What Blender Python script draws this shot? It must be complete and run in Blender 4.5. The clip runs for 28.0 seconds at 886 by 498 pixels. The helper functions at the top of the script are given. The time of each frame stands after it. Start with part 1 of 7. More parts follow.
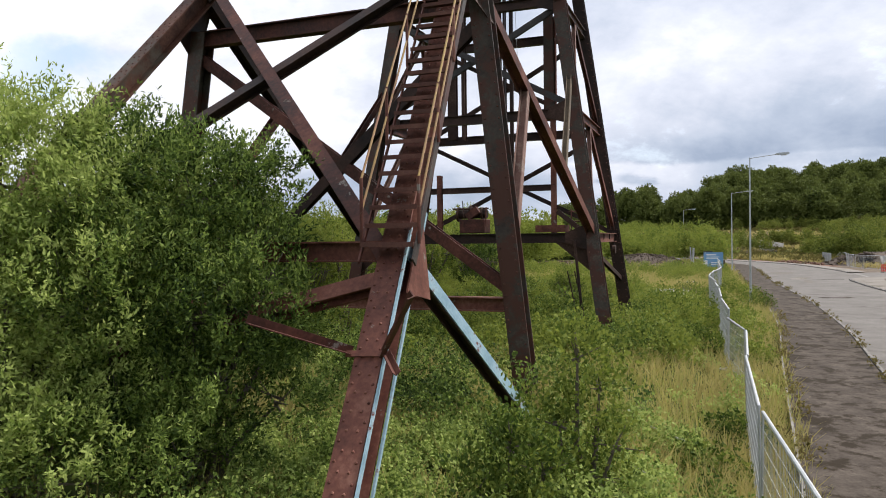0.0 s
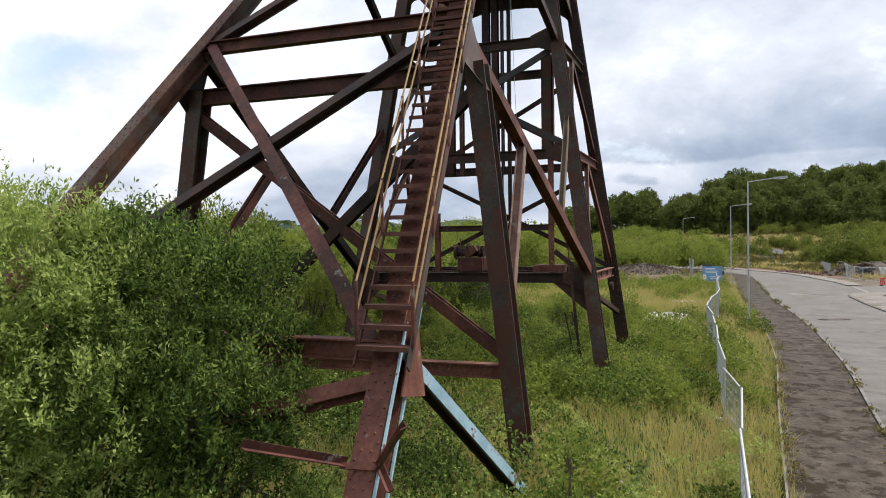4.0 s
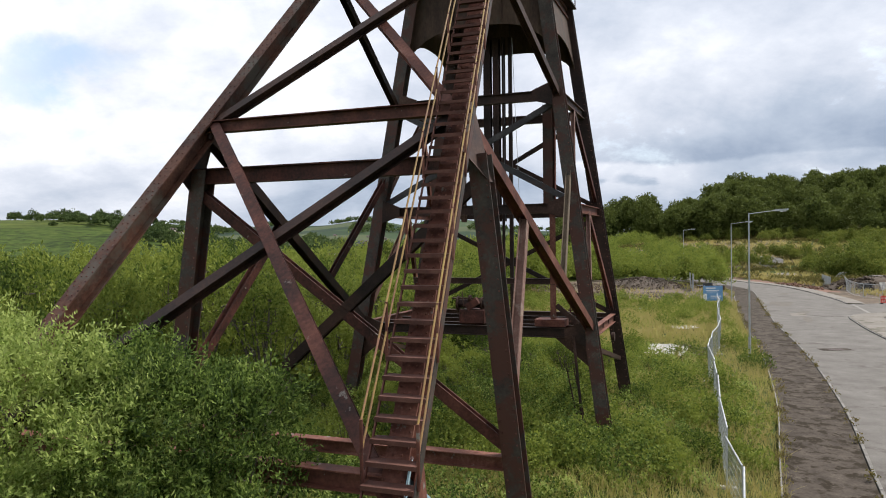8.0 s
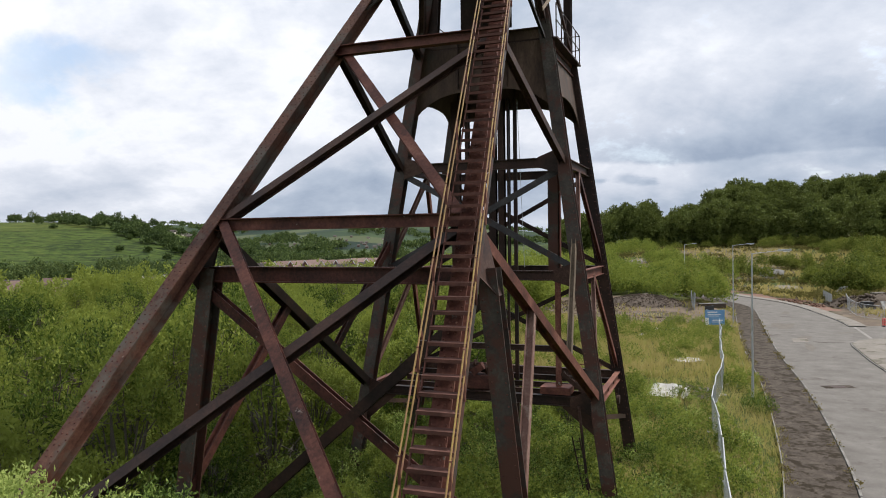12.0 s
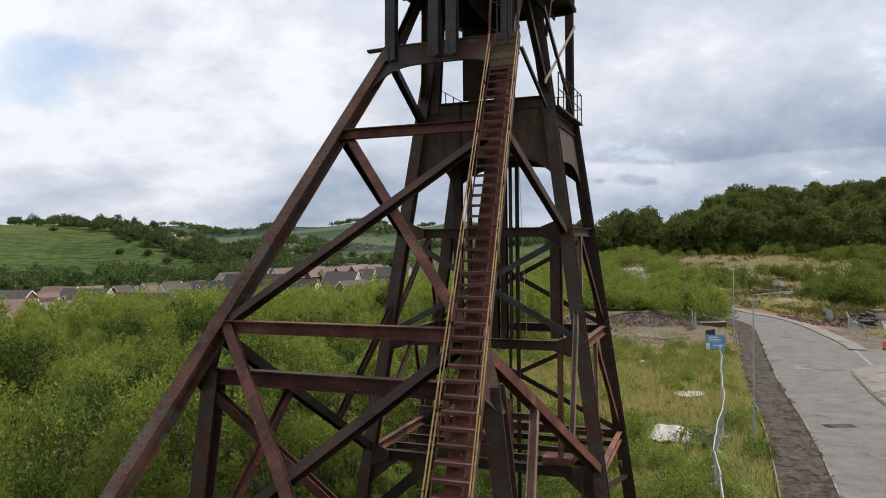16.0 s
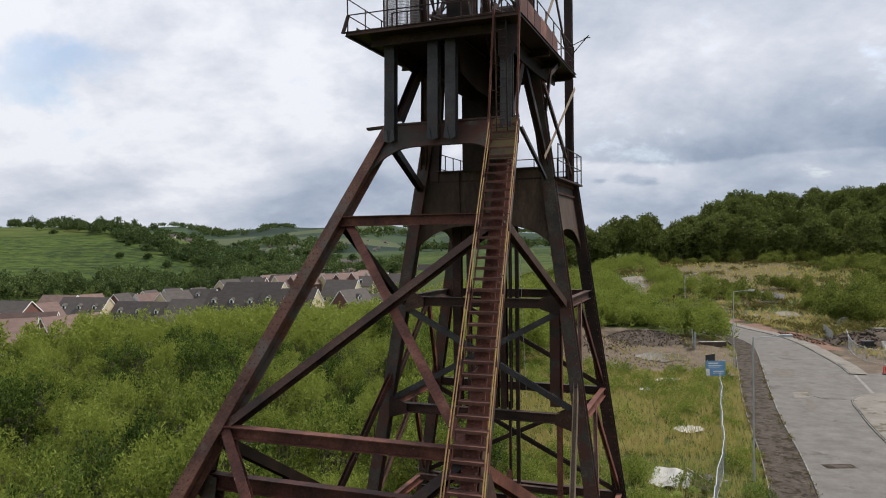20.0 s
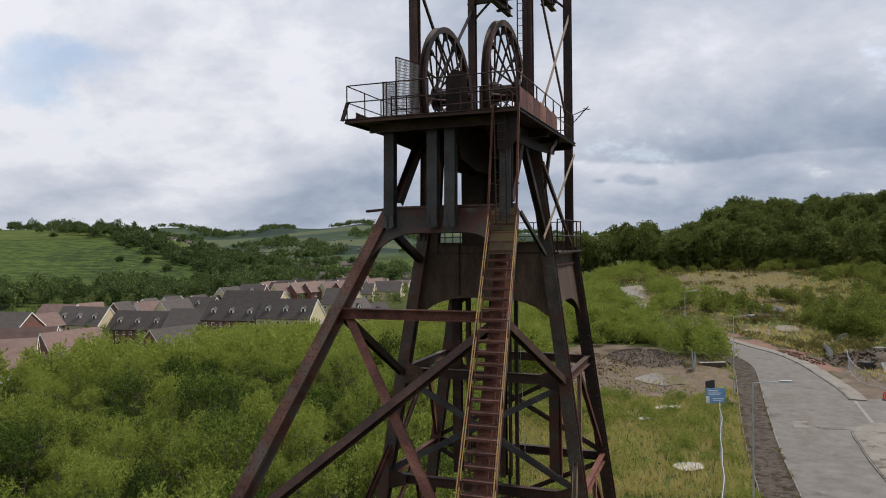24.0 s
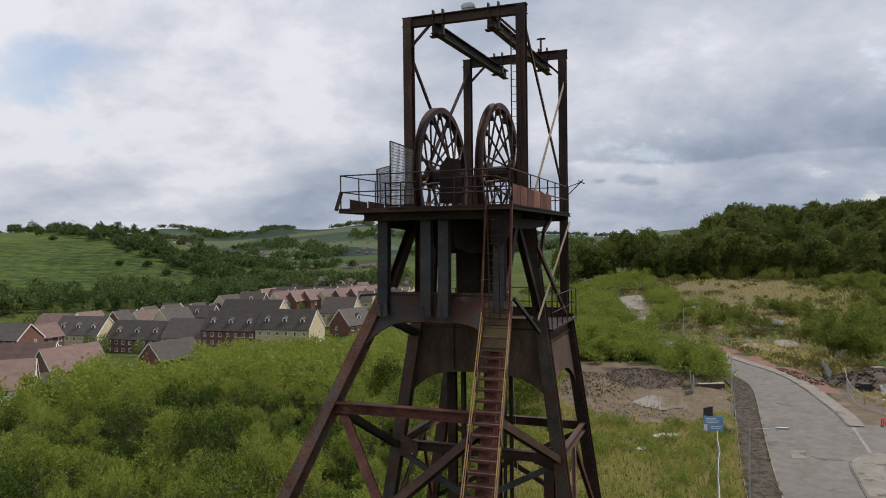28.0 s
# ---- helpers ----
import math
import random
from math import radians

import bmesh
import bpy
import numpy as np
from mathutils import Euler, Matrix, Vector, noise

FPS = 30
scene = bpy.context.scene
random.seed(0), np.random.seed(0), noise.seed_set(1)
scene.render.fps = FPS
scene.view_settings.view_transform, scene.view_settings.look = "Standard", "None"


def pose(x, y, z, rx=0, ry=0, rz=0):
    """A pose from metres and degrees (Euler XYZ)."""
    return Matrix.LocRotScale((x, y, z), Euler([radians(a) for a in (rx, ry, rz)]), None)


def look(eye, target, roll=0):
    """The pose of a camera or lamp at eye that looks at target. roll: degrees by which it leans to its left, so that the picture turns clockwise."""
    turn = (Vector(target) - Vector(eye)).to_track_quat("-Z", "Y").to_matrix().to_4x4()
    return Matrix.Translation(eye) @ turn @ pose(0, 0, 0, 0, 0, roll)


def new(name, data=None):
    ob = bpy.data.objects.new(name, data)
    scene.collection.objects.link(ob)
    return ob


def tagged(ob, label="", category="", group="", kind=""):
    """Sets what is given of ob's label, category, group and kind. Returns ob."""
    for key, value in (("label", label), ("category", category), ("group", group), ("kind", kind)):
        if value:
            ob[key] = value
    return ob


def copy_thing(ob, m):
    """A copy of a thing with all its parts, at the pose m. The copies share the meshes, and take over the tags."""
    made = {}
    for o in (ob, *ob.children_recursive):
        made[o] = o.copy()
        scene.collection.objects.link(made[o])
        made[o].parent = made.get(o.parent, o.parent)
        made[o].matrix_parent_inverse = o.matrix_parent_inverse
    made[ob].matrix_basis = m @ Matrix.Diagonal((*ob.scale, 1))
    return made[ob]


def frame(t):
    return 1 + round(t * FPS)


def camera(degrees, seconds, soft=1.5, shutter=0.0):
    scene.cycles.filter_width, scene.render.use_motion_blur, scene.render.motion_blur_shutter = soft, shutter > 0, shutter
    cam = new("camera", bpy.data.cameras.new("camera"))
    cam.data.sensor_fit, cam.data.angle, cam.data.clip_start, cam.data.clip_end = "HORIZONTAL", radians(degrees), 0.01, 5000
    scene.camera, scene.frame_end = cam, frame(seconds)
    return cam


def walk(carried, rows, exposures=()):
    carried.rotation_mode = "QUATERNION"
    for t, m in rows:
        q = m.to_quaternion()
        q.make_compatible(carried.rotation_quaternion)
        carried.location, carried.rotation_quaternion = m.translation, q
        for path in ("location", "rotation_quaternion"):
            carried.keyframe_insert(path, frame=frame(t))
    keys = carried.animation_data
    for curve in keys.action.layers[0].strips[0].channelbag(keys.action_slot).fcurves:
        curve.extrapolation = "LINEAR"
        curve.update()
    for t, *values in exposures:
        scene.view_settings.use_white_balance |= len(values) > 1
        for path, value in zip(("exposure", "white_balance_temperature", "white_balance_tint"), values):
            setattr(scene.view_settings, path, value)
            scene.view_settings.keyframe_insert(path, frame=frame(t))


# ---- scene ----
cam = camera(62.77, 28.0, soft=1.0)
TILT, LEAN = -0.67, 0.67
# seconds, x, y, z of the climbing camera
ROWS = [
    (0.0, -0.154, -0.018, 3.945), (0.5, -0.155, -0.025, 4.109), (1.0, -0.147, -0.039, 4.303),
    (1.5, -0.131, -0.041, 4.515), (2.0, -0.118, -0.043, 4.732), (2.5, -0.088, -0.054, 4.948),
    (3.0, -0.045, -0.075, 5.171), (3.5, -0.049, -0.081, 5.409), (5.5, 0.024, -0.071, 6.444),
    (6.0, 0.013, -0.066, 6.715), (6.5, -0.000, -0.074, 7.009), (7.0, -0.015, -0.078, 7.331),
    (7.5, -0.046, -0.089, 7.671), (8.0, -0.093, -0.093, 8.005), (8.5, -0.141, -0.094, 8.352),
    (9.0, -0.177, -0.116, 8.711), (9.5, -0.227, -0.106, 9.080), (10.0, -0.264, -0.091, 9.446),
    (10.5, -0.275, -0.073, 9.813), (11.0, -0.286, -0.083, 10.175), (11.5, -0.293, -0.101, 10.559),
    (12.0, -0.298, -0.091, 10.933), (12.5, -0.328, -0.106, 11.320), (14.5, -0.355, -0.049, 12.814),
    (15.0, -0.364, -0.064, 13.199), (15.5, -0.366, -0.069, 13.586), (16.0, -0.363, -0.063, 13.975),
    (16.5, -0.358, -0.061, 14.359), (17.0, -0.349, -0.049, 14.742), (17.5, -0.326, -0.043, 15.128),
    (18.0, -0.311, -0.044, 15.514), (18.5, -0.313, -0.032, 15.921), (19.0, -0.321, -0.018, 16.314),
    (19.5, -0.312, 0.012, 16.724), (20.0, -0.307, 0.003, 17.123), (20.5, -0.313, -0.000, 17.532),
    (21.0, -0.315, -0.010, 17.946), (21.5, -0.298, 0.002, 18.368), (22.0, -0.284, 0.014, 18.787),
    (22.5, -0.279, 0.021, 19.201), (24.5, -0.227, 0.063, 20.878), (25.0, -0.205, 0.061, 21.315),
    (25.5, -0.159, 0.058, 21.731), (26.0, -0.101, 0.050, 22.147), (26.5, -0.062, 0.037, 22.573),
    (27.0, -0.017, 0.044, 22.999), (27.5, 0.018, 0.058, 23.424), (28.0, 0.034, 0.068, 23.848),
]
walk(cam, [(t, pose(x, y, z, 90 + TILT, LEAN, 0)) for t, x, y, z in ROWS],
     [(0.0, 0.26, 6500, 13), (5.5, 0.23, 6500, 11), (11.0, 0.10, 6500, 11), (17.0, -0.04, 6500, 11), (22.0, -0.15, 6500, 12), (28.0, -0.28, 6530, 13)])

# ---- sky and sun ----
SUN_EL, SUN_AZ = 52.0, 62.0  # degrees; azimuth from ahead (+y) towards the right (+x)
world = bpy.data.worlds.new("overcast_sky")
scene.world = world
world.use_nodes = True


def wire(tree, kind, out=None, sets=(), **props):
    """A node with settings and inputs: sets holds (socket, value or source socket)."""
    n = tree.nodes.new(kind)
    for k, v in props.items():
        setattr(n, k, v)
    for sock, v in sets:
        if isinstance(v, bpy.types.NodeSocket):
            tree.links.new(v, n.inputs[sock])
        else:
            n.inputs[sock].default_value = v
    return n


def ramp_node(tree, fac, stops, interp="LINEAR"):
    n = tree.nodes.new("ShaderNodeValToRGB")
    n.color_ramp.interpolation = interp
    els = n.color_ramp.elements
    while len(els) > 1:
        els.remove(els[-1])
    els[0].position, els[0].color = stops[0][0], (*stops[0][1], 1)
    for p, c in stops[1:]:
        e = els.new(p)
        e.color = (*c, 1)
    tree.links.new(fac, n.inputs["Fac"])
    return n


def build_sky():
    t = world.node_tree
    t.nodes.clear()
    sky = wire(t, "ShaderNodeTexSky", sky_type="NISHITA", sun_disc=False, sun_elevation=radians(SUN_EL),
               sun_rotation=radians(SUN_AZ), air_density=1.0, dust_density=1.5)
    blue = wire(t, "ShaderNodeVectorMath", sets=[(0, sky.outputs[0])], operation="SCALE")
    blue.inputs["Scale"].default_value = 0.21
    co = wire(t, "ShaderNodeTexCoord")
    sep = wire(t, "ShaderNodeSeparateXYZ", sets=[(0, co.outputs["Generated"])])
    zz = wire(t, "ShaderNodeMath", sets=[(0, sep.outputs[2]), (1, 0.42)], operation="ADD")
    zm = wire(t, "ShaderNodeMath", sets=[(0, zz.outputs[0]), (1, 0.10)], operation="MAXIMUM")
    px = wire(t, "ShaderNodeMath", sets=[(0, sep.outputs[0]), (1, zm.outputs[0])], operation="DIVIDE")
    py = wire(t, "ShaderNodeMath", sets=[(0, sep.outputs[1]), (1, zm.outputs[0])], operation="DIVIDE")
    vec = wire(t, "ShaderNodeCombineXYZ", sets=[(0, px.outputs[0]), (1, py.outputs[0]), (2, 3.7)])
    big = wire(t, "ShaderNodeTexNoise", sets=[("Vector", vec.outputs[0]), ("Scale", 2.1), ("Detail", 10.0), ("Roughness", 0.60), ("Distortion", 0.12)])
    soft = wire(t, "ShaderNodeTexNoise", sets=[("Vector", vec.outputs[0]), ("Scale", 0.95), ("Detail", 3.0), ("Roughness", 0.5)])
    add = wire(t, "ShaderNodeMath", sets=[(0, big.outputs[0]), (1, soft.outputs[0])], operation="ADD")
    mean = wire(t, "ShaderNodeMath", sets=[(0, add.outputs[0]), (1, 0.5)], operation="MULTIPLY")
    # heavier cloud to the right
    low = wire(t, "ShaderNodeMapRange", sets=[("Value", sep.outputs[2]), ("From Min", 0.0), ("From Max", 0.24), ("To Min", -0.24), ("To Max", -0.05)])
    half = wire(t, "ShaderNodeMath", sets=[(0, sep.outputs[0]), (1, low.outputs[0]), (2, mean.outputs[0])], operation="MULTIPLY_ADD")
    # a dark bank with a sharp underside, lighter air below it and two loose scraps of cloud
    stir = wire(t, "ShaderNodeVectorMath", sets=[(0, big.outputs["Color"]), (1, (0.5, 0.5, 0.5))], operation="SUBTRACT")
    shift = wire(t, "ShaderNodeVectorMath", sets=[(0, stir.outputs[0]), (1, (0.30, 0.30, 0.055))], operation="MULTIPLY")
    bent = wire(t, "ShaderNodeVectorMath", sets=[(0, co.outputs["Generated"]), (1, shift.outputs[0])], operation="ADD")
    bs = wire(t, "ShaderNodeSeparateXYZ", sets=[(0, bent.outputs[0])])

    def span(value, a, b, lo=0.0, hi=1.0):
        return wire(t, "ShaderNodeMapRange", sets=[("Value", value), ("From Min", a), ("From Max", b), ("To Min", lo), ("To Max", hi)], interpolation_type="SMOOTHSTEP").outputs[0]

    def times(a, b):
        return wire(t, "ShaderNodeMath", sets=[(0, a), (1, b)], operation="MULTIPLY").outputs[0]
    bank = times(times(span(bs.outputs[2], 0.098, 0.106), span(bs.outputs[2], 0.106, 0.20, 1.0, 0.0)), span(bs.outputs[0], 0.13, 0.24))
    clear = times(times(span(bs.outputs[2], 0.06, 0.097), span(bs.outputs[2], 0.097, 0.104, 1.0, 0.0)), times(span(bs.outputs[0], 0.14, 0.20), span(bs.outputs[0], 0.30, 0.42, 1.0, 0.0)))
    total = wire(t, "ShaderNodeMath", sets=[(0, bank), (1, -0.052), (2, 0.003)], operation="MULTIPLY_ADD").outputs[0]
    total = wire(t, "ShaderNodeMath", sets=[(0, clear), (1, 0.050), (2, total)], operation="MULTIPLY_ADD").outputs[0]
    for x, z, r in ((0.272, 0.081, 0.036), (0.222, 0.077, 0.024)):
        gone = wire(t, "ShaderNodeVectorMath", sets=[(0, bent.outputs[0]), (1, (x, 0.958, z))], operation="SUBTRACT")
        thin = wire(t, "ShaderNodeVectorMath", sets=[(0, gone.outputs[0]), (1, (1.0, 0.25, 3.2))], operation="MULTIPLY")
        away = wire(t, "ShaderNodeVectorMath", sets=[(0, thin.outputs[0])], operation="LENGTH")
        total = wire(t, "ShaderNodeMath", sets=[(0, span(away.outputs["Value"], 0.3 * r, r, 1.0, 0.0)), (1, -0.085), (2, total)], operation="MULTIPLY_ADD").outputs[0]
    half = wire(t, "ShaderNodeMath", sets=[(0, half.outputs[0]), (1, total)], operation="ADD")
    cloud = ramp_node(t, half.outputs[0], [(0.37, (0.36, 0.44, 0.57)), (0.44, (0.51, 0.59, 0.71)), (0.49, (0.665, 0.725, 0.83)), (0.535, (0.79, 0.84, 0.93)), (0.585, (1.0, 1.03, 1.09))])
    gap = ramp_node(t, big.outputs[0], [(0.60, (0, 0, 0)), (0.72, (0.75, 0.75, 0.75))])
    mix = wire(t, "ShaderNodeMix", data_type="RGBA")
    # one clear break in the cloud, ragged at its edges
    wob = wire(t, "ShaderNodeVectorMath", sets=[(0, big.outputs["Color"]), (1, (0.5, 0.5, 0.5))], operation="SUBTRACT")
    amt = wire(t, "ShaderNodeVectorMath", sets=[(0, wob.outputs[0])], operation="SCALE")
    amt.inputs["Scale"].default_value = 0.26
    off = wire(t, "ShaderNodeVectorMath", sets=[(0, co.outputs["Generated"]), (1, amt.outputs[0])], operation="ADD")
    rel = wire(t, "ShaderNodeVectorMath", sets=[(0, off.outputs[0]), (1, (-0.452, 0.862, 0.205))], operation="SUBTRACT")
    flat = wire(t, "ShaderNodeVectorMath", sets=[(0, rel.outputs[0]), (1, (1.0, 1.0, 3.2))], operation="MULTIPLY")
    far_off = wire(t, "ShaderNodeVectorMath", sets=[(0, flat.outputs[0])], operation="LENGTH")
    hole = wire(t, "ShaderNodeMapRange", sets=[("Value", far_off.outputs["Value"]), ("From Min", 0.02), ("From Max", 0.10), ("To Min", 0.62), ("To Max", 0.0)])
    both = wire(t, "ShaderNodeMath", sets=[(0, gap.outputs[0]), (1, hole.outputs[0])], operation="MAXIMUM")
    t.links.new(both.outputs[0], mix.inputs[0])
    t.links.new(cloud.outputs[0], mix.inputs[6])
    t.links.new(blue.outputs[0], mix.inputs[7])
    rise = wire(t, "ShaderNodeMapRange", sets=[("Value", sep.outputs[2]), ("From Min", 0.02), ("From Max", 0.6), ("To Min", 0.88), ("To Max", 1.04)])
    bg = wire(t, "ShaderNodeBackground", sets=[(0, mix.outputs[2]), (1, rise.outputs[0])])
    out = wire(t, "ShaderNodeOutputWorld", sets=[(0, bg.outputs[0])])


build_sky()
sun = new("sun", bpy.data.lights.new("sun", "SUN"))
sun.data.energy, sun.data.angle, sun.data.color = 5.0, radians(7), (1.0, 0.95, 0.88)
az, el = radians(SUN_AZ), radians(SUN_EL)
sun.matrix_world = look((0, 0, 60), (-math.sin(az) * math.cos(el) * 10, -math.cos(az) * math.cos(el) * 10, 60 - math.sin(el) * 10))


# ---- materials ----
def surface(name, tones, rough=0.8, metal=0.0, scale=3.0, fine=40.0, bump=0.3, dist=0.01, space="Object",
            patch=None, patch_at=(0.56, 0.62), patch_scale=1.2, island=0.0, obj=0.0, stretch=(1, 1, 1), spec=0.35):
    """A weathered surface: tones ramped over coarse and fine grain, an optional second colour in worn patches."""
    m = bpy.data.materials.new(name)
    m.use_nodes = True
    t = m.node_tree
    t.nodes.clear()
    co = wire(t, "ShaderNodeTexCoord")
    mp = wire(t, "ShaderNodeMapping", sets=[("Vector", co.outputs[space]), ("Scale", stretch)])
    info = wire(t, "ShaderNodeObjectInfo")
    seed = wire(t, "ShaderNodeMath", sets=[(0, info.outputs["Random"]), (1, 37.0)], operation="MULTIPLY")
    n1 = wire(t, "ShaderNodeTexNoise", sets=[("Vector", mp.outputs[0]), ("W", seed.outputs[0]), ("Scale", scale), ("Detail", 6.0), ("Roughness", 0.6)], noise_dimensions="4D")
    n2 = wire(t, "ShaderNodeTexNoise", sets=[("Vector", mp.outputs[0]), ("Scale", fine), ("Detail", 4.0), ("Roughness", 0.65)])
    a = wire(t, "ShaderNodeMath", sets=[(0, n1.outputs[0]), (1, 0.68)], operation="MULTIPLY")
    b = wire(t, "ShaderNodeMath", sets=[(0, n2.outputs[0]), (1, 0.32), (2, a.outputs[0])], operation="MULTIPLY_ADD")
    fac = b.outputs[0]
    if island:
        ge = wire(t, "ShaderNodeNewGeometry")
        c = wire(t, "ShaderNodeMath", sets=[(0, ge.outputs["Random Per Island"]), (1, island), (2, fac)], operation="MULTIPLY_ADD")
        d = wire(t, "ShaderNodeMath", sets=[(0, c.outputs[0]), (1, island / 2)], operation="SUBTRACT")
        fac = d.outputs[0]
    if obj:
        c = wire(t, "ShaderNodeMath", sets=[(0, info.outputs["Random"]), (1, obj), (2, fac)], operation="MULTIPLY_ADD")
        d = wire(t, "ShaderNodeMath", sets=[(0, c.outputs[0]), (1, obj / 2)], operation="SUBTRACT")
        fac = d.outputs[0]
    k = len(tones)
    col = ramp_node(t, fac, [(0.30 + 0.40 * i / max(1, k - 1), c) for i, c in enumerate(tones)]).outputs[0]
    if patch:
        n3 = wire(t, "ShaderNodeTexNoise", sets=[("Vector", mp.outputs[0]), ("W", seed.outputs[0]), ("Scale", patch_scale), ("Detail", 8.0), ("Roughness", 0.7)], noise_dimensions="4D")
        msk = ramp_node(t, n3.outputs[0], [(patch_at[0], (0, 0, 0)), (patch_at[1], (1, 1, 1))])
        mx = wire(t, "ShaderNodeMix", data_type="RGBA")
        t.links.new(msk.outputs[0], mx.inputs[0])
        t.links.new(col, mx.inputs[6])
        mx.inputs[7].default_value = (*patch, 1)
        col = mx.outputs[2]
    bp = wire(t, "ShaderNodeBump", sets=[("Height", b.outputs[0]), ("Strength", bump), ("Distance", dist)])
    rg = wire(t, "ShaderNodeMapRange", sets=[("Value", n1.outputs[0]), ("To Min", rough - 0.12), ("To Max", min(1.0, rough + 0.12))])
    bs = wire(t, "ShaderNodeBsdfPrincipled", sets=[("Base Color", col), ("Roughness", rg.outputs[0]), ("Metallic", metal), ("Normal", bp.outputs[0]), ("Specular IOR Level", spec)])
    wire(t, "ShaderNodeOutputMaterial", sets=[(0, bs.outputs[0])])
    return m


def fields(m):
    """Uneven pasture far from the site: fields of differing green, mottled by tussocks and dry stems."""
    t = m.node_tree
    bs = next(n for n in t.nodes if n.type == "BSDF_PRINCIPLED")
    old = bs.inputs["Base Color"].links[0].from_socket
    co = wire(t, "ShaderNodeTexCoord")
    cell = wire(t, "ShaderNodeTexVoronoi", sets=[("Vector", co.outputs["Object"]), ("Scale", 0.0065)])
    sep = wire(t, "ShaderNodeSeparateColor", sets=[(0, cell.outputs["Color"])])
    tuft = wire(t, "ShaderNodeTexNoise", sets=[("Vector", co.outputs["Object"]), ("Scale", 0.11), ("Detail", 7.0), ("Roughness", 0.72)])
    a = wire(t, "ShaderNodeMath", sets=[(0, sep.outputs[0]), (1, 0.22)], operation="MULTIPLY")
    b = wire(t, "ShaderNodeMath", sets=[(0, tuft.outputs[0]), (1, 1.25), (2, a.outputs[0])], operation="MULTIPLY_ADD")
    col = ramp_node(t, b.outputs[0], [(0.46, (0.010, 0.019, 0.007)), (0.60, (0.026, 0.044, 0.010)), (0.72, (0.050, 0.078, 0.014)), (0.90, (0.078, 0.098, 0.022))])
    # sheep tracks along the slope
    run = wire(t, "ShaderNodeMapping", sets=[("Vector", co.outputs["Object"]), ("Rotation", (0, 0, 0.55)), ("Scale", (0.012, 0.12, 0.5))])
    rib = wire(t, "ShaderNodeTexNoise", sets=[("Vector", run.outputs[0]), ("Scale", 1.0), ("Detail", 5.0), ("Roughness", 0.65)])
    dark = ramp_node(t, rib.outputs[0], [(0.40, (0.40, 0.42, 0.45)), (0.56, (1, 1, 1))])
    lined = wire(t, "ShaderNodeMix", data_type="RGBA", blend_type="MULTIPLY")
    lined.inputs[0].default_value = 0.8
    t.links.new(col.outputs[0], lined.inputs[6])
    t.links.new(dark.outputs[0], lined.inputs[7])
    # far fields and woods beyond the valley; haze painted in as a cool tint
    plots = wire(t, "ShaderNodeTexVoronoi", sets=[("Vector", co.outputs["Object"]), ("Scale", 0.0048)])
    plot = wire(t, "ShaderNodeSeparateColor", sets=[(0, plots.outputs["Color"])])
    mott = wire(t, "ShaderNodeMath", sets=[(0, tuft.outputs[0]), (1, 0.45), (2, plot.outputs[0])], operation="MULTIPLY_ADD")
    hazy_plots = ramp_node(t, mott.outputs[0], [(0.30, (0.016, 0.028, 0.021)), (0.62, (0.028, 0.046, 0.027)), (0.95, (0.046, 0.070, 0.033)), (1.2, (0.066, 0.080, 0.042))])
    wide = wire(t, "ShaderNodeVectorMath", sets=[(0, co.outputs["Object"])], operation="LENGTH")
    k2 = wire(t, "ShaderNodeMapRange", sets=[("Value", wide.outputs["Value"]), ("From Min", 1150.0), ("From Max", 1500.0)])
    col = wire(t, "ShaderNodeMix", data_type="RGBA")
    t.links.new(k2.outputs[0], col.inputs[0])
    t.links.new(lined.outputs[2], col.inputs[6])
    t.links.new(hazy_plots.outputs[0], col.inputs[7])
    away = wire(t, "ShaderNodeVectorMath", sets=[(0, co.outputs["Object"])], operation="LENGTH")
    k = wire(t, "ShaderNodeMapRange", sets=[("Value", away.outputs["Value"]), ("From Min", 330.0), ("From Max", 480.0)])
    mx = wire(t, "ShaderNodeMix", data_type="RGBA")
    t.links.new(k.outputs[0], mx.inputs[0])
    t.links.new(old, mx.inputs[6])
    t.links.new(col.outputs[2], mx.inputs[7])
    t.links.new(mx.outputs[2], bs.inputs["Base Color"])


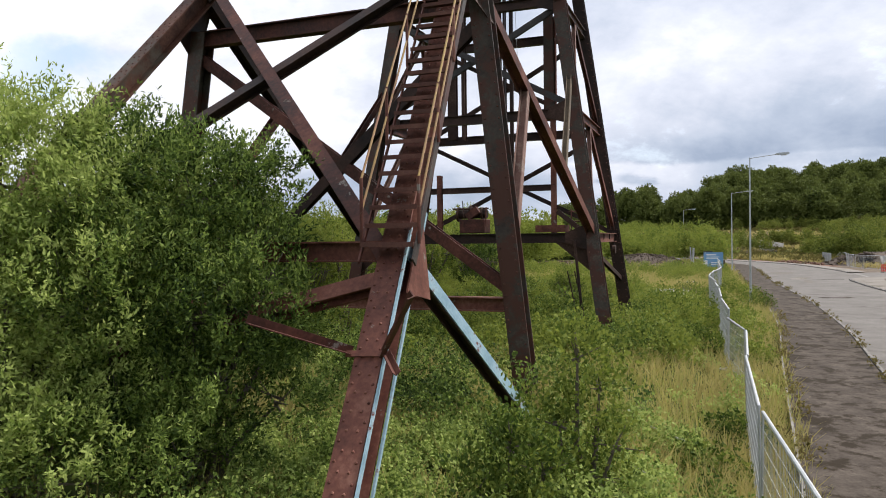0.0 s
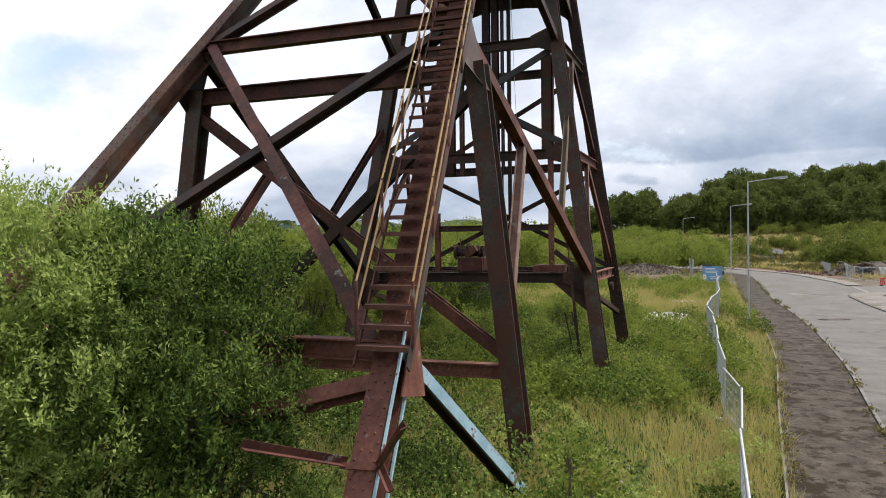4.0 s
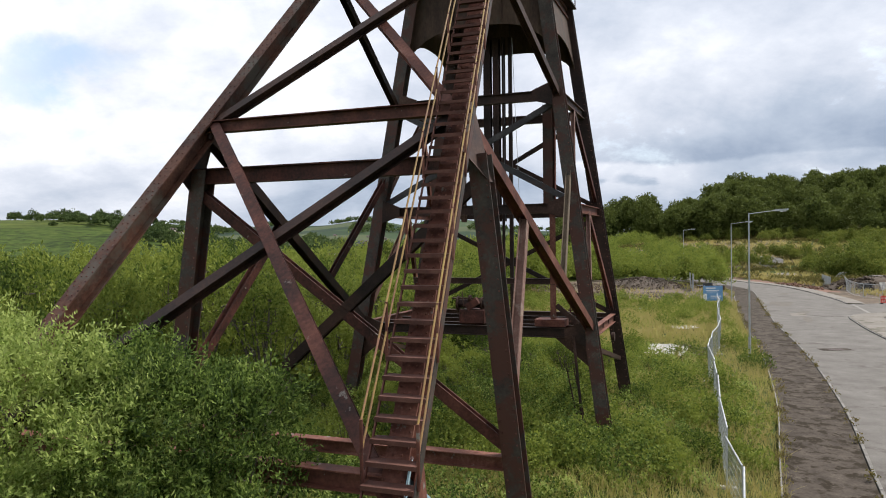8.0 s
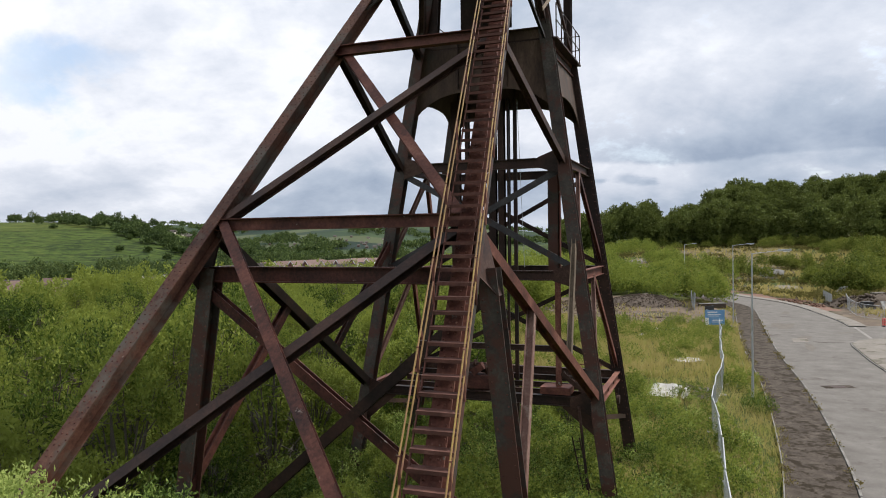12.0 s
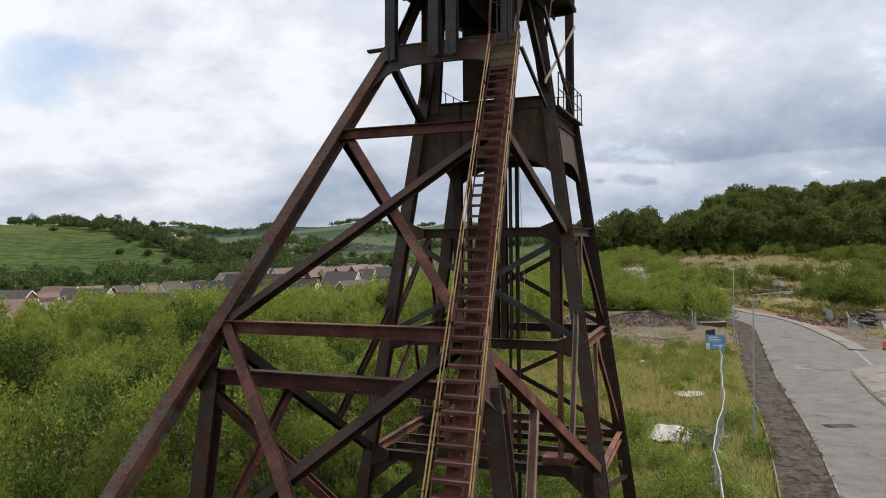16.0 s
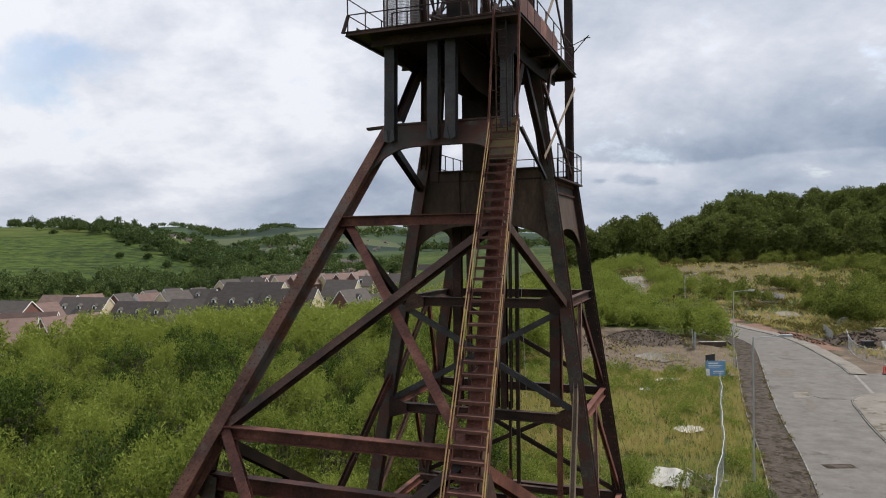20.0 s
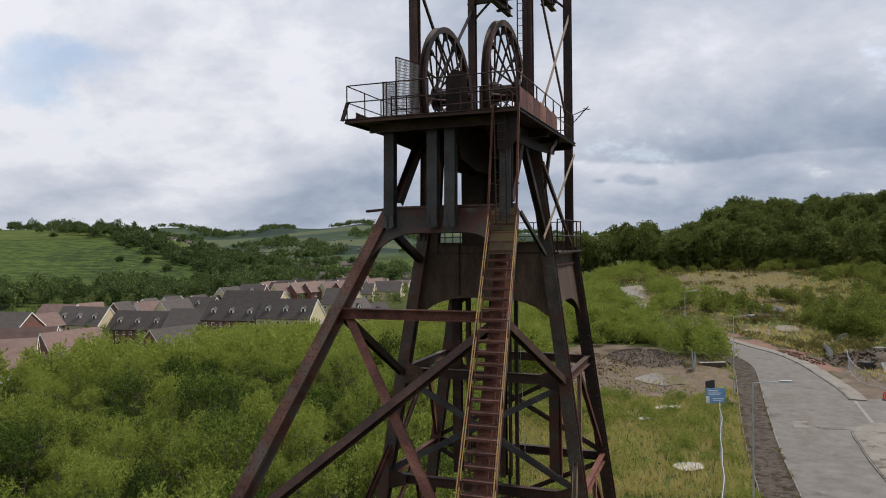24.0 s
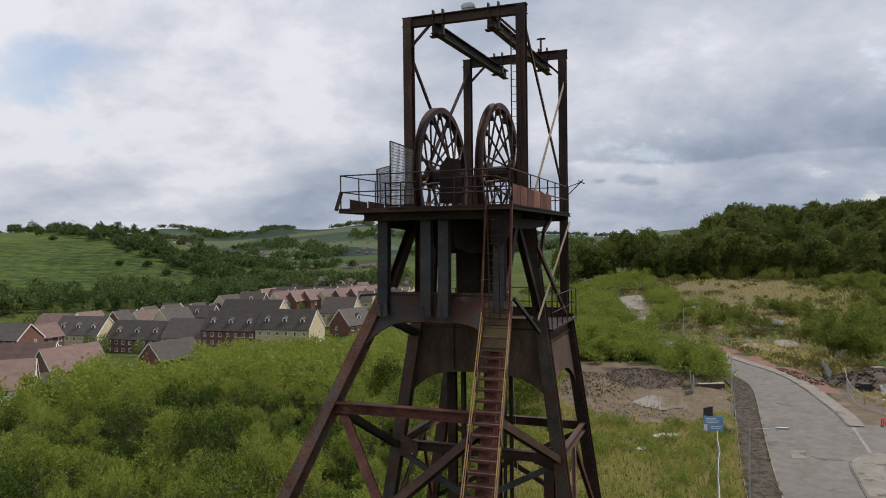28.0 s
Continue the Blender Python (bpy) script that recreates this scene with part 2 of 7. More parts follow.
def leafy(name, tones, through_light=0.35, rough=0.55, drift=0.45, drift_scale=0.22, plant=0.42):
    """Foliage: colour varied leaf by leaf and plant by plant, some light shining through."""
    m = bpy.data.materials.new(name)
    m.use_nodes = True
    t = m.node_tree
    t.nodes.clear()
    ge = wire(t, "ShaderNodeNewGeometry")
    info = wire(t, "ShaderNodeObjectInfo")
    n = wire(t, "ShaderNodeTexNoise", sets=[("Vector", ge.outputs["Position"]), ("Scale", drift_scale), ("Detail", 4.0)])
    a = wire(t, "ShaderNodeMath", sets=[(0, ge.outputs["Random Per Island"]), (1, 0.40)], operation="MULTIPLY")
    b = wire(t, "ShaderNodeMath", sets=[(0, info.outputs["Random"]), (1, plant), (2, a.outputs[0])], operation="MULTIPLY_ADD")
    c = wire(t, "ShaderNodeMath", sets=[(0, n.outputs[0]), (1, drift), (2, b.outputs[0])], operation="MULTIPLY_ADD")
    k = len(tones)
    col = ramp_node(t, c.outputs[0], [(0.2 + 0.7 * i / (k - 1), v) for i, v in enumerate(tones)]).outputs[0]
    bs = wire(t, "ShaderNodeBsdfPrincipled", sets=[("Base Color", col), ("Roughness", rough + 0.2), ("Specular IOR Level", 0.18)])
    tr = wire(t, "ShaderNodeBsdfTranslucent", sets=[("Color", col)])
    mx = wire(t, "ShaderNodeMixShader", sets=[(0, through_light), (1, bs.outputs[0]), (2, tr.outputs[0])])
    wire(t, "ShaderNodeOutputMaterial", sets=[(0, mx.outputs[0])])
    return m


RUST = surface("rusted_red_oxide_steel", [(0.020, 0.0105, 0.009), (0.070, 0.026, 0.019), (0.132, 0.051, 0.036), (0.22, 0.108, 0.077)], spec=0.2, rough=0.6, scale=1.1, fine=11, bump=0.7, patch=(0.185, 0.165, 0.145), patch_at=(0.625, 0.655), patch_scale=2.3, obj=0.20)
RAKER = surface("rust_and_lichen_raker", [(0.020, 0.012, 0.009), (0.066, 0.029, 0.019), (0.124, 0.058, 0.038), (0.20, 0.112, 0.078)], spec=0.2, rough=0.6, scale=0.8, fine=10, bump=0.8, patch=(0.092, 0.076, 0.060), patch_at=(0.50, 0.60), patch_scale=0.5)
RUST_DARK = surface("dark_weathered_steel", [(0.009, 0.006, 0.0055), (0.024, 0.0145, 0.012), (0.050, 0.026, 0.019), (0.10, 0.060, 0.045)], spec=0.2, rough=0.55, scale=0.8, fine=12, bump=0.6, patch=(0.12, 0.105, 0.09), patch_at=(0.655, 0.69), patch_scale=1.3, obj=0.14)
OLIVE = surface("grey_green_painted_steel", [(0.016, 0.013, 0.011), (0.038, 0.032, 0.027), (0.063, 0.054, 0.045), (0.12, 0.105, 0.09)], spec=0.22, rough=0.58, scale=0.9, fine=13, bump=0.6, patch=(0.070, 0.032, 0.023), patch_at=(0.46, 0.54), patch_scale=1.1, obj=0.10)
OCHRE = surface("ochre_stained_plate", [(0.040, 0.028, 0.012), (0.085, 0.060, 0.022), (0.135, 0.095, 0.035)], rough=0.7, scale=1.6, fine=22, bump=0.5, obj=0.2)
BLUE = surface("pale_blue_flaking_paint", [(0.13, 0.23, 0.29), (0.25, 0.37, 0.43), (0.40, 0.50, 0.54)], rough=0.5, scale=1.6, fine=18, patch=(0.12, 0.042, 0.030), patch_at=(0.55, 0.58), patch_scale=1.6)
TREAD = surface("red_brown_stair_plate", [(0.040, 0.021, 0.017), (0.092, 0.041, 0.031), (0.150, 0.074, 0.057)], spec=0.2, rough=0.7, scale=3, fine=40, obj=0.12)
YELLOW = surface("worn_yellow_paint", [(0.14, 0.065, 0.035), (0.24, 0.145, 0.05), (0.40, 0.29, 0.06)], rough=0.65, scale=1.2, fine=40, patch=(0.20, 0.095, 0.055), patch_at=(0.52, 0.58), patch_scale=1.1)
GALV = surface("galvanised_steel", [(0.30, 0.32, 0.33), (0.42, 0.44, 0.45), (0.52, 0.54, 0.55)], rough=0.45, metal=0.5, scale=3, fine=50, bump=0.1)
# rust-patched plate; shade under the decks is put into its near-black tones
SHADE_PLATE = surface("shade_dark_riveted_plate", [(0.006, 0.005, 0.0045), (0.013, 0.010, 0.0083), (0.025, 0.017, 0.013), (0.05, 0.032, 0.024)], spec=0.12, rough=0.7, scale=0.7, fine=9, bump=0.6, patch=(0.050, 0.026, 0.018), patch_at=(0.60, 0.70), patch_scale=0.8, obj=0.1)
SLATE_STEEL = surface("blue_grey_weathered_steel", [(0.014, 0.013, 0.0135), (0.031, 0.030, 0.032), (0.054, 0.052, 0.053), (0.11, 0.10, 0.09)], spec=0.25, rough=0.55, scale=0.9, fine=12, bump=0.6, patch=(0.050, 0.030, 0.024), patch_at=(0.56, 0.64), patch_scale=1.2, obj=0.1)
PALE_RUST = surface("pale_flaking_rust_steel", [(0.060, 0.030, 0.022), (0.125, 0.062, 0.045), (0.175, 0.098, 0.075), (0.26, 0.17, 0.135)], rough=0.7, scale=1.3, fine=12, bump=0.7, patch=(0.24, 0.175, 0.14), patch_at=(0.56, 0.62), patch_scale=2.0, obj=0.12)
GREYTAN = surface("grey_tan_weathered_steel", [(0.055, 0.040, 0.026), (0.105, 0.078, 0.050), (0.155, 0.118, 0.078), (0.21, 0.165, 0.115)], rough=0.7, scale=1.0, fine=12, bump=0.6, patch=(0.10, 0.055, 0.04), patch_at=(0.60, 0.68), patch_scale=1.4)
BROWN_PLATE = surface("brown_rust_streaked_plate", [(0.022, 0.015, 0.012), (0.052, 0.033, 0.024), (0.090, 0.058, 0.041), (0.15, 0.105, 0.078)], spec=0.2, rough=0.65, scale=1.2, fine=12, bump=0.6, stretch=(1, 1, 0.35), patch=(0.052, 0.050, 0.040), patch_at=(0.56, 0.66), patch_scale=0.9)
TAN = surface("pale_rust_flat_bar", [(0.15, 0.11, 0.075), (0.24, 0.185, 0.13), (0.30, 0.24, 0.18)], rough=0.75, scale=2, fine=30)
GROUND = surface("rough_grassland", [(0.024, 0.034, 0.007), (0.040, 0.054, 0.012), (0.062, 0.070, 0.019), (0.090, 0.080, 0.032)], rough=0.95, scale=0.16, fine=2.2, bump=0.8, dist=0.12, patch=(0.036, 0.057, 0.010), patch_at=(0.45, 0.60), patch_scale=0.05, spec=0.08)
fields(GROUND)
ASPHALT = surface("old_asphalt", [(0.018, 0.014, 0.011), (0.046, 0.037, 0.029), (0.076, 0.063, 0.051), (0.12, 0.102, 0.085)], rough=0.95, scale=1.3, fine=11, bump=0.8, dist=0.012, spec=0.12, patch=(0.022, 0.016, 0.009), patch_at=(0.50, 0.57), patch_scale=1.5)
ROADTOP = surface("pale_worn_road", [(0.084, 0.077, 0.069), (0.116, 0.108, 0.098), (0.144, 0.135, 0.124), (0.185, 0.174, 0.160)], rough=0.92, scale=0.7, fine=16, bump=0.3, dist=0.005, spec=0.12, patch=(0.088, 0.079, 0.070), patch_at=(0.58, 0.64), patch_scale=0.25)
WORNROAD = surface("worn_dark_road_patch", [(0.085, 0.076, 0.066), (0.122, 0.110, 0.096), (0.155, 0.140, 0.123)], rough=0.93, scale=1.2, fine=14, bump=0.5, dist=0.008, spec=0.12)
CONCRETE = surface("weathered_concrete", [(0.24, 0.235, 0.22), (0.35, 0.34, 0.32), (0.44, 0.43, 0.41)], rough=0.9, scale=1.5, fine=30, bump=0.4)
KERB = surface("weathered_kerb_stone", [(0.10, 0.095, 0.085), (0.17, 0.162, 0.148), (0.25, 0.24, 0.22)], rough=0.9, scale=1.5, fine=20, bump=0.4, obj=0.2, spec=0.15)
DIRT = surface("bare_stony_earth", [(0.042, 0.029, 0.018), (0.092, 0.066, 0.042), (0.155, 0.118, 0.080)], rough=0.95, scale=0.5, fine=6, bump=0.9, dist=0.06, patch=(0.060, 0.058, 0.026), patch_at=(0.58, 0.66), patch_scale=0.18)
WASTE = surface("trodden_waste_ground", [(0.035, 0.032, 0.016), (0.066, 0.056, 0.032), (0.105, 0.088, 0.056)], rough=0.95, scale=0.3, fine=5, bump=0.9, dist=0.06, patch=(0.040, 0.052, 0.012), patch_at=(0.48, 0.56), patch_scale=0.25, spec=0.1)
PAD = surface("stained_old_concrete", [(0.11, 0.10, 0.085), (0.17, 0.155, 0.135), (0.23, 0.215, 0.19)], rough=0.92, scale=0.5, fine=9, bump=0.5, dist=0.02, patch=(0.07, 0.062, 0.04), patch_at=(0.55, 0.62), patch_scale=0.4, spec=0.15)
REDSOIL = surface("red_clay_soil", [(0.075, 0.040, 0.027), (0.135, 0.070, 0.047), (0.19, 0.112, 0.078)], rough=0.95, scale=0.6, fine=9, bump=0.8, dist=0.05, patch=(0.08, 0.065, 0.03), patch_at=(0.54, 0.64), patch_scale=0.35)
WHITE = surface("dirty_white_board", [(0.42, 0.41, 0.38), (0.58, 0.57, 0.54), (0.70, 0.69, 0.66)], rough=0.6, scale=1.2, fine=16, bump=0.15, patch=(0.22, 0.20, 0.16), patch_at=(0.62, 0.68), patch_scale=1.0)
BARK = surface("grey_brown_bark", [(0.05, 0.042, 0.033), (0.10, 0.085, 0.065), (0.15, 0.13, 0.10)], rough=0.95, scale=4, fine=30, bump=0.7, dist=0.02)
BRICK = surface("red_brick_wall", [(0.105, 0.050, 0.040), (0.145, 0.068, 0.053), (0.18, 0.09, 0.07)], rough=0.9, scale=0.7, fine=6, bump=0.1, obj=0.1)
CREAM = surface("cream_render_wall", [(0.36, 0.31, 0.185), (0.46, 0.395, 0.25), (0.53, 0.46, 0.31)], rough=0.9, scale=0.7, fine=8, bump=0.1, obj=0.15)
TOWNWALL = surface("mixed_brick_and_render", [(0.10, 0.065, 0.05), (0.19, 0.145, 0.11), (0.36, 0.33, 0.28)], rough=0.9, scale=0.03, fine=0.3, bump=0.0, island=0.6)
SLATE = surface("dark_grey_roof_tile", [(0.035, 0.029, 0.026), (0.054, 0.046, 0.041), (0.082, 0.071, 0.064)], rough=0.85, scale=0.5, fine=6, bump=0.3, obj=0.30, stretch=(1, 1, 3))
CLAY = surface("pinkish_red_roof_tile", [(0.105, 0.070, 0.060), (0.15, 0.098, 0.083), (0.195, 0.135, 0.115)], rough=0.85, scale=0.5, fine=6, bump=0.3, obj=0.25, stretch=(1, 1, 3))
BROWNTILE = surface("dark_red_brown_roof_tile", [(0.055, 0.036, 0.031), (0.082, 0.053, 0.046), (0.11, 0.075, 0.065)], rough=0.85, scale=0.5, fine=6, bump=0.3, stretch=(1, 1, 3))
PVC = surface("white_window_paint", [(0.66, 0.66, 0.65), (0.76, 0.76, 0.75), (0.80, 0.80, 0.79)], rough=0.5, scale=2, fine=20, bump=0.05)
REDPLASTIC = surface("red_barrier_plastic", [(0.50, 0.03, 0.03), (0.60, 0.045, 0.04), (0.66, 0.07, 0.06)], rough=0.45, scale=2, fine=20, bump=0.05)
SIGNBLUE = surface("faded_blue_sign_face", [(0.10, 0.22, 0.40), (0.14, 0.29, 0.50), (0.22, 0.38, 0.58)], rough=0.5, scale=1.0, fine=20, bump=0.02)
BLACK = surface("black_plastic", [(0.012, 0.012, 0.013), (0.02, 0.02, 0.022), (0.03, 0.03, 0.03)], rough=0.5, scale=3, fine=30, bump=0.1)
WILLOW = leafy("willow_leaf", [(0.011, 0.022, 0.006), (0.033, 0.060, 0.013), (0.090, 0.140, 0.028), (0.20, 0.275, 0.060), (0.36, 0.43, 0.125)], 0.45, 0.5, 0.72, 0.9)
SHRUB = leafy("sunlit_sallow_leaf", [(0.007, 0.015, 0.003), (0.020, 0.038, 0.007), (0.043, 0.076, 0.012), (0.096, 0.140, 0.022), (0.21, 0.25, 0.045)], 0.40, 0.55, 0.72, 0.30, 0.62)
FIELDBUSH = leafy("field_bush_leaf", [(0.009, 0.018, 0.004), (0.021, 0.036, 0.007), (0.052, 0.079, 0.012), (0.108, 0.140, 0.022), (0.20, 0.22, 0.042)], 0.3, 0.55, 0.75, 0.12)
WOODS = leafy("dark_oak_leaf", [(0.007, 0.014, 0.006), (0.012, 0.023, 0.008), (0.025, 0.042, 0.012), (0.054, 0.078, 0.019), (0.11, 0.135, 0.032)], 0.22, 0.6, 1.05, 0.11)
HEDGE = leafy("hedge_tree_leaf", [(0.022, 0.040, 0.015), (0.052, 0.082, 0.026), (0.092, 0.130, 0.038), (0.15, 0.185, 0.056)], 0.28, 0.55, 0.6, 0.06)
HERB = leafy("dry_olive_herbage", [(0.046, 0.053, 0.011), (0.082, 0.086, 0.019), (0.125, 0.112, 0.032), (0.175, 0.136, 0.056)], 0.35, 0.7)
BLADE = leafy("meadow_grass_blade", [(0.066, 0.112, 0.018), (0.140, 0.205, 0.034), (0.230, 0.285, 0.058), (0.330, 0.325, 0.090), (0.40, 0.34, 0.13)], 0.4, 0.7, 1.0, 0.30)


def glass_mat():
    m = bpy.data.materials.new("window_glass")
    m.use_nodes = True
    b = m.node_tree.nodes["Principled BSDF"]
    b.inputs["Base Color"].default_value = (0.03, 0.035, 0.04, 1)
    b.inputs["Roughness"].default_value = 0.06
    b.inputs["Specular IOR Level"].default_value = 0.8
    return m


def water_mat():
    m = bpy.data.materials.new("muddy_water")
    m.use_nodes = True
    t = m.node_tree
    b = t.nodes["Principled BSDF"]
    b.inputs["Base Color"].default_value = (0.13, 0.105, 0.075, 1)
    b.inputs["Roughness"].default_value = 0.12
    b.inputs["Specular IOR Level"].default_value = 0.22
    return m


GLASS = glass_mat()
WATER = water_mat()


# ---- building blocks ----
def part(name, bm, material, parent=None, label=""):
    """One mesh object from a bmesh, under a thing or a part."""
    me = bpy.data.meshes.new(name)
    bm.to_mesh(me)
    bm.free()
    me.materials.append(material)
    ob = new(name, me)
    ob.parent = parent
    if label:
        ob["label"] = label
    return ob


def thing(name, label, category, at=(0, 0, 0), rz=0.0, group="", kind=""):
    ob = new(name)
    ob.empty_display_size = 0.3
    ob.matrix_basis = pose(*at, 0, 0, rz)
    return tagged(ob, label, category, group, kind)


def mesh_np(name, verts, faces, material, parent=None, label="", smooth=False):
    """A mesh object from arrays: verts n x 3, faces m x 3 or m x 4."""
    verts, faces = np.asarray(verts, np.float32), np.asarray(faces, np.int32)
    me = bpy.data.meshes.new(name)
    me.vertices.add(len(verts))
    me.vertices.foreach_set("co", verts.ravel())
    k = faces.shape[1]
    me.loops.add(faces.size)
    me.loops.foreach_set("vertex_index", faces.ravel())
    me.polygons.add(len(faces))
    me.polygons.foreach_set("loop_start", np.arange(len(faces), dtype=np.int32) * k)
    me.update(calc_edges=True)
    me.validate()
    me.materials.append(material)
    if smooth:
        me.polygons.foreach_set("use_smooth", np.ones(len(faces), bool))
    ob = new(name, me)
    ob.parent = parent
    if label:
        ob["label"] = label
    return ob


def bar(bm, a, b, prof, face=(0, -1, 0)):
    """Sweeps a closed profile (x, y pairs) from a to b; the profile's +y points towards face."""
    a, b = Vector(a), Vector(b)
    n = (b - a).normalized()
    y = Vector(face) - n * n.dot(Vector(face))
    if y.length < 1e-4:
        y = Vector((1, 0, 0)) - n * n.x
    y.normalize()
    x = y.cross(n)
    lo = [bm.verts.new(a + x * p + y * q) for p, q in prof]
    hi = [bm.verts.new(b + x * p + y * q) for p, q in prof]
    k = len(prof)
    for i in range(k):
        j = (i + 1) % k
        bm.faces.new((lo[i], lo[j], hi[j], hi[i]))
    bm.faces.new(lo[::-1])
    bm.faces.new(hi)


def rect(w, d):
    return [(-w / 2, -d / 2), (w / 2, -d / 2), (w / 2, d / 2), (-w / 2, d / 2)]


def i_beam(w, d, t=0.035):
    """Flanges w wide, d apart (along the profile's y), t thick."""
    h, k = w / 2, d / 2
    return [(-h, -k), (h, -k), (h, t - k), (t / 2, t - k), (t / 2, k - t), (h, k - t), (h, k), (-h, k), (-h, k - t), (-t / 2, k - t), (-t / 2, t - k), (-h, t - k)]


def angle_iron(w, t=0.015):
    return [(0, 0), (w, 0), (w, t), (t, t), (t, w), (0, w)]


def ring(r, k=8):
    return [(r * math.cos(2 * math.pi * i / k), r * math.sin(2 * math.pi * i / k)) for i in range(k)]


def box(bm, lo, hi):
    v = [bm.verts.new((x, y, z)) for z in (lo[2], hi[2]) for y in (lo[1], hi[1]) for x in (lo[0], hi[0])]
    for f in ((0, 2, 3, 1), (4, 5, 7, 6), (0, 1, 5, 4), (2, 6, 7, 3), (0, 4, 6, 2), (1, 3, 7, 5)):
        bm.faces.new([v[i] for i in f])


def slab(bm, poly, thick, normal):
    """A plate: polygon of 3D points, given a thickness along normal."""
    nv = Vector(normal).normalized() * thick
    lo = [bm.verts.new(p) for p in poly]
    hi = [bm.verts.new(Vector(p) + nv) for p in poly]
    k = len(poly)
    for i in range(k):
        j = (i + 1) % k
        bm.faces.new((lo[i], lo[j], hi[j], hi[i]))
    bm.faces.new(lo[::-1])
    bm.faces.new(hi)
    bmesh.ops.recalc_face_normals(bm, faces=bm.faces)


def rivets(bm, a, b, side, out, half, step=0.30, r=0.028):
    """Two rows of rivet heads along a-b, half a width to each side, proud of the face."""
    a, b, side, out = Vector(a), Vector(b), Vector(side).normalized(), Vector(out).normalized()
    n = (b - a).normalized()
    count = int((b - a).length / step)
    for i in range(count):
        for sgn in (-1, 1):
            c = a + n * (i + 0.5) * step + side * half * sgn
            base = [bm.verts.new(c + (n * math.cos(w) + side * math.sin(w)) * r) for w in (0, 1.047, 2.094, 3.1416, 4.189, 5.236)]
            tip = [bm.verts.new(c + out * r * 0.7 + (n * math.cos(w) + side * math.sin(w)) * r * 0.5) for w in (0, 1.047, 2.094, 3.1416, 4.189, 5.236)]
            for k in range(6):
                bm.faces.new((base[k], base[(k + 1) % 6], tip[(k + 1) % 6], tip[k]))
            bm.faces.new(tip)


def cone(bm, a, b, ra, rb, k=6):
    a, b = Vector(a), Vector(b)
    n = (b - a).normalized()
    x = n.orthogonal().normalized()
    y = n.cross(x)
    lo = [bm.verts.new(a + (x * math.cos(6.2832 * i / k) + y * math.sin(6.2832 * i / k)) * ra) for i in range(k)]
    hi = [bm.verts.new(b + (x * math.cos(6.2832 * i / k) + y * math.sin(6.2832 * i / k)) * rb) for i in range(k)]
    for i in range(k):
        bm.faces.new((lo[i], lo[(i + 1) % k], hi[(i + 1) % k], hi[i]))


def one(name, parent, a, b, prof, material, face=(0, -1, 0), label=""):
    bm = bmesh.new()
    bar(bm, a, b, prof, face)
    return part(name, bm, material, parent, label)


def smoothstep(a, b, x):
    t = min(1.0, max(0.0, (x - a) / (b - a)))
    return t * t * (3 - 2 * t)


# ---- the lie of the land ----
ROAD_Z, SITE_Z = -0.85, -0.30
# left kerb, from near to far
KERB_L = [(-4.0, -18.0), (6.2, 5.0), (14.9, 24.8), (20.6, 37.6), (27.3, 55.0), (33.4, 73.0), (41.0, 93.5), (48.4, 113.0), (51.0, 122.0), (51.7, 130.0), (51.2, 140.0), (50.4, 152.0), (50.0, 166.0), (50.2, 182.0)]
KERB_R = [(4.0, -18.0), (14.2, 5.0), (22.9, 24.8), (28.6, 37.6), (35.3, 55.0), (39.7, 68.1), (43.4, 77.0), (52.2, 94.0), (56.8, 111.0), (59.2, 123.0), (59.8, 132.0), (58.8, 141.0), (58.2, 151.0), (58.2, 166.0), (58.6, 182.0)]


def kerb_x(y, line=KERB_L):
    for (x0, y0), (x1, y1) in zip(line, line[1:]):
        if y0 <= y <= y1:
            return x0 + (x1 - x0) * (y - y0) / (y1 - y0)
    return line[0][0] if y < line[0][1] else line[-1][0]


def land(x, y):
    """Height of the ground."""
    r = math.hypot(x, y)
    b = math.degrees(math.atan2(x, y))
    z = SITE_Z
    if -30 < y < 184:
        edge = kerb_x(y) - 3.5
        z += (ROAD_Z - 0.12 - SITE_Z) * smoothstep(edge - 4.0, edge + 0.1, x)
    # the valley with the houses
    z -= (8.5 + 5.0 * smoothstep(150, 270, r) * smoothstep(-11, -20, b)) * smoothstep(95, 215, r) * smoothstep(3, -9, b)
    # hill pasture beyond the houses
    z += 53 * smoothstep(-11, -25, b) * smoothstep(470, 1080, r) * (1 - 0.75 * smoothstep(1150, 1700, r))
    # far ridges
    z += (66 + 14 * math.sin(b * 0.31 + 1.0) + 9 * math.sin(b * 0.83)) * smoothstep(1700, 3000, r) * (1 - 0.45 * smoothstep(0, 12, b))
    z += 44 * math.exp(-((b + 8) / 4.5) ** 2) * smoothstep(1300, 2200, r)
    # field and wooded rise on the road's side
    z += 6.5 * smoothstep(175, 330, r) * smoothstep(9, 15, b) + 17 * smoothstep(325, 430, r) * smoothstep(15.5, 23, b)
    if not (y < 185 and x > kerb_x(y) - 8 and x < kerb_x(y, KERB_R) + 14):
        z += 0.5 * noise.noise(Vector((x * 0.02, y * 0.02, 0))) * smoothstep(60, 160, r)
    z += 8 * noise.noise(Vector((x * 0.0035, y * 0.0035, 3))) * smoothstep(450, 900, r)
    if x < 11:
        z += 0.12 * noise.noise(Vector((x * 0.22, y * 0.22, 5)))
    return z


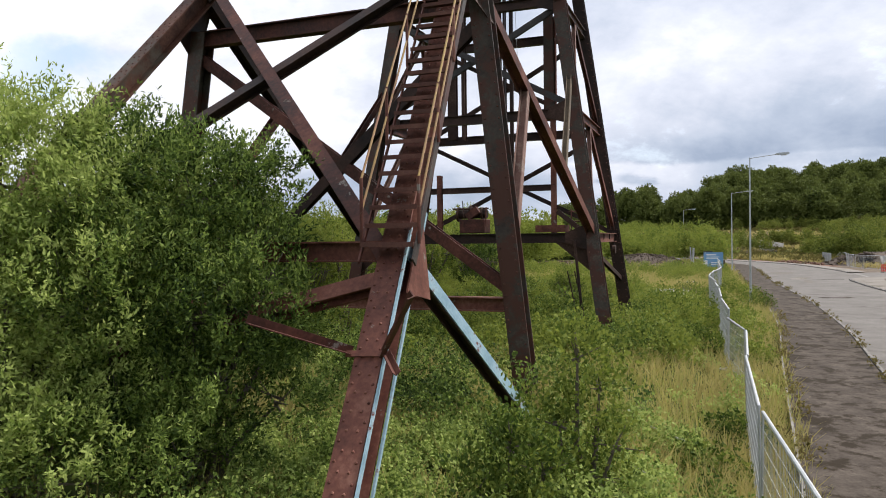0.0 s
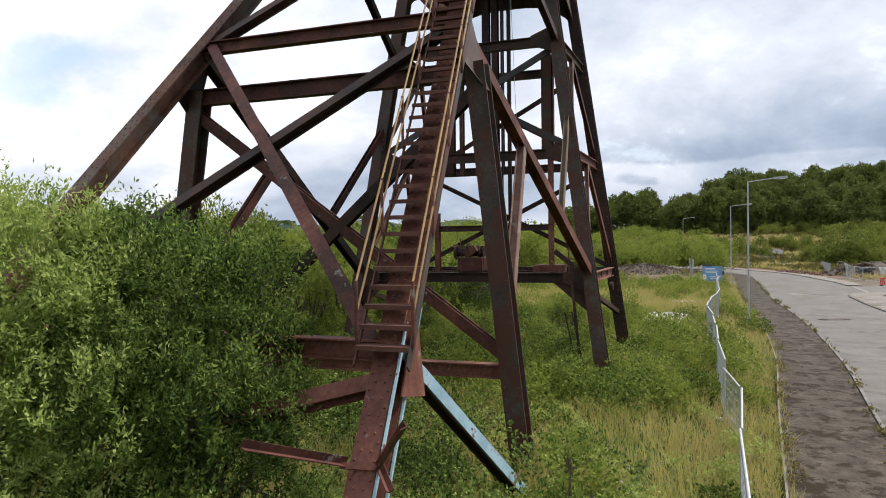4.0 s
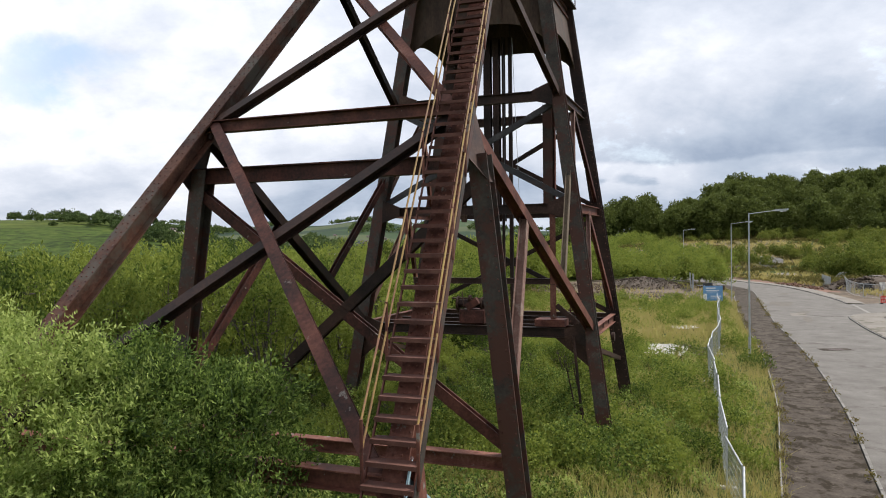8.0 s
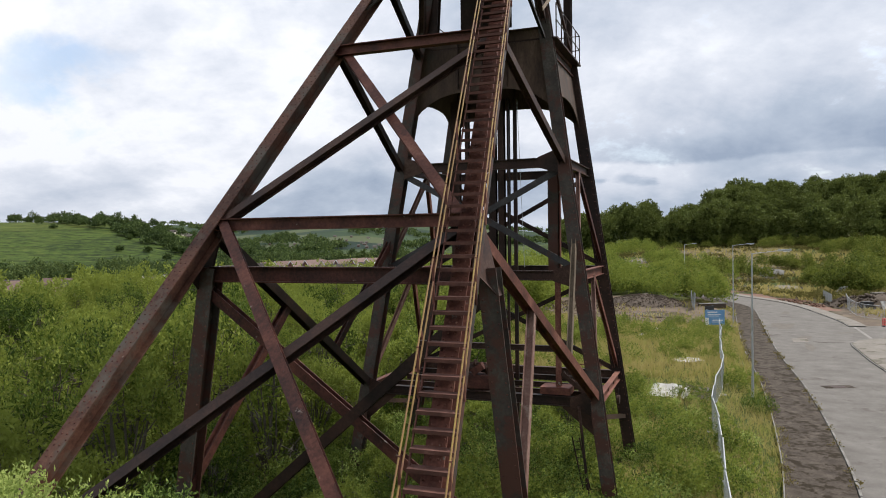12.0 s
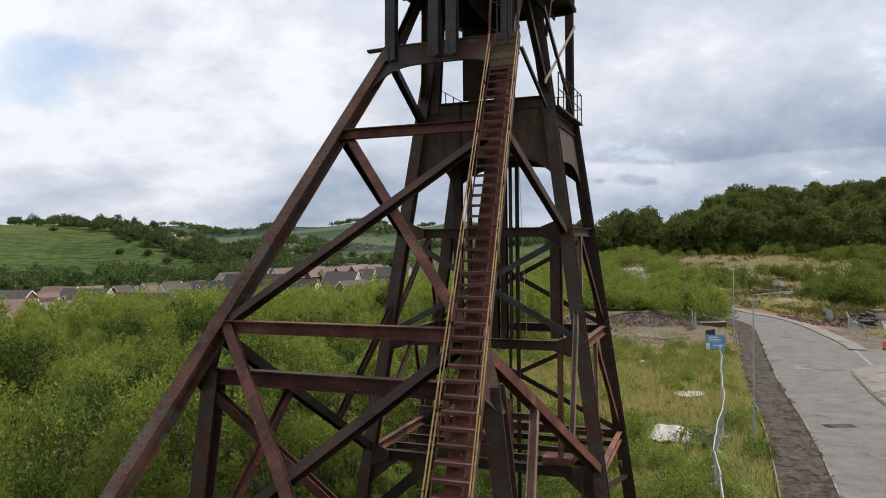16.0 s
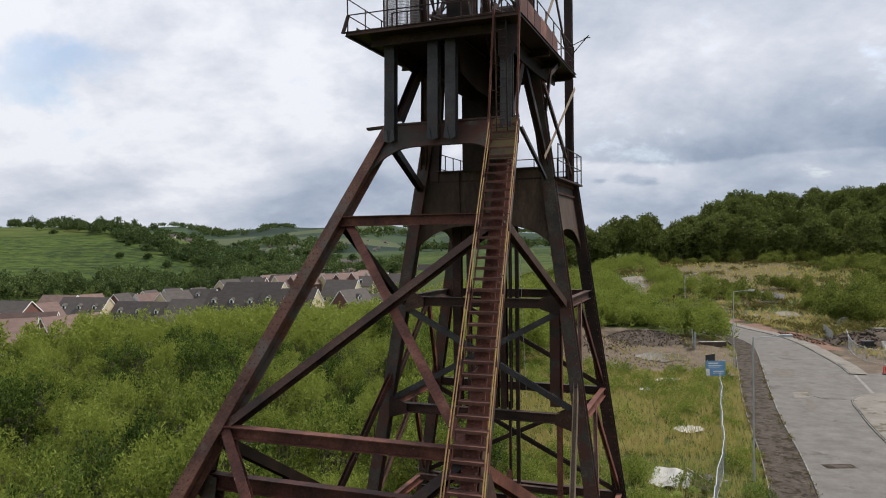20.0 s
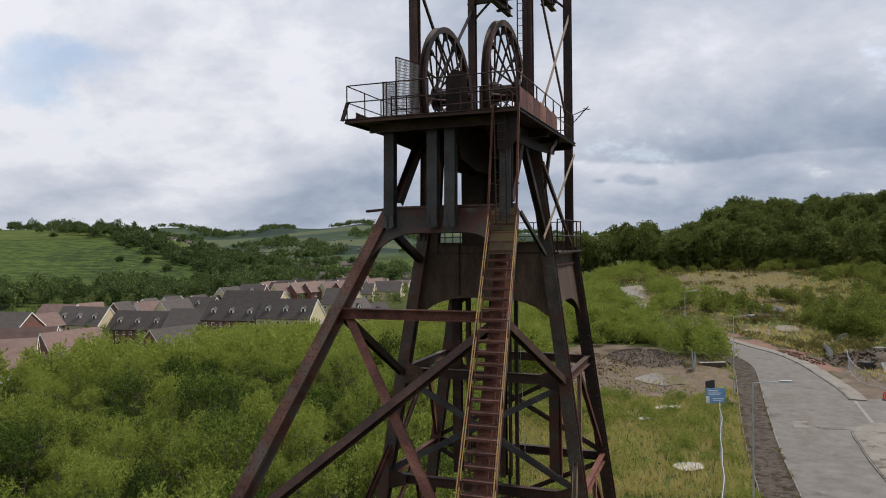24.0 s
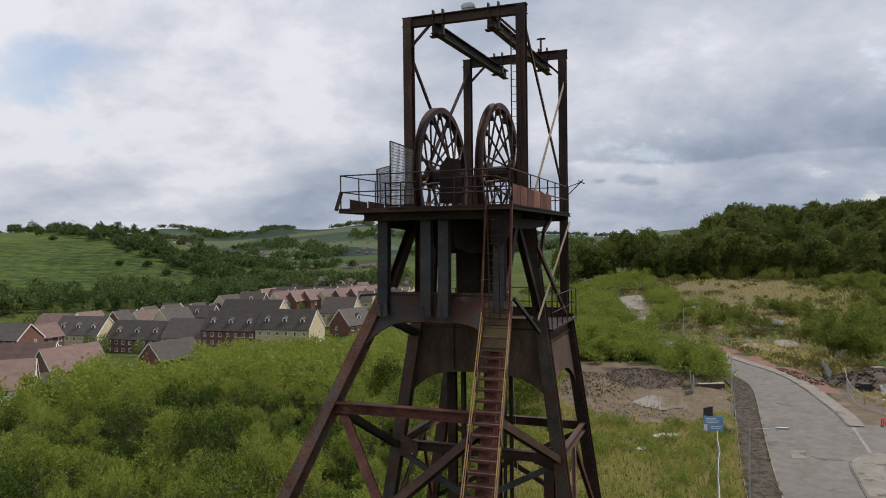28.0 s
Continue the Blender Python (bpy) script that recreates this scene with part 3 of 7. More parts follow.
def build_ground():
    rad = [0.0, 3, 6, 8, 10, 12, 14, 16, 18, 20, 22, 24, 26, 28]
    while rad[-1] < 4300:
        rad.append(rad[-1] * (1.055 if rad[-1] < 300 else 1.028))
    na = 300
    verts, faces = [(0, 0, land(0, 0))], []
    for r in rad[1:]:
        for i in range(na):
            # finer ahead than behind
            q = (i / na) * 2 - 1
            b = math.pi * (0.42 * q + 0.58 * q ** 3)
            x, y = r * math.sin(b), r * math.cos(b)
            verts.append((x, y, land(x, y)))
    tris = [(0, 1 + i, 1 + (i + 1) % na) for i in range(na)]
    for k in range(len(rad) - 2):
        o = 1 + k * na
        for i in range(na):
            j = (i + 1) % na
            tris.append((o + i, o + na + i, o + na + j))
            tris.append((o + i, o + na + j, o + j))
    ob = mesh_np("ground", verts, [t[::-1] for t in tris], GROUND, smooth=True)
    return tagged(ob, "rough green grassland rising to hill pasture around a cleared site", "ground", kind="structure")


build_ground()


def strip(name, left, right, z, material, label, category, thick=0.0, parent=None):
    bm = bmesh.new()
    lo = [bm.verts.new((x, y, z)) for x, y in left]
    hi = [bm.verts.new((x, y, z)) for x, y in right]
    for i in range(len(left) - 1):
        bm.faces.new((lo[i], hi[i], hi[i + 1], lo[i + 1]))
    ob = part(name, bm, material, parent)
    return tagged(ob, label, category, kind="structure")


def dense(line, n=6):
    out = []
    for i in range(len(line) - 1):
        p0, p1, p2, p3 = (Vector(line[max(0, min(len(line) - 1, k))]) for k in (i - 1, i, i + 1, i + 2))
        for j in range(n):
            t = j / n
            out.append(tuple(0.5 * (2 * p1 + (p2 - p0) * t + (2 * p0 - 5 * p1 + 4 * p2 - p3) * t * t + (3 * p1 - p0 - 3 * p2 + p3) * t ** 3)))
    out.append(tuple(line[-1]))
    return out


KL, KR = dense(KERB_L), dense(KERB_R)


def shifted(line, d):
    """The line moved d metres to its left."""
    out = []
    for i, p in enumerate(line):
        a, b = Vector(line[max(0, i - 1)]), Vector(line[min(len(line) - 1, i + 1)])
        t = (b - a).normalized()
        out.append((p[0] - t.y * d, p[1] + t.x * d))
    return out


strip("road", shifted(KL, -0.06), shifted(KR, 0.06), ROAD_Z, ROADTOP, "pale worn concrete-grey road bending past the site", "road")
PAVE_OUT = [(x, y) for (x, y) in shifted(KL, 3.1)]
strip("pavement", PAVE_OUT, shifted(KL, 0.12), ROAD_Z + 0.11, ASPHALT, "dark cracked asphalt pavement with moss at its edges", "pavement")

# ---- the headframe; local s across, v away, z up ----
TURN = -20.84
c_, s_ = math.cos(radians(TURN)), math.sin(radians(TURN))
head = thing("headframe", "tall rusted riveted steel colliery headframe with two raking back legs", "headframe", (c_ * -10.15, s_ * -10.15, 0), TURN)


def leg_at(sx, back, z):
    return ((5.6 - 0.14 * z) if sx > 0 else (-6.38 + 0.161 * z), (37.6 - 0.02 * z) if back else (30.4 + 0.06 * z), z)


def rake_at(sx, z, up=0.0):
    """A point on a raking leg; up moves it square to the leg, to the upper side."""
    s = (5.36 - 0.134 * z) if sx > 0 else (-6.29 + 0.180 * z)
    return (s, 8.12 + 0.848 * z - 0.76 * up, z + 0.64 * up)


def post_at(sx, z):
    return ((5.45 - 0.11 * z) if sx > 0 else (-5.9 + 0.15 * z), 17.75, z)


def mid(a, b, t=0.5):
    return tuple(p + (q - p) * t for p, q in zip(a, b))


LEG = i_beam(0.55, 0.50, 0.04)
RAKE = i_beam(0.45, 0.50, 0.045)
POST = i_beam(0.52, 0.50, 0.04)
BEAM = i_beam(0.30, 0.42, 0.03)
GIRDER = i_beam(0.34, 0.36, 0.03)
BRACE = i_beam(0.30, 0.26, 0.028)
THIN = i_beam(0.20, 0.16, 0.02)
UP = (0, 0, 1)
for sx in (-1, 1):
    one("leg", head, leg_at(sx, 0, -0.6), leg_at(sx, 0, 24.7), LEG, OLIVE)
    one("leg", head, leg_at(sx, 1, -0.6), leg_at(sx, 1, 20.0), LEG, RUST_DARK if sx > 0 else OLIVE)
    one("raking_leg", head, rake_at(sx, -0.8), rake_at(sx, 21.9), RAKE, RAKER if sx < 0 else RUST, (0, -0.76, 0.64))
    one("post", head, post_at(sx, -0.6), post_at(sx, 10.2), POST, OLIVE)
    # side braces between raker, post and tower
    a2, a3 = rake_at(sx, 11.3), rake_at(sx, 17.9)
    low = leg_at(sx, 0, 4.2)
    one("side_brace", head, a2, low, i_beam(0.34, 0.34, 0.03), RUST_DARK if sx < 0 else RUST, (sx, 0, 0))
    one("side_brace", head, a3, leg_at(sx, 0, 14.2), BRACE, RUST_DARK, (sx, 0, 0))
    one("side_strut", head, mid(a2, low, 0.37), post_at(sx, 3.4), BRACE, PALE_RUST if sx > 0 else RUST, (sx, 0, 0))
    one("side_strut", head, mid(a2, low, 0.69), leg_at(sx, 0, 11.0), i_beam(0.30, 0.20, 0.025), GREYTAN if sx > 0 else RUST, (sx, 0, 0))
    # tower sides
    for z0, z1 in ((4.2, 9.2), (9.5, 14.1)):
        top = mid(leg_at(sx, 0, z1), leg_at(sx, 1, z1), 0.52)
        one("tower_brace", head, top, leg_at(sx, 0, z0), i_beam(0.22, 0.18, 0.02), PALE_RUST, (sx, 0, 0))
        one("tower_brace", head, top, leg_at(sx, 1, z0), i_beam(0.24, 0.18, 0.02), RUST, (sx, 0, 0))
    for z, m in ((4.0, RUST), (9.35, RUST), (14.3, OLIVE)):
        one("tower_beam", head, leg_at(sx, 0, z), leg_at(sx, 1, z), i_beam(0.26, 0.42), m, UP)
for back in (0, 1):
    for z in (4.0, 9.35, 14.3):
        one("tower_beam", head, leg_at(-1, back, z), leg_at(1, back, z), BEAM, RUST_DARK, UP)
    # crossed braces: both bays behind, only the upper bay in front
    for z0, z1 in ((4.2, 9.1), (9.6, 14.1))[0 if back else 1:]:
        cross = i_beam(0.22, 0.16, 0.02) if back else i_beam(0.26, 0.16, 0.02)
        for sx in (-1, 1):
            p, q = leg_at(sx, back, z1), leg_at(-sx, back, z0)
            d = 0.1 * sx
            one("tower_brace", head, (p[0], p[1] + d, p[2]), (q[0], q[1] + d, q[2]), cross, RUST_DARK if back else SLATE_STEEL)
# girders and crossed braces between the raking legs
for z in (3.77, 11.48, 17.86):
    one("raker_girder", head, rake_at(-1, z), rake_at(1, z), GIRDER, RUST, UP)
for (zl, zr, up), (zl2, zr2, up2) in (((3.65, 11.63, -0.24), (11.68, 3.44, 0.02)), ((11.36, 17.70, 0.02), (18.15, 11.3, -0.24))):
    one("raker_brace", head, rake_at(-1, zl, up), rake_at(1, zr, up), BRACE, RUST_DARK, (0, -0.76, 0.64))
    one("raker_brace", head, rake_at(1, zr2, up2), rake_at(-1, zl2, up2), BRACE, RUST, (0, -0.76, 0.64))
# frame of posts behind them
one("post_girder", head, post_at(-1, 10.0), post_at(1, 10.0), i_beam(0.32, 0.46), RUST, UP)
one("post_girder", head, post_at(-1, 2.3), post_at(1, 2.3), GIRDER, RUST, UP)
one("post_brace", head, post_at(-1, 9.5), post_at(1, 2.6), BRACE, RUST)
one("post_brace", head, mid(post_at(1, 9.6), post_at(1, 9.6)), post_at(-1, 0.8), BRACE, RUST_DARK)
channel = one("blue_brace", head, rake_at(1, 3.8), (5.9, 15.7, 0.0), BRACE, RUST_DARK, (1, 0, 0))
a, b = rake_at(1, 3.8), (5.9, 15.7, 0.0)
one("flange", channel, (a[0] + 0.145, a[1], a[2]), (b[0] + 0.145, b[1], b[2]), rect(0.25, 0.03), BLUE, (1, 0, 0), "pale blue flaking paint over rust")
one("raker_brace", head, rake_at(1, 3.3), rake_at(-1, 0.4), BRACE, RUST, (0, -0.76, 0.64))
# portal at the top of the raking legs and box of plates on the tower
def rake_plane(q, z, up=0.0):
    return mid(rake_at(-1, z, up), rake_at(1, z, up), q)


bm = bmesh.new()
arch = [rake_plane(0.03 + 0.94 * i / 24, 20.68 - 0.98 * abs(i / 12 - 1) ** 5.4, 0.12) for i in range(25)]
slab(bm, [rake_plane(-0.06, 21.75, 0.12), rake_plane(-0.05, 19.7, 0.12)] + arch + [rake_plane(1.05, 19.7, 0.12), rake_plane(1.06, 21.75, 0.12)], 0.06, (0, 0.76, -0.64))
part("portal_plate", bm, OLIVE, head, "dull olive-grey arched plate")
one("portal_flange", head, rake_plane(-0.06, 21.75, -0.05), rake_plane(1.06, 21.75, -0.05), rect(0.5, 0.05), RUST_DARK, UP)
one("bent_flange", head, rake_plane(0.02, 21.75, 0.0), (-3.44, 26.4, 21.66), rect(0.30, 0.09), RUST_DARK, UP)
one("knee_brace", head, (-2.2, 26.3, 20.75), leg_at(-1, 0, 19.5), BRACE, RUST_DARK, (-1, 0, 0))
one("knee_brace", head, (2.6, 27.7, 21.55), (2.80, 31.2, 19.75), i_beam(0.15, 0.12, 0.02), SLATE_STEEL, (1, 0, 0))
for back in (0, 1):
    bm = bmesh.new()
    a, b = leg_at(-1, back, 20.3), leg_at(1, back, 20.3)
    lo_a, lo_b = leg_at(-1, back, 16.5), leg_at(1, back, 16.5)
    arc = [(lo_a[0] + (lo_b[0] - lo_a[0]) * i / 14, a[1], 16.5 + 1.3 * (1 - abs(i / 7 - 1) ** 3.4)) for i in range(15)]
    slab(bm, [a] + arc + [b], 0.05, (0, 1, 0))
    part("arched_plate", bm, BROWN_PLATE, head)
    one("plate_flange", head, (a[0], a[1], 20.32), (b[0], b[1], 20.32), rect(0.34, 0.04), RUST_DARK, UP)
    for q in (0.3, 0.5, 0.7):
        p = mid(a, b, q)
        one("stiffener", head, (p[0], p[1] - 0.04, 17.9), (p[0], p[1] - 0.04, 20.25), rect(0.03, 0.1), RUST_DARK)
for sx in (-1, 1):
    bm = bmesh.new()
    pts = []
    for i in range(13):
        q = i / 12
        z = 16.3 + 1.3 * (1 - abs(2 * q - 1) ** 3.2)
        pts.append(mid(leg_at(sx, 0, z), leg_at(sx, 1, z), q))
    slab(bm, [leg_at(sx, 0, 19.8)] + pts + [leg_at(sx, 1, 19.8)], 0.05, (-sx, 0, 0))
    part("arched_plate", bm, BROWN_PLATE, head)
    for z, h in ((19.72, 0.14), (19.25, 0.08)):
        one("plate_flange", head, leg_at(sx, 0, z), leg_at(sx, 1, z), rect(h, 0.16), RUST, (sx, 0, 0))
bm = bmesh.new()
box(bm, (-2.7, 31.6, 19.80), (3.3, 37.4, 19.88))
part("lower_deck", bm, RUST_DARK, head)
# sheave platform
bm = bmesh.new()
box(bm, (-3.35, 24.5, 25.02), (3.4, 35.1, 25.10))
part("platform_deck", bm, RUST_DARK, head)
for a, b in (((-3.35, 24.5), (3.4, 24.5)), ((3.4, 24.5), (3.4, 35.1)), ((3.4, 35.1), (-3.35, 35.1)), ((-3.35, 35.1), (-3.35, 24.5))):
    one("platform_edge_beam", head, (*a, 25.0), (*b, 25.0), i_beam(0.12, 0.15, 0.02), RUST_DARK, UP)
for s in (-2.05, -0.25, 0.46, 2.62):
    one("platform_post", head, (s, 25.62, 21.0), (s, 25.75, 24.8), i_beam(0.42, 0.34, 0.03), SLATE_STEEL)
    bm = bmesh.new()
    for k in (-1, 1):
        slab(bm, [(s + k * 0.20, 25.44, 21.4), (s + k * 0.25, 25.43, 21.0), (s + k * 0.02, 25.43, 20.92), (s + k * 0.10, 25.44, 21.4)], 0.02, (0, -1, 0))
    part("post_foot", bm, SLATE_STEEL, head)
one("platform_joist", head, (-2.7, 25.3, 24.80), (2.9, 25.3, 24.80), i_beam(0.2, 0.34, 0.02), RUST_DARK, UP)
# gantry over the sheaves
GANTRY = {(-1, 0): (-2.46, 29.3), (1, 0): (2.59, 29.3), (-1, 1): (-2.47, 37.3), (1, 1): (2.67, 37.3)}
for (sx, back), (s, v) in GANTRY.items():
    one("gantry_post", head, (s, v, 19.9 if back else 25.1), (s, v, 33.5), i_beam(0.38, 0.40, 0.03), RUST_DARK)
for back in (0, 1):
    (sa, v), (sb, _) = GANTRY[-1, back], GANTRY[1, back]
    one("gantry_beam", head, (sa - 0.25, v, 33.35), (sb + 0.25, v, 33.35), i_beam(0.3, 0.42), RUST_DARK, UP)
for s0, s1 in ((-1.08, -0.70), (1.40, 1.70)):
    one("runway_beam", head, (s0, 28.8, 32.85), (s1, 38.6, 32.85), i_beam(0.3, 0.45), RUST_DARK, UP)


def sheave(s):
    t = thing("sheave_wheel", "large rusted spoked winding wheel on the headframe", "winding wheel", (0, 0, 0), 0, "winding wheels")
    t.matrix_basis = head.matrix_basis @ pose(s, 29.5, 26.60)
    R, n = 2.95, 48
    bm = bmesh.new()
    prof = [(-0.15, R), (-0.11, R), (-0.05, R - 0.14), (0.05, R - 0.14), (0.11, R), (0.15, R), (0.13, R - 0.24), (-0.13, R - 0.24)]
    rows = [[bm.verts.new((x, r * math.cos(2 * math.pi * i / n), r * math.sin(2 * math.pi * i / n))) for x, r in prof] for i in range(n)]
    for i in range(n):
        for k in range(len(prof)):
            bm.faces.new((rows[i][k], rows[i][(k + 1) % 8], rows[(i + 1) % n][(k + 1) % 8], rows[(i + 1) % n][k]))
    part("rim", bm, RUST_DARK, t)
    for i in range(32):
        w = 2 * math.pi * i / 32
        bm = bmesh.new()
        bar(bm, (0.09 if i % 2 else -0.09, (R - 0.24) * math.cos(w), (R - 0.24) * math.sin(w)), (0.10 if i % 2 else -0.10, (R - 0.48) * math.cos(w), (R - 0.48) * math.sin(w)), rect(0.13, 0.16), (1, 0, 0))
        part("spoke_socket", bm, RUST_DARK, t)
    bm = bmesh.new()
    bar(bm, (-0.55, 0, 0), (0.55, 0, 0), ring(0.34, 14), UP)
    bar(bm, (-0.62, 0, 0), (-0.42, 0, 0), ring(0.52, 16), UP)
    bar(bm, (0.42, 0, 0), (0.62, 0, 0), ring(0.52, 16), UP)
    part("hub", bm, RUST_DARK, t)
    bm = bmesh.new()
    bar(bm, (-1.1, 0, 0), (1.1, 0, 0), ring(0.15, 10), UP)
    part("axle", bm, RUST_DARK, t)
    for i in range(32):
        w = 2 * math.pi * i / 32
        x = 0.5 if i % 2 else -0.5
        w2 = w + (0.42 if i % 4 < 2 else -0.42)
        bm = bmesh.new()
        bar(bm, (x, 0.4 * math.cos(w2), 0.4 * math.sin(w2)), (x * 0.25, (R - 0.25) * math.cos(w), (R - 0.25) * math.sin(w)), ring(0.042, 6), (1, 0, 0))
        part("spoke", bm, RUST_DARK, t)
    return t


sheave(-1.03)
sheave(1.56)

# ---- the stair on the raking leg ----
stair = thing("staircase", "steep open rusted red steel stair climbing the raking leg", "staircase")
stair.matrix_basis = head.matrix_basis
RISE = 0.317


def step_at(z):
    s, v, _ = rake_at(1, z)
    return s + 0.10, v - 0.62, z


bm = bmesh.new()
slab(bm, [(-0.48, -0.15, 0), (0.48, -0.15, 0), (0.48, 0.15, 0), (-0.48, 0.15, 0)], 0.03, (0, 0, 1))
slab(bm, [(-0.48, -0.15, -0.05), (0.48, -0.15, -0.05), (0.48, -0.135, -0.05), (-0.48, -0.135, -0.05)], 0.05, (0, 0, 1))
tread = part("step", bm, TREAD, stair)
tread.location = step_at(3.9)
for i in range(1, 56):
    o = new("step", tread.data)
    o.parent, o.location = stair, step_at(3.9 + RISE * i)
for sx in (-1, 1):
    a, b = step_at(3.6), step_at(21.5)
    one("stringer", stair, (a[0] + sx * 0.49, *a[1:]), (b[0] + sx * 0.49, *b[1:]), rect(0.03, 0.17 if sx > 0 else 0.06), OLIVE if sx > 0 else RUST, (0, -0.7, 0.7))
    for h in (0.55, 1.08):
        p, q = step_at(3.9), step_at(20.6)
        one("handrail", stair, (p[0] + sx * 0.52, p[1], p[2] + h), (q[0] + sx * 0.52, q[1], q[2] + h), ring(0.021, 8), YELLOW)
    for i in range(10):
        p = step_at(3.9 + i * 1.85)
        one("rail_post", stair, (p[0] + sx * 0.52, p[1], p[2]), (p[0] + sx * 0.52, p[1], p[2] + 1.1), ring(0.032, 8), RUST)

for i in range(4):
    p = step_at(20.0 + 0.42 * i)
    bm = bmesh.new()
    slab(bm, [(p[0] - 0.46, p[1] - 0.12, p[2] - 0.05), (p[0] + 0.46, p[1] - 0.12, p[2] - 0.05), (p[0] + 0.46, p[1] + 0.14, p[2] + 0.34), (p[0] - 0.46, p[1] + 0.14, p[2] + 0.34)], 0.02, (0, 0.8, -0.55))
    part("landing_plate", bm, OCHRE, stair, "ochre-stained steel plate")
for sx in (-1, 1):
    p = step_at(20.4)
    one("tall_handrail", stair, (p[0] + sx * 0.54, p[1] - 0.05, p[2] + 0.2), (3.03 + sx * 0.46, 24.45, 25.2), angle_iron(0.09), RUST, (0, -1, 0))
    for k in range(4):
        q = 0.2 + 0.2 * k
        c = mid((p[0] + sx * 0.54, p[1] - 0.05, p[2] + 0.2), (3.03 + sx * 0.46, 24.45, 25.2), q)
        one("rail_clip", stair, c, (c[0] - sx * 0.12, c[1] + 0.5, c[2]), rect(0.05, 0.02), RUST_DARK, UP)

# ---- details of the headframe ----
def rivet_rows(a, b, side, out, half, off, step=0.30):
    bm = bmesh.new()
    o = Vector(out).normalized() * off
    rivets(bm, Vector(a) + o, Vector(b) + o, side, out, half, step)
    tagged(part("rivets", bm, RUST, head), kind="stuff")


for sx in (-1, 1):
    rivet_rows(rake_at(sx, 0.0), rake_at(sx, 21.0), (1, 0, 0), (0, -0.76, 0.64), 0.17, 0.25, 0.30)
    rivet_rows(rake_at(sx, 0.12), rake_at(sx, 21.0), (1, 0, 0), (0, -0.76, 0.64), 0.085, 0.25, 0.30)
    rivet_rows(post_at(sx, 0.0), post_at(sx, 9.6), (1, 0, 0), (0, -1, 0), 0.18, 0.25, 0.3)
    for back in (0, 1):
        rivet_rows(leg_at(sx, back, 0.2), leg_at(sx, back, 16.0), (1, 0, 0), (0, -1, 0), 0.19, 0.25, 0.34)
    rivet_rows(leg_at(sx, 0, 0.2), leg_at(sx, 0, 16.0), (0, 1, 0), (sx, 0, 0.155), 0.17, 0.0, 0.34)


def gusset(pts, material, normal, thick=0.03, off=0.0, name="gusset_plate"):
    bm = bmesh.new()
    n = Vector(normal).normalized()
    slab(bm, [Vector(p) + n * off for p in pts], thick, normal)
    return part(name, bm, material, head)


for sx in (-1, 1):
    out = (sx, 0, 0)
    m = RUST if sx < 0 else OLIVE
    # raker to post
    r1, r2, p1 = rake_at(sx, 11.9), rake_at(sx, 10.2), post_at(sx, 9.5)
    gusset([r1, r2, (p1[0], p1[1] - 0.2, 9.5), (p1[0], p1[1] + 0.2, 9.5), (r1[0], r1[1] + 0.05, 11.3)], RUST_DARK, out, 0.03, 0.20)
    gusset([rake_at(sx, 3.1), (rake_at(sx, 3.3)[0], rake_at(sx, 3.3)[1] + 0.9, 2.9), rake_at(sx, 4.4)], RUST, out, 0.03, 0.29)
    for z in (4.0, 9.35, 14.3):
        a = leg_at(sx, 0, z)
        gusset([(a[0] - sx * 0.2, a[1] - 0.26, z - 0.5), (a[0] - sx * 1.1, a[1] - 0.26, z - 0.22), (a[0] - sx * 1.1, a[1] - 0.26, z + 0.22), (a[0] - sx * 0.25, a[1] - 0.26, z + 0.55)], RUST_DARK, (0, -1, 0), 0.02)
    a = leg_at(sx, 0, 3.7)
    gusset([(a[0] - sx * 1.6, a[1], 3.8), (a[0] - sx * 0.1, a[1], 3.8), (a[0] - sx * 0.05 + sx * 0.15, a[1], 2.4)], RUST_DARK, (0, -1, 0), 0.04)
    one("leg_foot", head, leg_at(sx, 0, -0.55), leg_at(sx, 0, -0.2), rect(0.9, 0.8), PAD)
    one("leg_foot", head, leg_at(sx, 1, -0.55), leg_at(sx, 1, -0.2), rect(0.9, 0.8), PAD)
    one("post_foot", head, post_at(sx, -0.55), post_at(sx, -0.2), rect(0.9, 0.8), PAD)
    # lower side strut behind
    one("side_strut", head, leg_at(sx, 0, 3.4), leg_at(sx, 1, 1.9), THIN, RUST_DARK, out)

# peeling pale blue edges and straps low on the raking leg
for d, h in ((0.255, 0.25), (0.255, -0.24)):
    a, b = rake_at(1, 0.0, h), rake_at(1, 4.1 if h > 0 else 4.6, h)
    one("flange_edge", head, (a[0] + d + 0.02, a[1], a[2]), (b[0] + d + 0.02, b[1], b[2]), rect(0.035, 0.06), BLUE, (0, -0.76, 0.64), "pale blue flaking paint")
collar = rake_at(1, 2.05, 0.28)
one("strap", head, (collar[0] - 0.36, collar[1], collar[2] + 0.02), (collar[0] + 0.36, collar[1], collar[2] + 0.05), rect(0.10, 0.03), RUST, (0, -0.76, 0.64))
one("bent_strap", head, (collar[0] + 0.30, collar[1], collar[2] + 0.03), (6.30, 8.62, 3.22), angle_iron(0.11), RUST, (0, -1, 0.2))
one("bent_strap", head, (collar[0] + 0.30, collar[1], collar[2] + 0.03), (collar[0] + 0.58, collar[1] - 0.25, collar[2] - 0.22), angle_iron(0.10), RUST, (0, -1, 0.2))
one("loose_angle", head, (collar[0] - 0.34, collar[1] + 0.1, collar[2]), (4.0, 8.15, 2.86), angle_iron(0.13), RUST, (0, -0.3, 1), "bent rusted angle hanging loose")

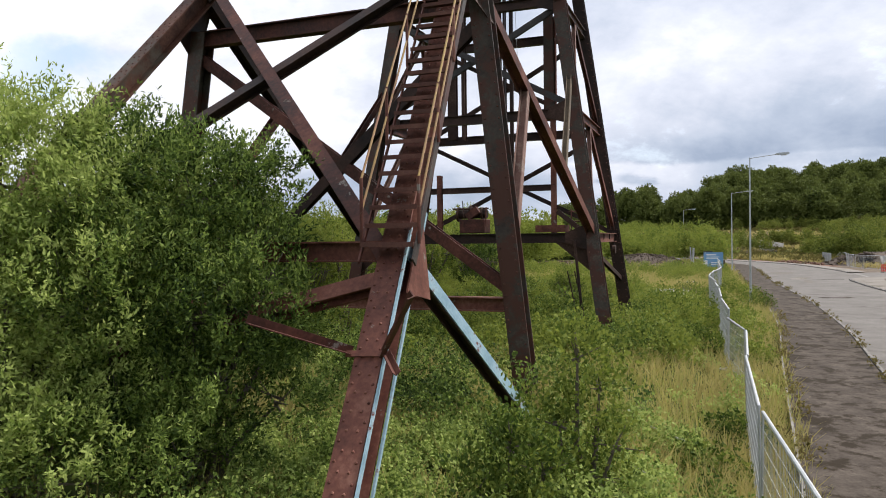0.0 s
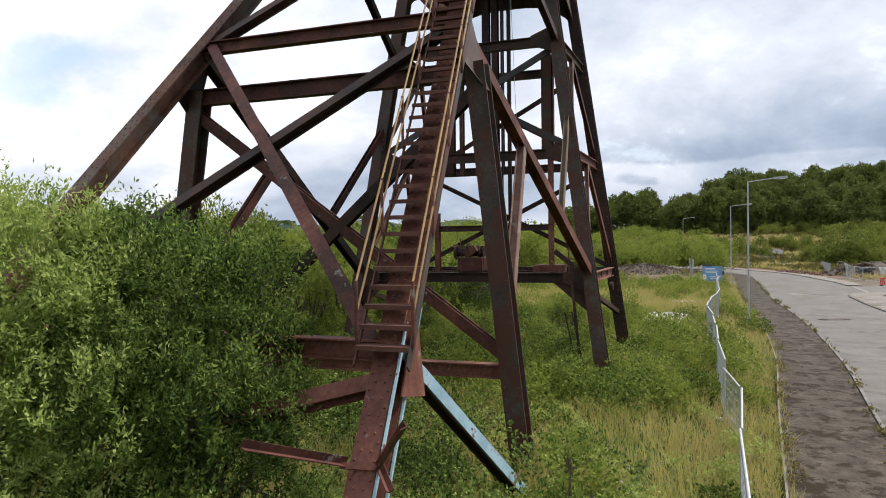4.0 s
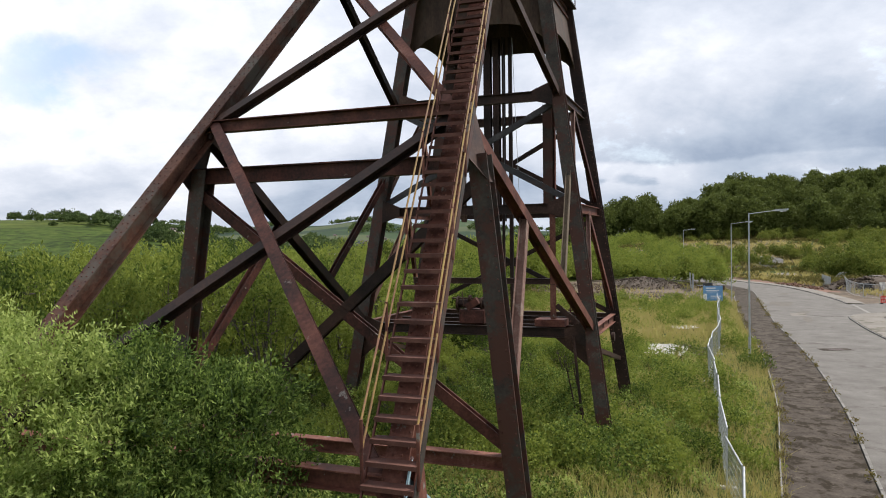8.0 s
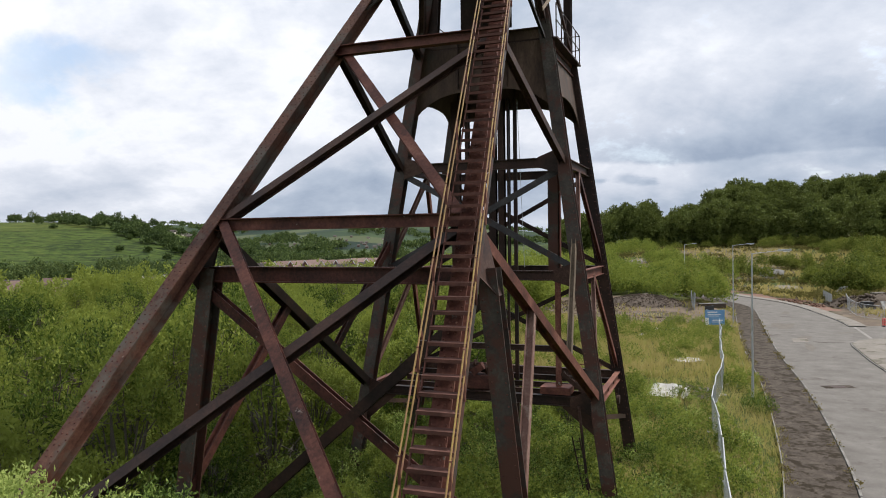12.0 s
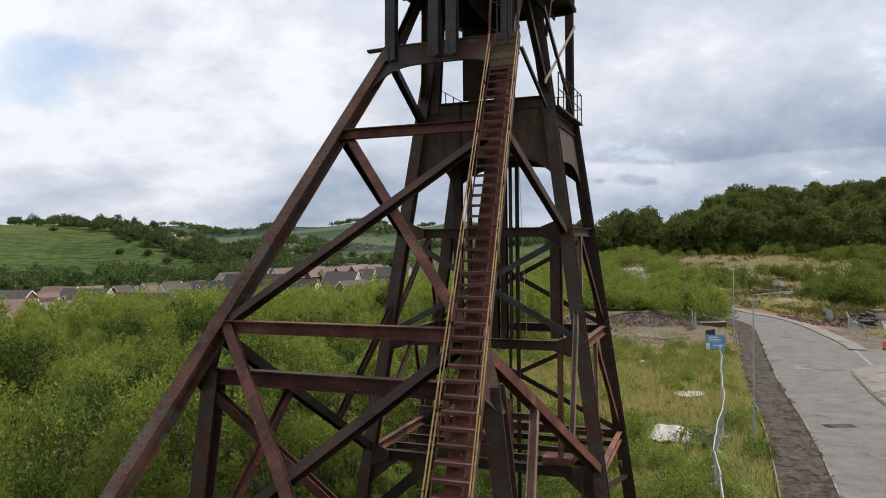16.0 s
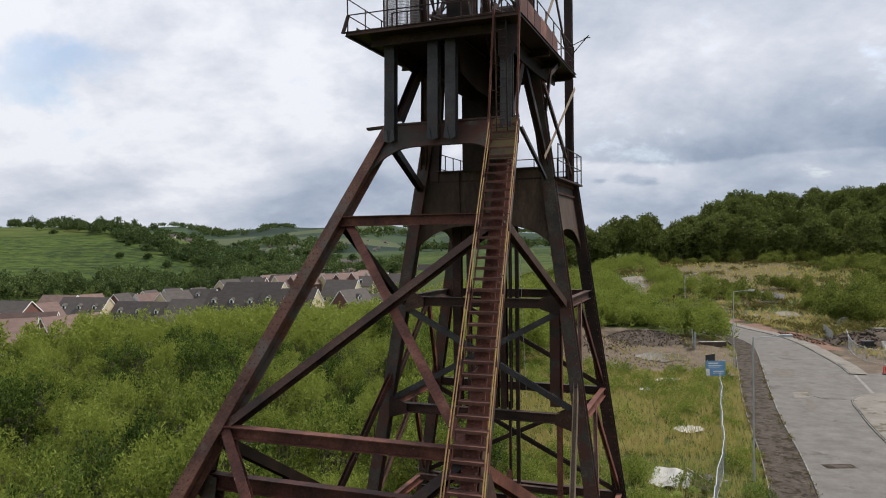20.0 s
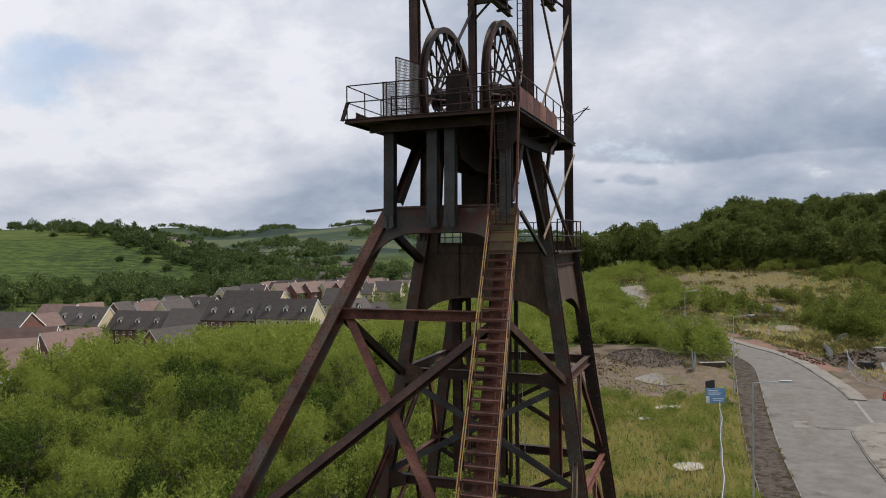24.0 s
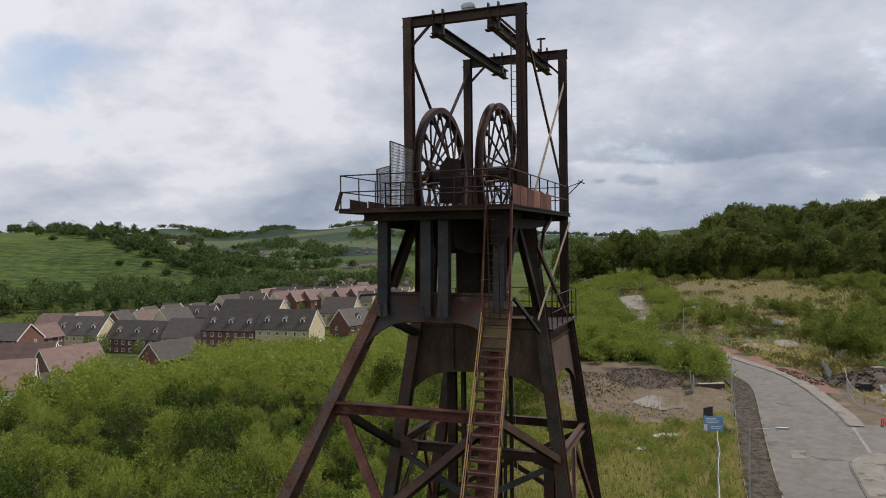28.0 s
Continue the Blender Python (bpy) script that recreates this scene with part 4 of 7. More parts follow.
# winding guides inside the tower
for s, w, v in ((-2.35, 0.42, 34.0), (-1.75, 0.16, 34.0), (-0.45, 0.34, 34.0), (0.0, 0.30, 34.0), (0.35, 0.08, 34.0)):
    one("guide_column", head, (s, v, 8.9), (s, v, 17.8), i_beam(w, 0.36, 0.03), RUST_DARK)
one("guide_rail", head, (0.68, 34.0, 1.0), (0.68, 34.0, 17.8), rect(0.17, 0.14), RUST_DARK)
one("guide_rail", head, (0.20, 34.3, 4.2), (0.20, 34.3, 9.2), rect(0.12, 0.12), RUST_DARK)
one("guide_column", head, (2.75, 33.0, 9.4), (2.75, 33.0, 14.2), i_beam(0.46, 0.34, 0.03), OLIVE)
one("guide_column", head, (3.05, 33.0, 9.4), (3.05, 33.0, 14.2), rect(0.05, 0.2), RUST)
bm = bmesh.new()
cone(bm, (0.95, 33.4, 17.6), (1.2, 33.6, 9.6), 0.012, 0.012, 5)
part("hanging_rope", bm, GALV, head)
# landing with a winch between the legs
one("landing_beam", head, (-3.2, 30.9, 6.18), (3.45, 30.9, 6.18), i_beam(0.22, 0.26, 0.02), RUST_DARK, UP)
for s in (3.36, -1.9, 1.1):
    one("landing_post", head, (s, 30.9, 4.2), (s, 30.9, 6.9 if s < 3 else 9.2), i_beam(0.22, 0.2, 0.02), RUST, (0, -1, 0))
one("landing_brace", head, (3.5, 30.9, 5.15), (4.55, 30.9, 4.3), THIN, RUST_DARK)
for v in (32.0, 33.6, 35.4):
    one("landing_joist", head, (-5.0, v, 4.05), (5.1, v, 4.05), i_beam(0.16, 0.26, 0.02), RUST_DARK, UP)
for s in (3.7, 4.3, 4.8):
    one("landing_rail", head, (s, 33.0, 4.2), (s, 33.0, 5.3), ring(0.03, 6), RUST)
one("landing_rail", head, (3.6, 33.0, 5.2), (4.9, 33.0, 5.2), ring(0.03, 6), RUST)
one("landing_rail", head, (3.6, 33.0, 4.75), (4.9, 33.0, 4.75), ring(0.03, 6), RUST)
bm = bmesh.new()
box(bm, (2.6, 30.6, 4.25), (3.9, 31.5, 4.55))
part("landing_plate", bm, RUST, head)
one("cable_pipe", head, (4.75, 30.0, 0.2), (4.35, 30.2, 3.9), ring(0.06, 8), RUST_DARK)

winch = thing("winch", "rusted hand winch with drum and levers on a steel landing", "winch")
winch.matrix_basis = head.matrix_basis @ pose(-0.35, 31.1, 4.26)
bm = bmesh.new()
box(bm, (-0.55, -0.4, 0.0), (0.62, 0.5, 0.62))
bmesh.ops.bevel(bm, geom=bm.edges[:], offset=0.03, segments=1, affect="EDGES")
part("base", bm, RUST, winch)
one("drum", winch, (-0.75, 0.1, 0.86), (0.6, 0.1, 0.86), ring(0.2, 14), RUST_DARK, UP)
one("drum_flange", winch, (-0.78, 0.1, 0.86), (-0.70, 0.1, 0.86), ring(0.34, 16), RUST_DARK, UP)
one("drum_flange", winch, (0.36, 0.1, 0.86), (0.44, 0.1, 0.86), ring(0.30, 16), RUST_DARK, UP)
one("gearbox", winch, (-0.2, -0.25, 0.7), (0.3, -0.25, 1.05), rect(0.32, 0.3), RUST)
one("lever", winch, (-0.35, -0.3, 0.6), (-0.42, -0.35, 1.45), ring(0.025, 6), RUST_DARK)
one("lever", winch, (0.62, -0.2, 0.3), (0.66, -0.25, 1.15), ring(0.03, 6), RUST)
one("shaft", winch, (-1.0, 0.0, 1.1), (0.7, 0.0, 1.1), ring(0.04, 8), RUST_DARK, UP)
one("pulley", winch, (-0.2, 0.0, 1.1), (-0.1, 0.0, 1.1), ring(0.16, 12), RUST_DARK, UP)
pulley = thing("hanging_pulley", "small rusted pulley block hanging from a landing beam", "pulley")
pulley.matrix_basis = head.matrix_basis @ pose(5.45, 34.2, 3.45)
one("hook", pulley, (0, 0, 0.1), (0, 0, 0.5), ring(0.02, 6), RUST_DARK)
one("sheave", pulley, (-0.07, 0, 0), (0.07, 0, 0), ring(0.2, 14), RUST_DARK, UP)

# girders under the winding wheels
for s in (-2.30, -0.40, 0.55, 2.45):
    dz = 1.0 if abs(s) > 2 else 0.0
    gusset([(s, 26.0, 24.9), (s, 26.5, 23.6 + 0.8 * dz), (s, 28.4, 23.3 + dz), (s, 30.6, 23.3 + dz), (s, 34.6, 24.3 + 0.2 * dz), (s, 34.9, 24.9)], RUST_DARK, (1, 0, 0), 0.05, name="wheel_girder")
    one("girder_flange", head, (s + 0.02, 26.0, 24.9), (s + 0.02, 34.9, 24.9), rect(0.3, 0.04), RUST_DARK, UP)
for v in (29.6, 31.8, 34.6):
    one("platform_joist", head, (-3.3, v, 24.85), (3.35, v, 24.85), i_beam(0.2, 0.3, 0.02), RUST_DARK, UP)
for sx in (-1, 1):
    one("platform_strut", head, (sx * 2.35, 27.0, 22.0), (sx * 2.25, 29.2, 24.7), i_beam(0.4, 0.34, 0.03), RUST_DARK, (sx, 0, 0))
    one("platform_strut", head, leg_at(sx, 0, 20.2), (sx * 2.2, 29.6, 24.6), BRACE, RUST_DARK, (sx, 0, 0))
for v in (31.7, 37.0):
    one("inner_post", head, (-2.6, v, 19.9), (-2.3, v, 24.8), i_beam(0.4, 0.36, 0.03), RUST_DARK)
# rope box plates, their shade painted in by the near-black steel
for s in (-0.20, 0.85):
    gusset([(s - 0.65, 30.6, 20.2), (s + 0.65, 30.6, 20.2), (s + 0.65, 30.6, 24.6), (s - 0.65, 30.6, 24.6)], SHADE_PLATE, (0, 1, 0), 0.04, name="rope_box_plate")
gusset([(2.5, 25.0, 24.8), (3.3, 25.0, 24.8), (3.2, 25.0, 24.0), (2.75, 25.0, 23.5), (2.5, 25.0, 23.7)], RUST_DARK, (0, 1, 0), 0.05, name="bracket_plate")
one("bracket_arm", head, (3.2, 31.8, 24.8), (3.15, 30.6, 24.2), i_beam(0.2, 0.12, 0.02), RUST_DARK, (1, 0, 0))
one("bracket_arm", head, (3.15, 30.6, 24.2), (3.0, 30.3, 22.6), i_beam(0.2, 0.12, 0.02), RUST_DARK, (1, 0, 0))
one("cross_bar", head, (3.1, 36.6, 24.7), (3.1, 29.6, 20.5), rect(0.16, 0.03), TAN, (1, 0, 0), "pale flat bar")
one("cross_bar", head, (3.1, 29.5, 23.6), (3.15, 35.2, 20.2), rect(0.18, 0.12), RUST_DARK, (1, 0, 0))
# railings
RAILED = [((-3.3, 35.0), (-3.3, 24.55)), ((-3.3, 24.55), (3.35, 24.55)), ((3.35, 24.55), (3.35, 35.0)), ((3.35, 35.0), (-3.3, 35.0))]


def railing(edges, z, h, gap, parent, name="railing"):
    rails = new(name)
    rails.parent = parent
    for (a, b) in edges:
        for k in (h, h * 0.5):
            one("rail", rails, (*a, z + k), (*b, z + k), ring(0.024, 6), RUST_DARK)
        n = max(1, round(math.hypot(b[0] - a[0], b[1] - a[1]) / gap))
        for i in range(n):
            p = (a[0] + (b[0] - a[0]) * i / n, a[1] + (b[1] - a[1]) * i / n)
            one("post", rails, (*p, z), (*p, z + h + 0.02), ring(0.028, 6), RUST_DARK)
    return rails


railing(RAILED, 25.1, 1.25, 1.5, head)
railing([((-0.1, 26.2), (2.3, 26.2)), ((2.3, 26.2), (2.3, 28.6))], 25.1, 1.15, 0.8, head, "inner_railing")
railing([((-2.2, 26.2), (-0.9, 26.2))], 25.1, 1.05, 0.65, head, "inner_railing")
railing([((3.25, 31.6), (3.25, 37.3)), ((3.25, 37.3), (-2.9, 37.3)), ((-2.9, 37.3), (-2.9, 31.6))], 19.88, 1.45, 1.2, head)
for i in range(6):
    v = 24.7 + i * 1.05
    gusset([(3.40, v, 25.1), (3.40, v + 1.0, 25.1), (3.40, v + 1.0, 25.8 - 0.02 * i), (3.40, v, 25.82)], RUST, (1, 0, 0), 0.015, name="kick_plate")
for i in range(4):
    v = 25.4 + i * 1.6
    gusset([(-3.36, v, 25.1), (-3.36, v + 1.5, 25.1), (-3.36, v + 1.5, 25.45), (-3.36, v, 25.5)], RUST_DARK, (-1, 0, 0), 0.015, name="kick_plate")
one("corner_strut", head, (-3.46, 24.45, 25.02), (-3.3, 24.6, 25.72), rect(0.14, 0.05), RUST_DARK)
# sheet guards round the wheels
guard = surface("grey_perforated_sheet", [(0.12, 0.11, 0.10), (0.20, 0.19, 0.18), (0.27, 0.26, 0.25)], rough=0.6, metal=0.3, scale=2.5, fine=60)
def mesh_guard(pts, n, along, name="mesh_guard"):
    """A framed wire screen: a quadrilateral lo0, lo1, hi1, hi0 filled with crossing wires."""
    t = new(name)
    t.parent = head
    lo0, lo1, hi1, hi0 = pts
    for a, b in ((lo0, lo1), (lo1, hi1), (hi1, hi0), (hi0, lo0)):
        one("edge_bar", t, a, b, rect(0.05, 0.03), RUST_DARK)
    bm = bmesh.new()
    for i in range(1, n):
        q = i / n
        bar(bm, mid(lo0, lo1, q), mid(hi0, hi1, q), rect(0.022, 0.012), along)
        bar(bm, mid(lo0, hi0, q), mid(lo1, hi1, q), rect(0.022, 0.012), along)
    part("wire_screen", bm, guard, t)
    return t


mesh_guard([(-2.30, 26.9, 25.3), (-1.25, 26.9, 25.3), (-1.25, 26.9, 27.5), (-2.30, 26.9, 27.9)], 20, (0, 1, 0))
mesh_guard([(-2.32, 25.7, 25.3), (-2.32, 26.9, 25.3), (-2.32, 26.9, 26.9), (-2.32, 25.7, 26.65)], 16, (1, 0, 0))
gusset([(-0.05, 26.6, 25.3), (-0.05, 26.6, 26.75), (0.25, 26.6, 27.1), (0.8, 26.6, 26.95), (0.85, 26.6, 26.2), (0.85, 26.6, 25.3)], SHADE_PLATE, (0, 1, 0), 0.02, name="sheet_guard")
for s in (-2.25, -0.4, 0.6, 2.4):
    bm = bmesh.new()
    box(bm, (s - 0.13, 29.2, 25.1), (s + 0.13, 29.8, 26.95))
    bmesh.ops.bevel(bm, geom=bm.edges[:], offset=0.05, segments=1, affect="EDGES")
    part("bearing_block", bm, RUST_DARK, head)
# bracing of the gantry
for sx in (-1, 1):
    (sa, va), (sb, vb) = GANTRY[sx, 0], GANTRY[sx, 1]
    if sx > 0:
        one("gantry_brace", head, (sa - 0.05, 29.4, 33.5), (sa - 0.05, 37.2, 26.8), rect(0.15, 0.08), RUST_DARK, (1, 0, 0))
        one("gantry_brace", head, (sb + 0.1, 37.3, 31.95), (sb + 0.1, 29.9, 25.25), rect(0.2, 0.03), TAN, (1, 0, 0), "pale flat bar")
    else:
        one("gantry_brace", head, (sa, va + 0.1, 32.1), (sb, vb - 0.1, 25.4), rect(0.13, 0.10), RUST_DARK, (1, 0, 0))
        one("gantry_brace", head, (sb + 0.05, vb - 0.1, 32.8), (sa + 0.05, va + 0.2, 25.6), rect(0.14, 0.10), RUST_DARK, (1, 0, 0))
    for s, v in ((sa, va), (sb, vb)):
        k = -sx
        one("gantry_knee", head, (s, v, 32.2), (s + k * 1.0, v, 33.15), rect(0.10, 0.10), RUST_DARK)
for s0, s1 in ((-1.07, -0.75), (1.41, 1.66)):
    for v in (29.3, 37.3):
        s = s0 if v < 30 else s1
        for d in (-0.22, 0.22):
            one("hanger", head, (s + d, v, 32.6), (s + d, v, 33.75), rect(0.06, 0.22), RUST_DARK)
        one("hanger_plate", head, (s - 0.35, v, 32.62), (s + 0.35, v, 32.62), rect(0.3, 0.05), RUST_DARK, UP)
one("stub_post", head, (1.55, 37.3, 33.55), (1.55, 37.3, 34.3), rect(0.09, 0.09), RUST_DARK)
one("stub_bar", head, (1.35, 37.3, 34.25), (1.8, 37.3, 34.25), rect(0.08, 0.08), RUST_DARK, UP)
bm = bmesh.new()
bar(bm, (0.0, 29.3, 33.72), (0.6, 29.3, 33.72), rect(0.35, 0.3), UP)
bmesh.ops.bevel(bm, geom=bm.edges[:], offset=0.08, segments=2, affect="EDGES")
part("floodlight", bm, GALV, head, "grey floodlight casing")


def ladder(parent, a, b, width, gap=0.30, side=(1, 0, 0)):
    t = new("ladder")
    t.parent = parent
    a, b, w = Vector(a), Vector(b), Vector(side) * width / 2
    for k in (-1, 1):
        one("ladder_rail", t, a + w * k, b + w * k, rect(0.05, 0.02), RUST_DARK)
    n = int((b - a).length / gap)
    for i in range(n):
        c = a + (b - a) * (i + 0.5) / n
        one("rung", t, c - w, c + w, ring(0.013, 5), RUST_DARK, UP)
    return t


ladder(head, (2.40, 29.02, 25.1), (2.40, 29.02, 32.4), 0.36)
ladder(head, (2.62, 25.0, 21.0), (2.68, 24.7, 25.0), 0.40, 0.28)
ladder(head, (4.72, 30.0, 0.3), (4.2, 30.2, 2.6), 0.3, 0.32)
# davit arm
one("davit_arm", head, (3.42, 34.4, 25.2), (3.42, 34.4, 26.35), ring(0.03, 6), RUST_DARK)
one("davit_arm", head, (3.42, 34.4, 25.9), (4.25, 34.0, 26.6), ring(0.025, 6), RUST_DARK)
one("davit_arm", head, (3.42, 34.4, 26.3), (4.15, 34.1, 26.5), ring(0.02, 6), RUST_DARK)
one("davit_arm", head, (3.95, 34.5, 26.6), (4.35, 33.7, 26.4), ring(0.025, 6), RUST_DARK)

# ---- plants ----


def unit(a):
    return a / np.maximum(np.linalg.norm(a, axis=-1, keepdims=True), 1e-6)


def foliage(rng, pts, dirs, per, twig, length, width, spread=0.8):
    """Leaves in sprays: per leaves along a twig that starts at each point; returns verts and quads."""
    m = len(pts)
    t = rng.random((m, per, 1))
    pos = pts[:, None] + dirs[:, None] * t * twig + rng.normal(0, twig * 0.08, (m, per, 3))
    axis = unit(dirs[:, None] + rng.normal(0, spread, (m, per, 3)))
    side = unit(np.cross(axis, rng.normal(0, 1, (m, per, 3))))
    ln = length * (0.7 + 0.6 * rng.random((m, per, 1)))
    wd = width * (0.7 + 0.6 * rng.random((m, per, 1)))
    quad = np.stack([pos, pos + axis * ln * 0.45 + side * wd / 2, pos + axis * ln, pos + axis * ln * 0.45 - side * wd / 2], 2)
    n = m * per
    return quad.reshape(n * 4, 3), np.arange(n * 4).reshape(n, 4)


def lobed(rng, n, lobes, shell=0.45, low=-0.5):
    """Points and outward directions on a crown made of lobes (x, y, z, radius, height)."""
    lobes = np.asarray(lobes, float)
    w = lobes[:, 3] ** 2
    k = rng.choice(len(lobes), n, p=w / w.sum())
    d = unit(rng.normal(0, 1, (n, 3)))
    d[:, 2] = np.where(d[:, 2] < low, -d[:, 2], d[:, 2])
    q = rng.random((n, 1)) ** shell
    sc = np.stack([lobes[k, 3], lobes[k, 3], lobes[k, 4]], 1)
    return lobes[k, :3] + d * q * sc, unit(d * 0.8 + np.array([0, 0, 0.95]))


def limbs(rng, lobes, r0, name, parent, material=None):
    """A stool of tapering stems that bend towards the crown's lobes."""
    bm = bmesh.new()
    for x, y, z, r, h in lobes:
        k = Vector((x * 0.45 + rng.normal(0, 0.12), y * 0.45 + rng.normal(0, 0.12), z * 0.5))
        cone(bm, (rng.normal(0, 0.12), rng.normal(0, 0.12), -0.4), k, r0, r0 * 0.6)
        cone(bm, k, (x, y, z), r0 * 0.6, r0 * 0.2)
        for _ in range(4):
            d = Vector(rng.normal(0, 1, 3)).normalized()
            cone(bm, Vector((x, y, z)) - d * 0.2 * r, Vector((x, y, z)) + Vector((d.x * r, d.y * r, abs(d.z) * h)) * 0.85, r0 * 0.3, r0 * 0.06, 5)
    return part(name, bm, material or BARK, parent)


def bush(name, label, seed, height, spread, n_lobes, sprays, per, twig, ll, lw, material, at, group="", rz=0.0, low=-0.5, shell=0.30, lobes=None, shoots=0.11, bunch=1, skirt=0):
    rng = np.random.default_rng(seed)
    if lobes is None:
        lobes = []
        for i in range(n_lobes):
            w = 2.4 * i + rng.random()
            q = math.sqrt((i + 0.5) / n_lobes) * spread * 0.75
            z = height * (0.78 - 0.42 * (q / spread) ** 1.5 + 0.14 * (rng.random() - 0.5)) - (0.42 * height * rng.random() if i % 3 == 2 else 0)
            lobes.append((q * math.cos(w), q * math.sin(w), z, spread * (0.26 + 0.16 * rng.random()), height * (0.11 + 0.08 * rng.random())))
    for i in range(skirt):
        w = 6.283 * (i + 0.5 * rng.random()) / skirt
        lobes.append((spread * 0.62 * math.cos(w), spread * 0.62 * math.sin(w), height * (0.16 + 0.10 * rng.random()), spread * 0.42, height * 0.17))
    t = thing(name, label, "bush", at, rz, group)
    limbs(rng, lobes, 0.05 + 0.008 * height, "trunk", t)
    p, d = lobed(rng, sprays // bunch, lobes, shell, low)
    if bunch > 1:
        d = unit(d + rng.normal(0, 0.35, d.shape))
        p, d = np.repeat(p, bunch, 0), np.repeat(d, bunch, 0)
        p = p + d * rng.random((len(p), 1)) * twig * 1.5 + rng.normal(0, twig * 0.22, p.shape)
        d = unit(d + rng.normal(0, 0.45, d.shape))
    v, f = foliage(rng, p, d, per, twig, ll, lw)
    # leading shoots that break the outline
    m = max(10, int(sprays * shoots))
    p2, _ = lobed(rng, m, lobes, 0.15, 0.1)
    p2 = p2[p2[:, 2] > height * 0.40]
    d2 = unit(rng.normal(0, 0.20, (len(p2), 3)) + np.array([0, 0, 1.0]))
    v2, f2 = foliage(rng, p2, d2, int(per * 1.8), twig * 2.2, ll, lw, 0.6)
    mesh_np("crown", np.concatenate([v, v2]), np.concatenate([f, f2 + len(v)]), material, t)
    return t


# the great willow beside the raking legs
bush("willow_tree", "dense grey-green willow crowding the raking leg", 3, 7.0, 3.0, 0, 12600, 10, 0.34, 0.100, 0.036, WILLOW, (-7.4, 11.9, -0.3), lobes=[
    (0.0, 0.0, 5.1, 1.5, 1.25), (-1.6, 0.4, 5.6, 1.5, 1.2), (1.5, 0.5, 4.7, 1.35, 1.15), (-0.6, -0.9, 3.6, 1.7, 1.4), (1.3, -0.5, 3.1, 1.5, 1.4),
    (-2.4, -0.4, 3.7, 1.7, 1.6), (0.2, -1.1, 1.9, 1.7, 1.5), (-2.0, -0.9, 1.6, 1.8, 1.5), (1.7, -0.2, 1.5, 1.4, 1.3), (-3.4, 0.8, 5.0, 1.5, 1.4), (-1.9, 0.2, 6.7, 0.9, 0.9), (-0.4, 0.3, 6.1, 0.8, 0.8), (-3.2, 0.3, 6.3, 0.9, 0.9), (0.9, 0.4, 5.9, 0.6, 0.7), (-0.2, -1.9, 0.9, 1.5, 1.0), (1.4, -1.5, 0.8, 1.4, 0.9), (-2.4, -1.7, 0.9, 1.7, 1.1), (-4.0, -0.6, 2.2, 1.8, 1.6)], bunch=12, shell=0.22)
bush("willow_tree", "dense grey-green willow crowding the raking leg", 5, 6.0, 2.4, 0, 8000, 10, 0.34, 0.100, 0.036, WILLOW, (-4.5, 12.6, -0.3), lobes=[
    (0.0, 0.0, 4.8, 1.15, 1.05), (-1.1, 0.2, 5.2, 1.1, 1.1), (0.7, 0.3, 3.9, 1.0, 1.05), (0.2, -0.6, 2.9, 1.25, 1.2), (-0.9, -0.8, 3.4, 1.3, 1.2),
    (0.6, -0.5, 1.7, 1.1, 1.1), (-0.9, -0.9, 1.5, 1.4, 1.3), (1.1, 0.5, 4.9, 0.6, 0.7), (1.3, 0.1, 3.6, 0.6, 0.7), (1.5, -0.2, 2.6, 0.7, 0.8), (1.5, -0.4, 1.5, 0.8, 0.8), (0.3, -1.4, 0.8, 1.2, 0.9), (-1.2, -1.6, 0.8, 1.3, 0.9)], bunch=12, shell=0.22)
bush("sapling", "spindly young sallow with pale rounded leaves", 11, 3.2, 1.1, 0, 620, 7, 0.32, 0.075, 0.048, SHRUB, (1.85, 10.9, -0.35), lobes=[
    (0, 0, 2.5, 0.45, 0.5), (0.35, 0.1, 2.0, 0.5, 0.5), (-0.3, -0.1, 1.5, 0.55, 0.5), (0.5, -0.2, 1.2, 0.5, 0.5), (-0.6, 0.2, 0.9, 0.5, 0.5), (0.1, 0, 0.7, 0.7, 0.5)], shell=0.7)
bush("sapling", "spindly young sallow with pale rounded leaves", 12, 2.4, 1.1, 0, 560, 7, 0.30, 0.075, 0.048, SHRUB, (0.7, 9.6, -0.35), lobes=[
    (0, 0, 1.5, 0.4, 0.5), (0.45, 0.1, 1.1, 0.5, 0.5), (-0.4, -0.1, 0.9, 0.55, 0.5), (0.2, -0.3, 0.6, 0.6, 0.4)], shell=0.7)

# sallow thicket: four kinds of shrub, repeated
KINDS = []
for k in range(4):
    KINDS.append(bush("sallow_shrub", "bushy bright green sallow shrub in a dense thicket", 30 + k, 5.4 + 0.5 * k, 2.1, 17, 700, 7, 0.44, 0.20, 0.075, SHRUB,
                      (-17.0 - 4.2 * k, 24.0 + 3 * k, -0.5), "thicket shrubs", 40 * k, shoots=0.34, bunch=4, skirt=7))


def headframe_local(x, y):
    u, v = c_ * x + s_ * y, -s_ * x + c_ * y
    return u + 10.15, v


def free(x, y):
    """Whether a shrub may stand here."""
    s, v = headframe_local(x, y)
    b = math.degrees(math.atan2(x, y))
    if -9.0 < s < 9.5 and 11.0 < v < 42.5:
        return False
    if x > -2.6 and y < 44:
        return False
    if y < 15 and x > -9.5:
        return False
    if 44 <= y < 128 and x > 2.0 + 0.10 * (y - 44):
        return False
    return -36 < b < 14


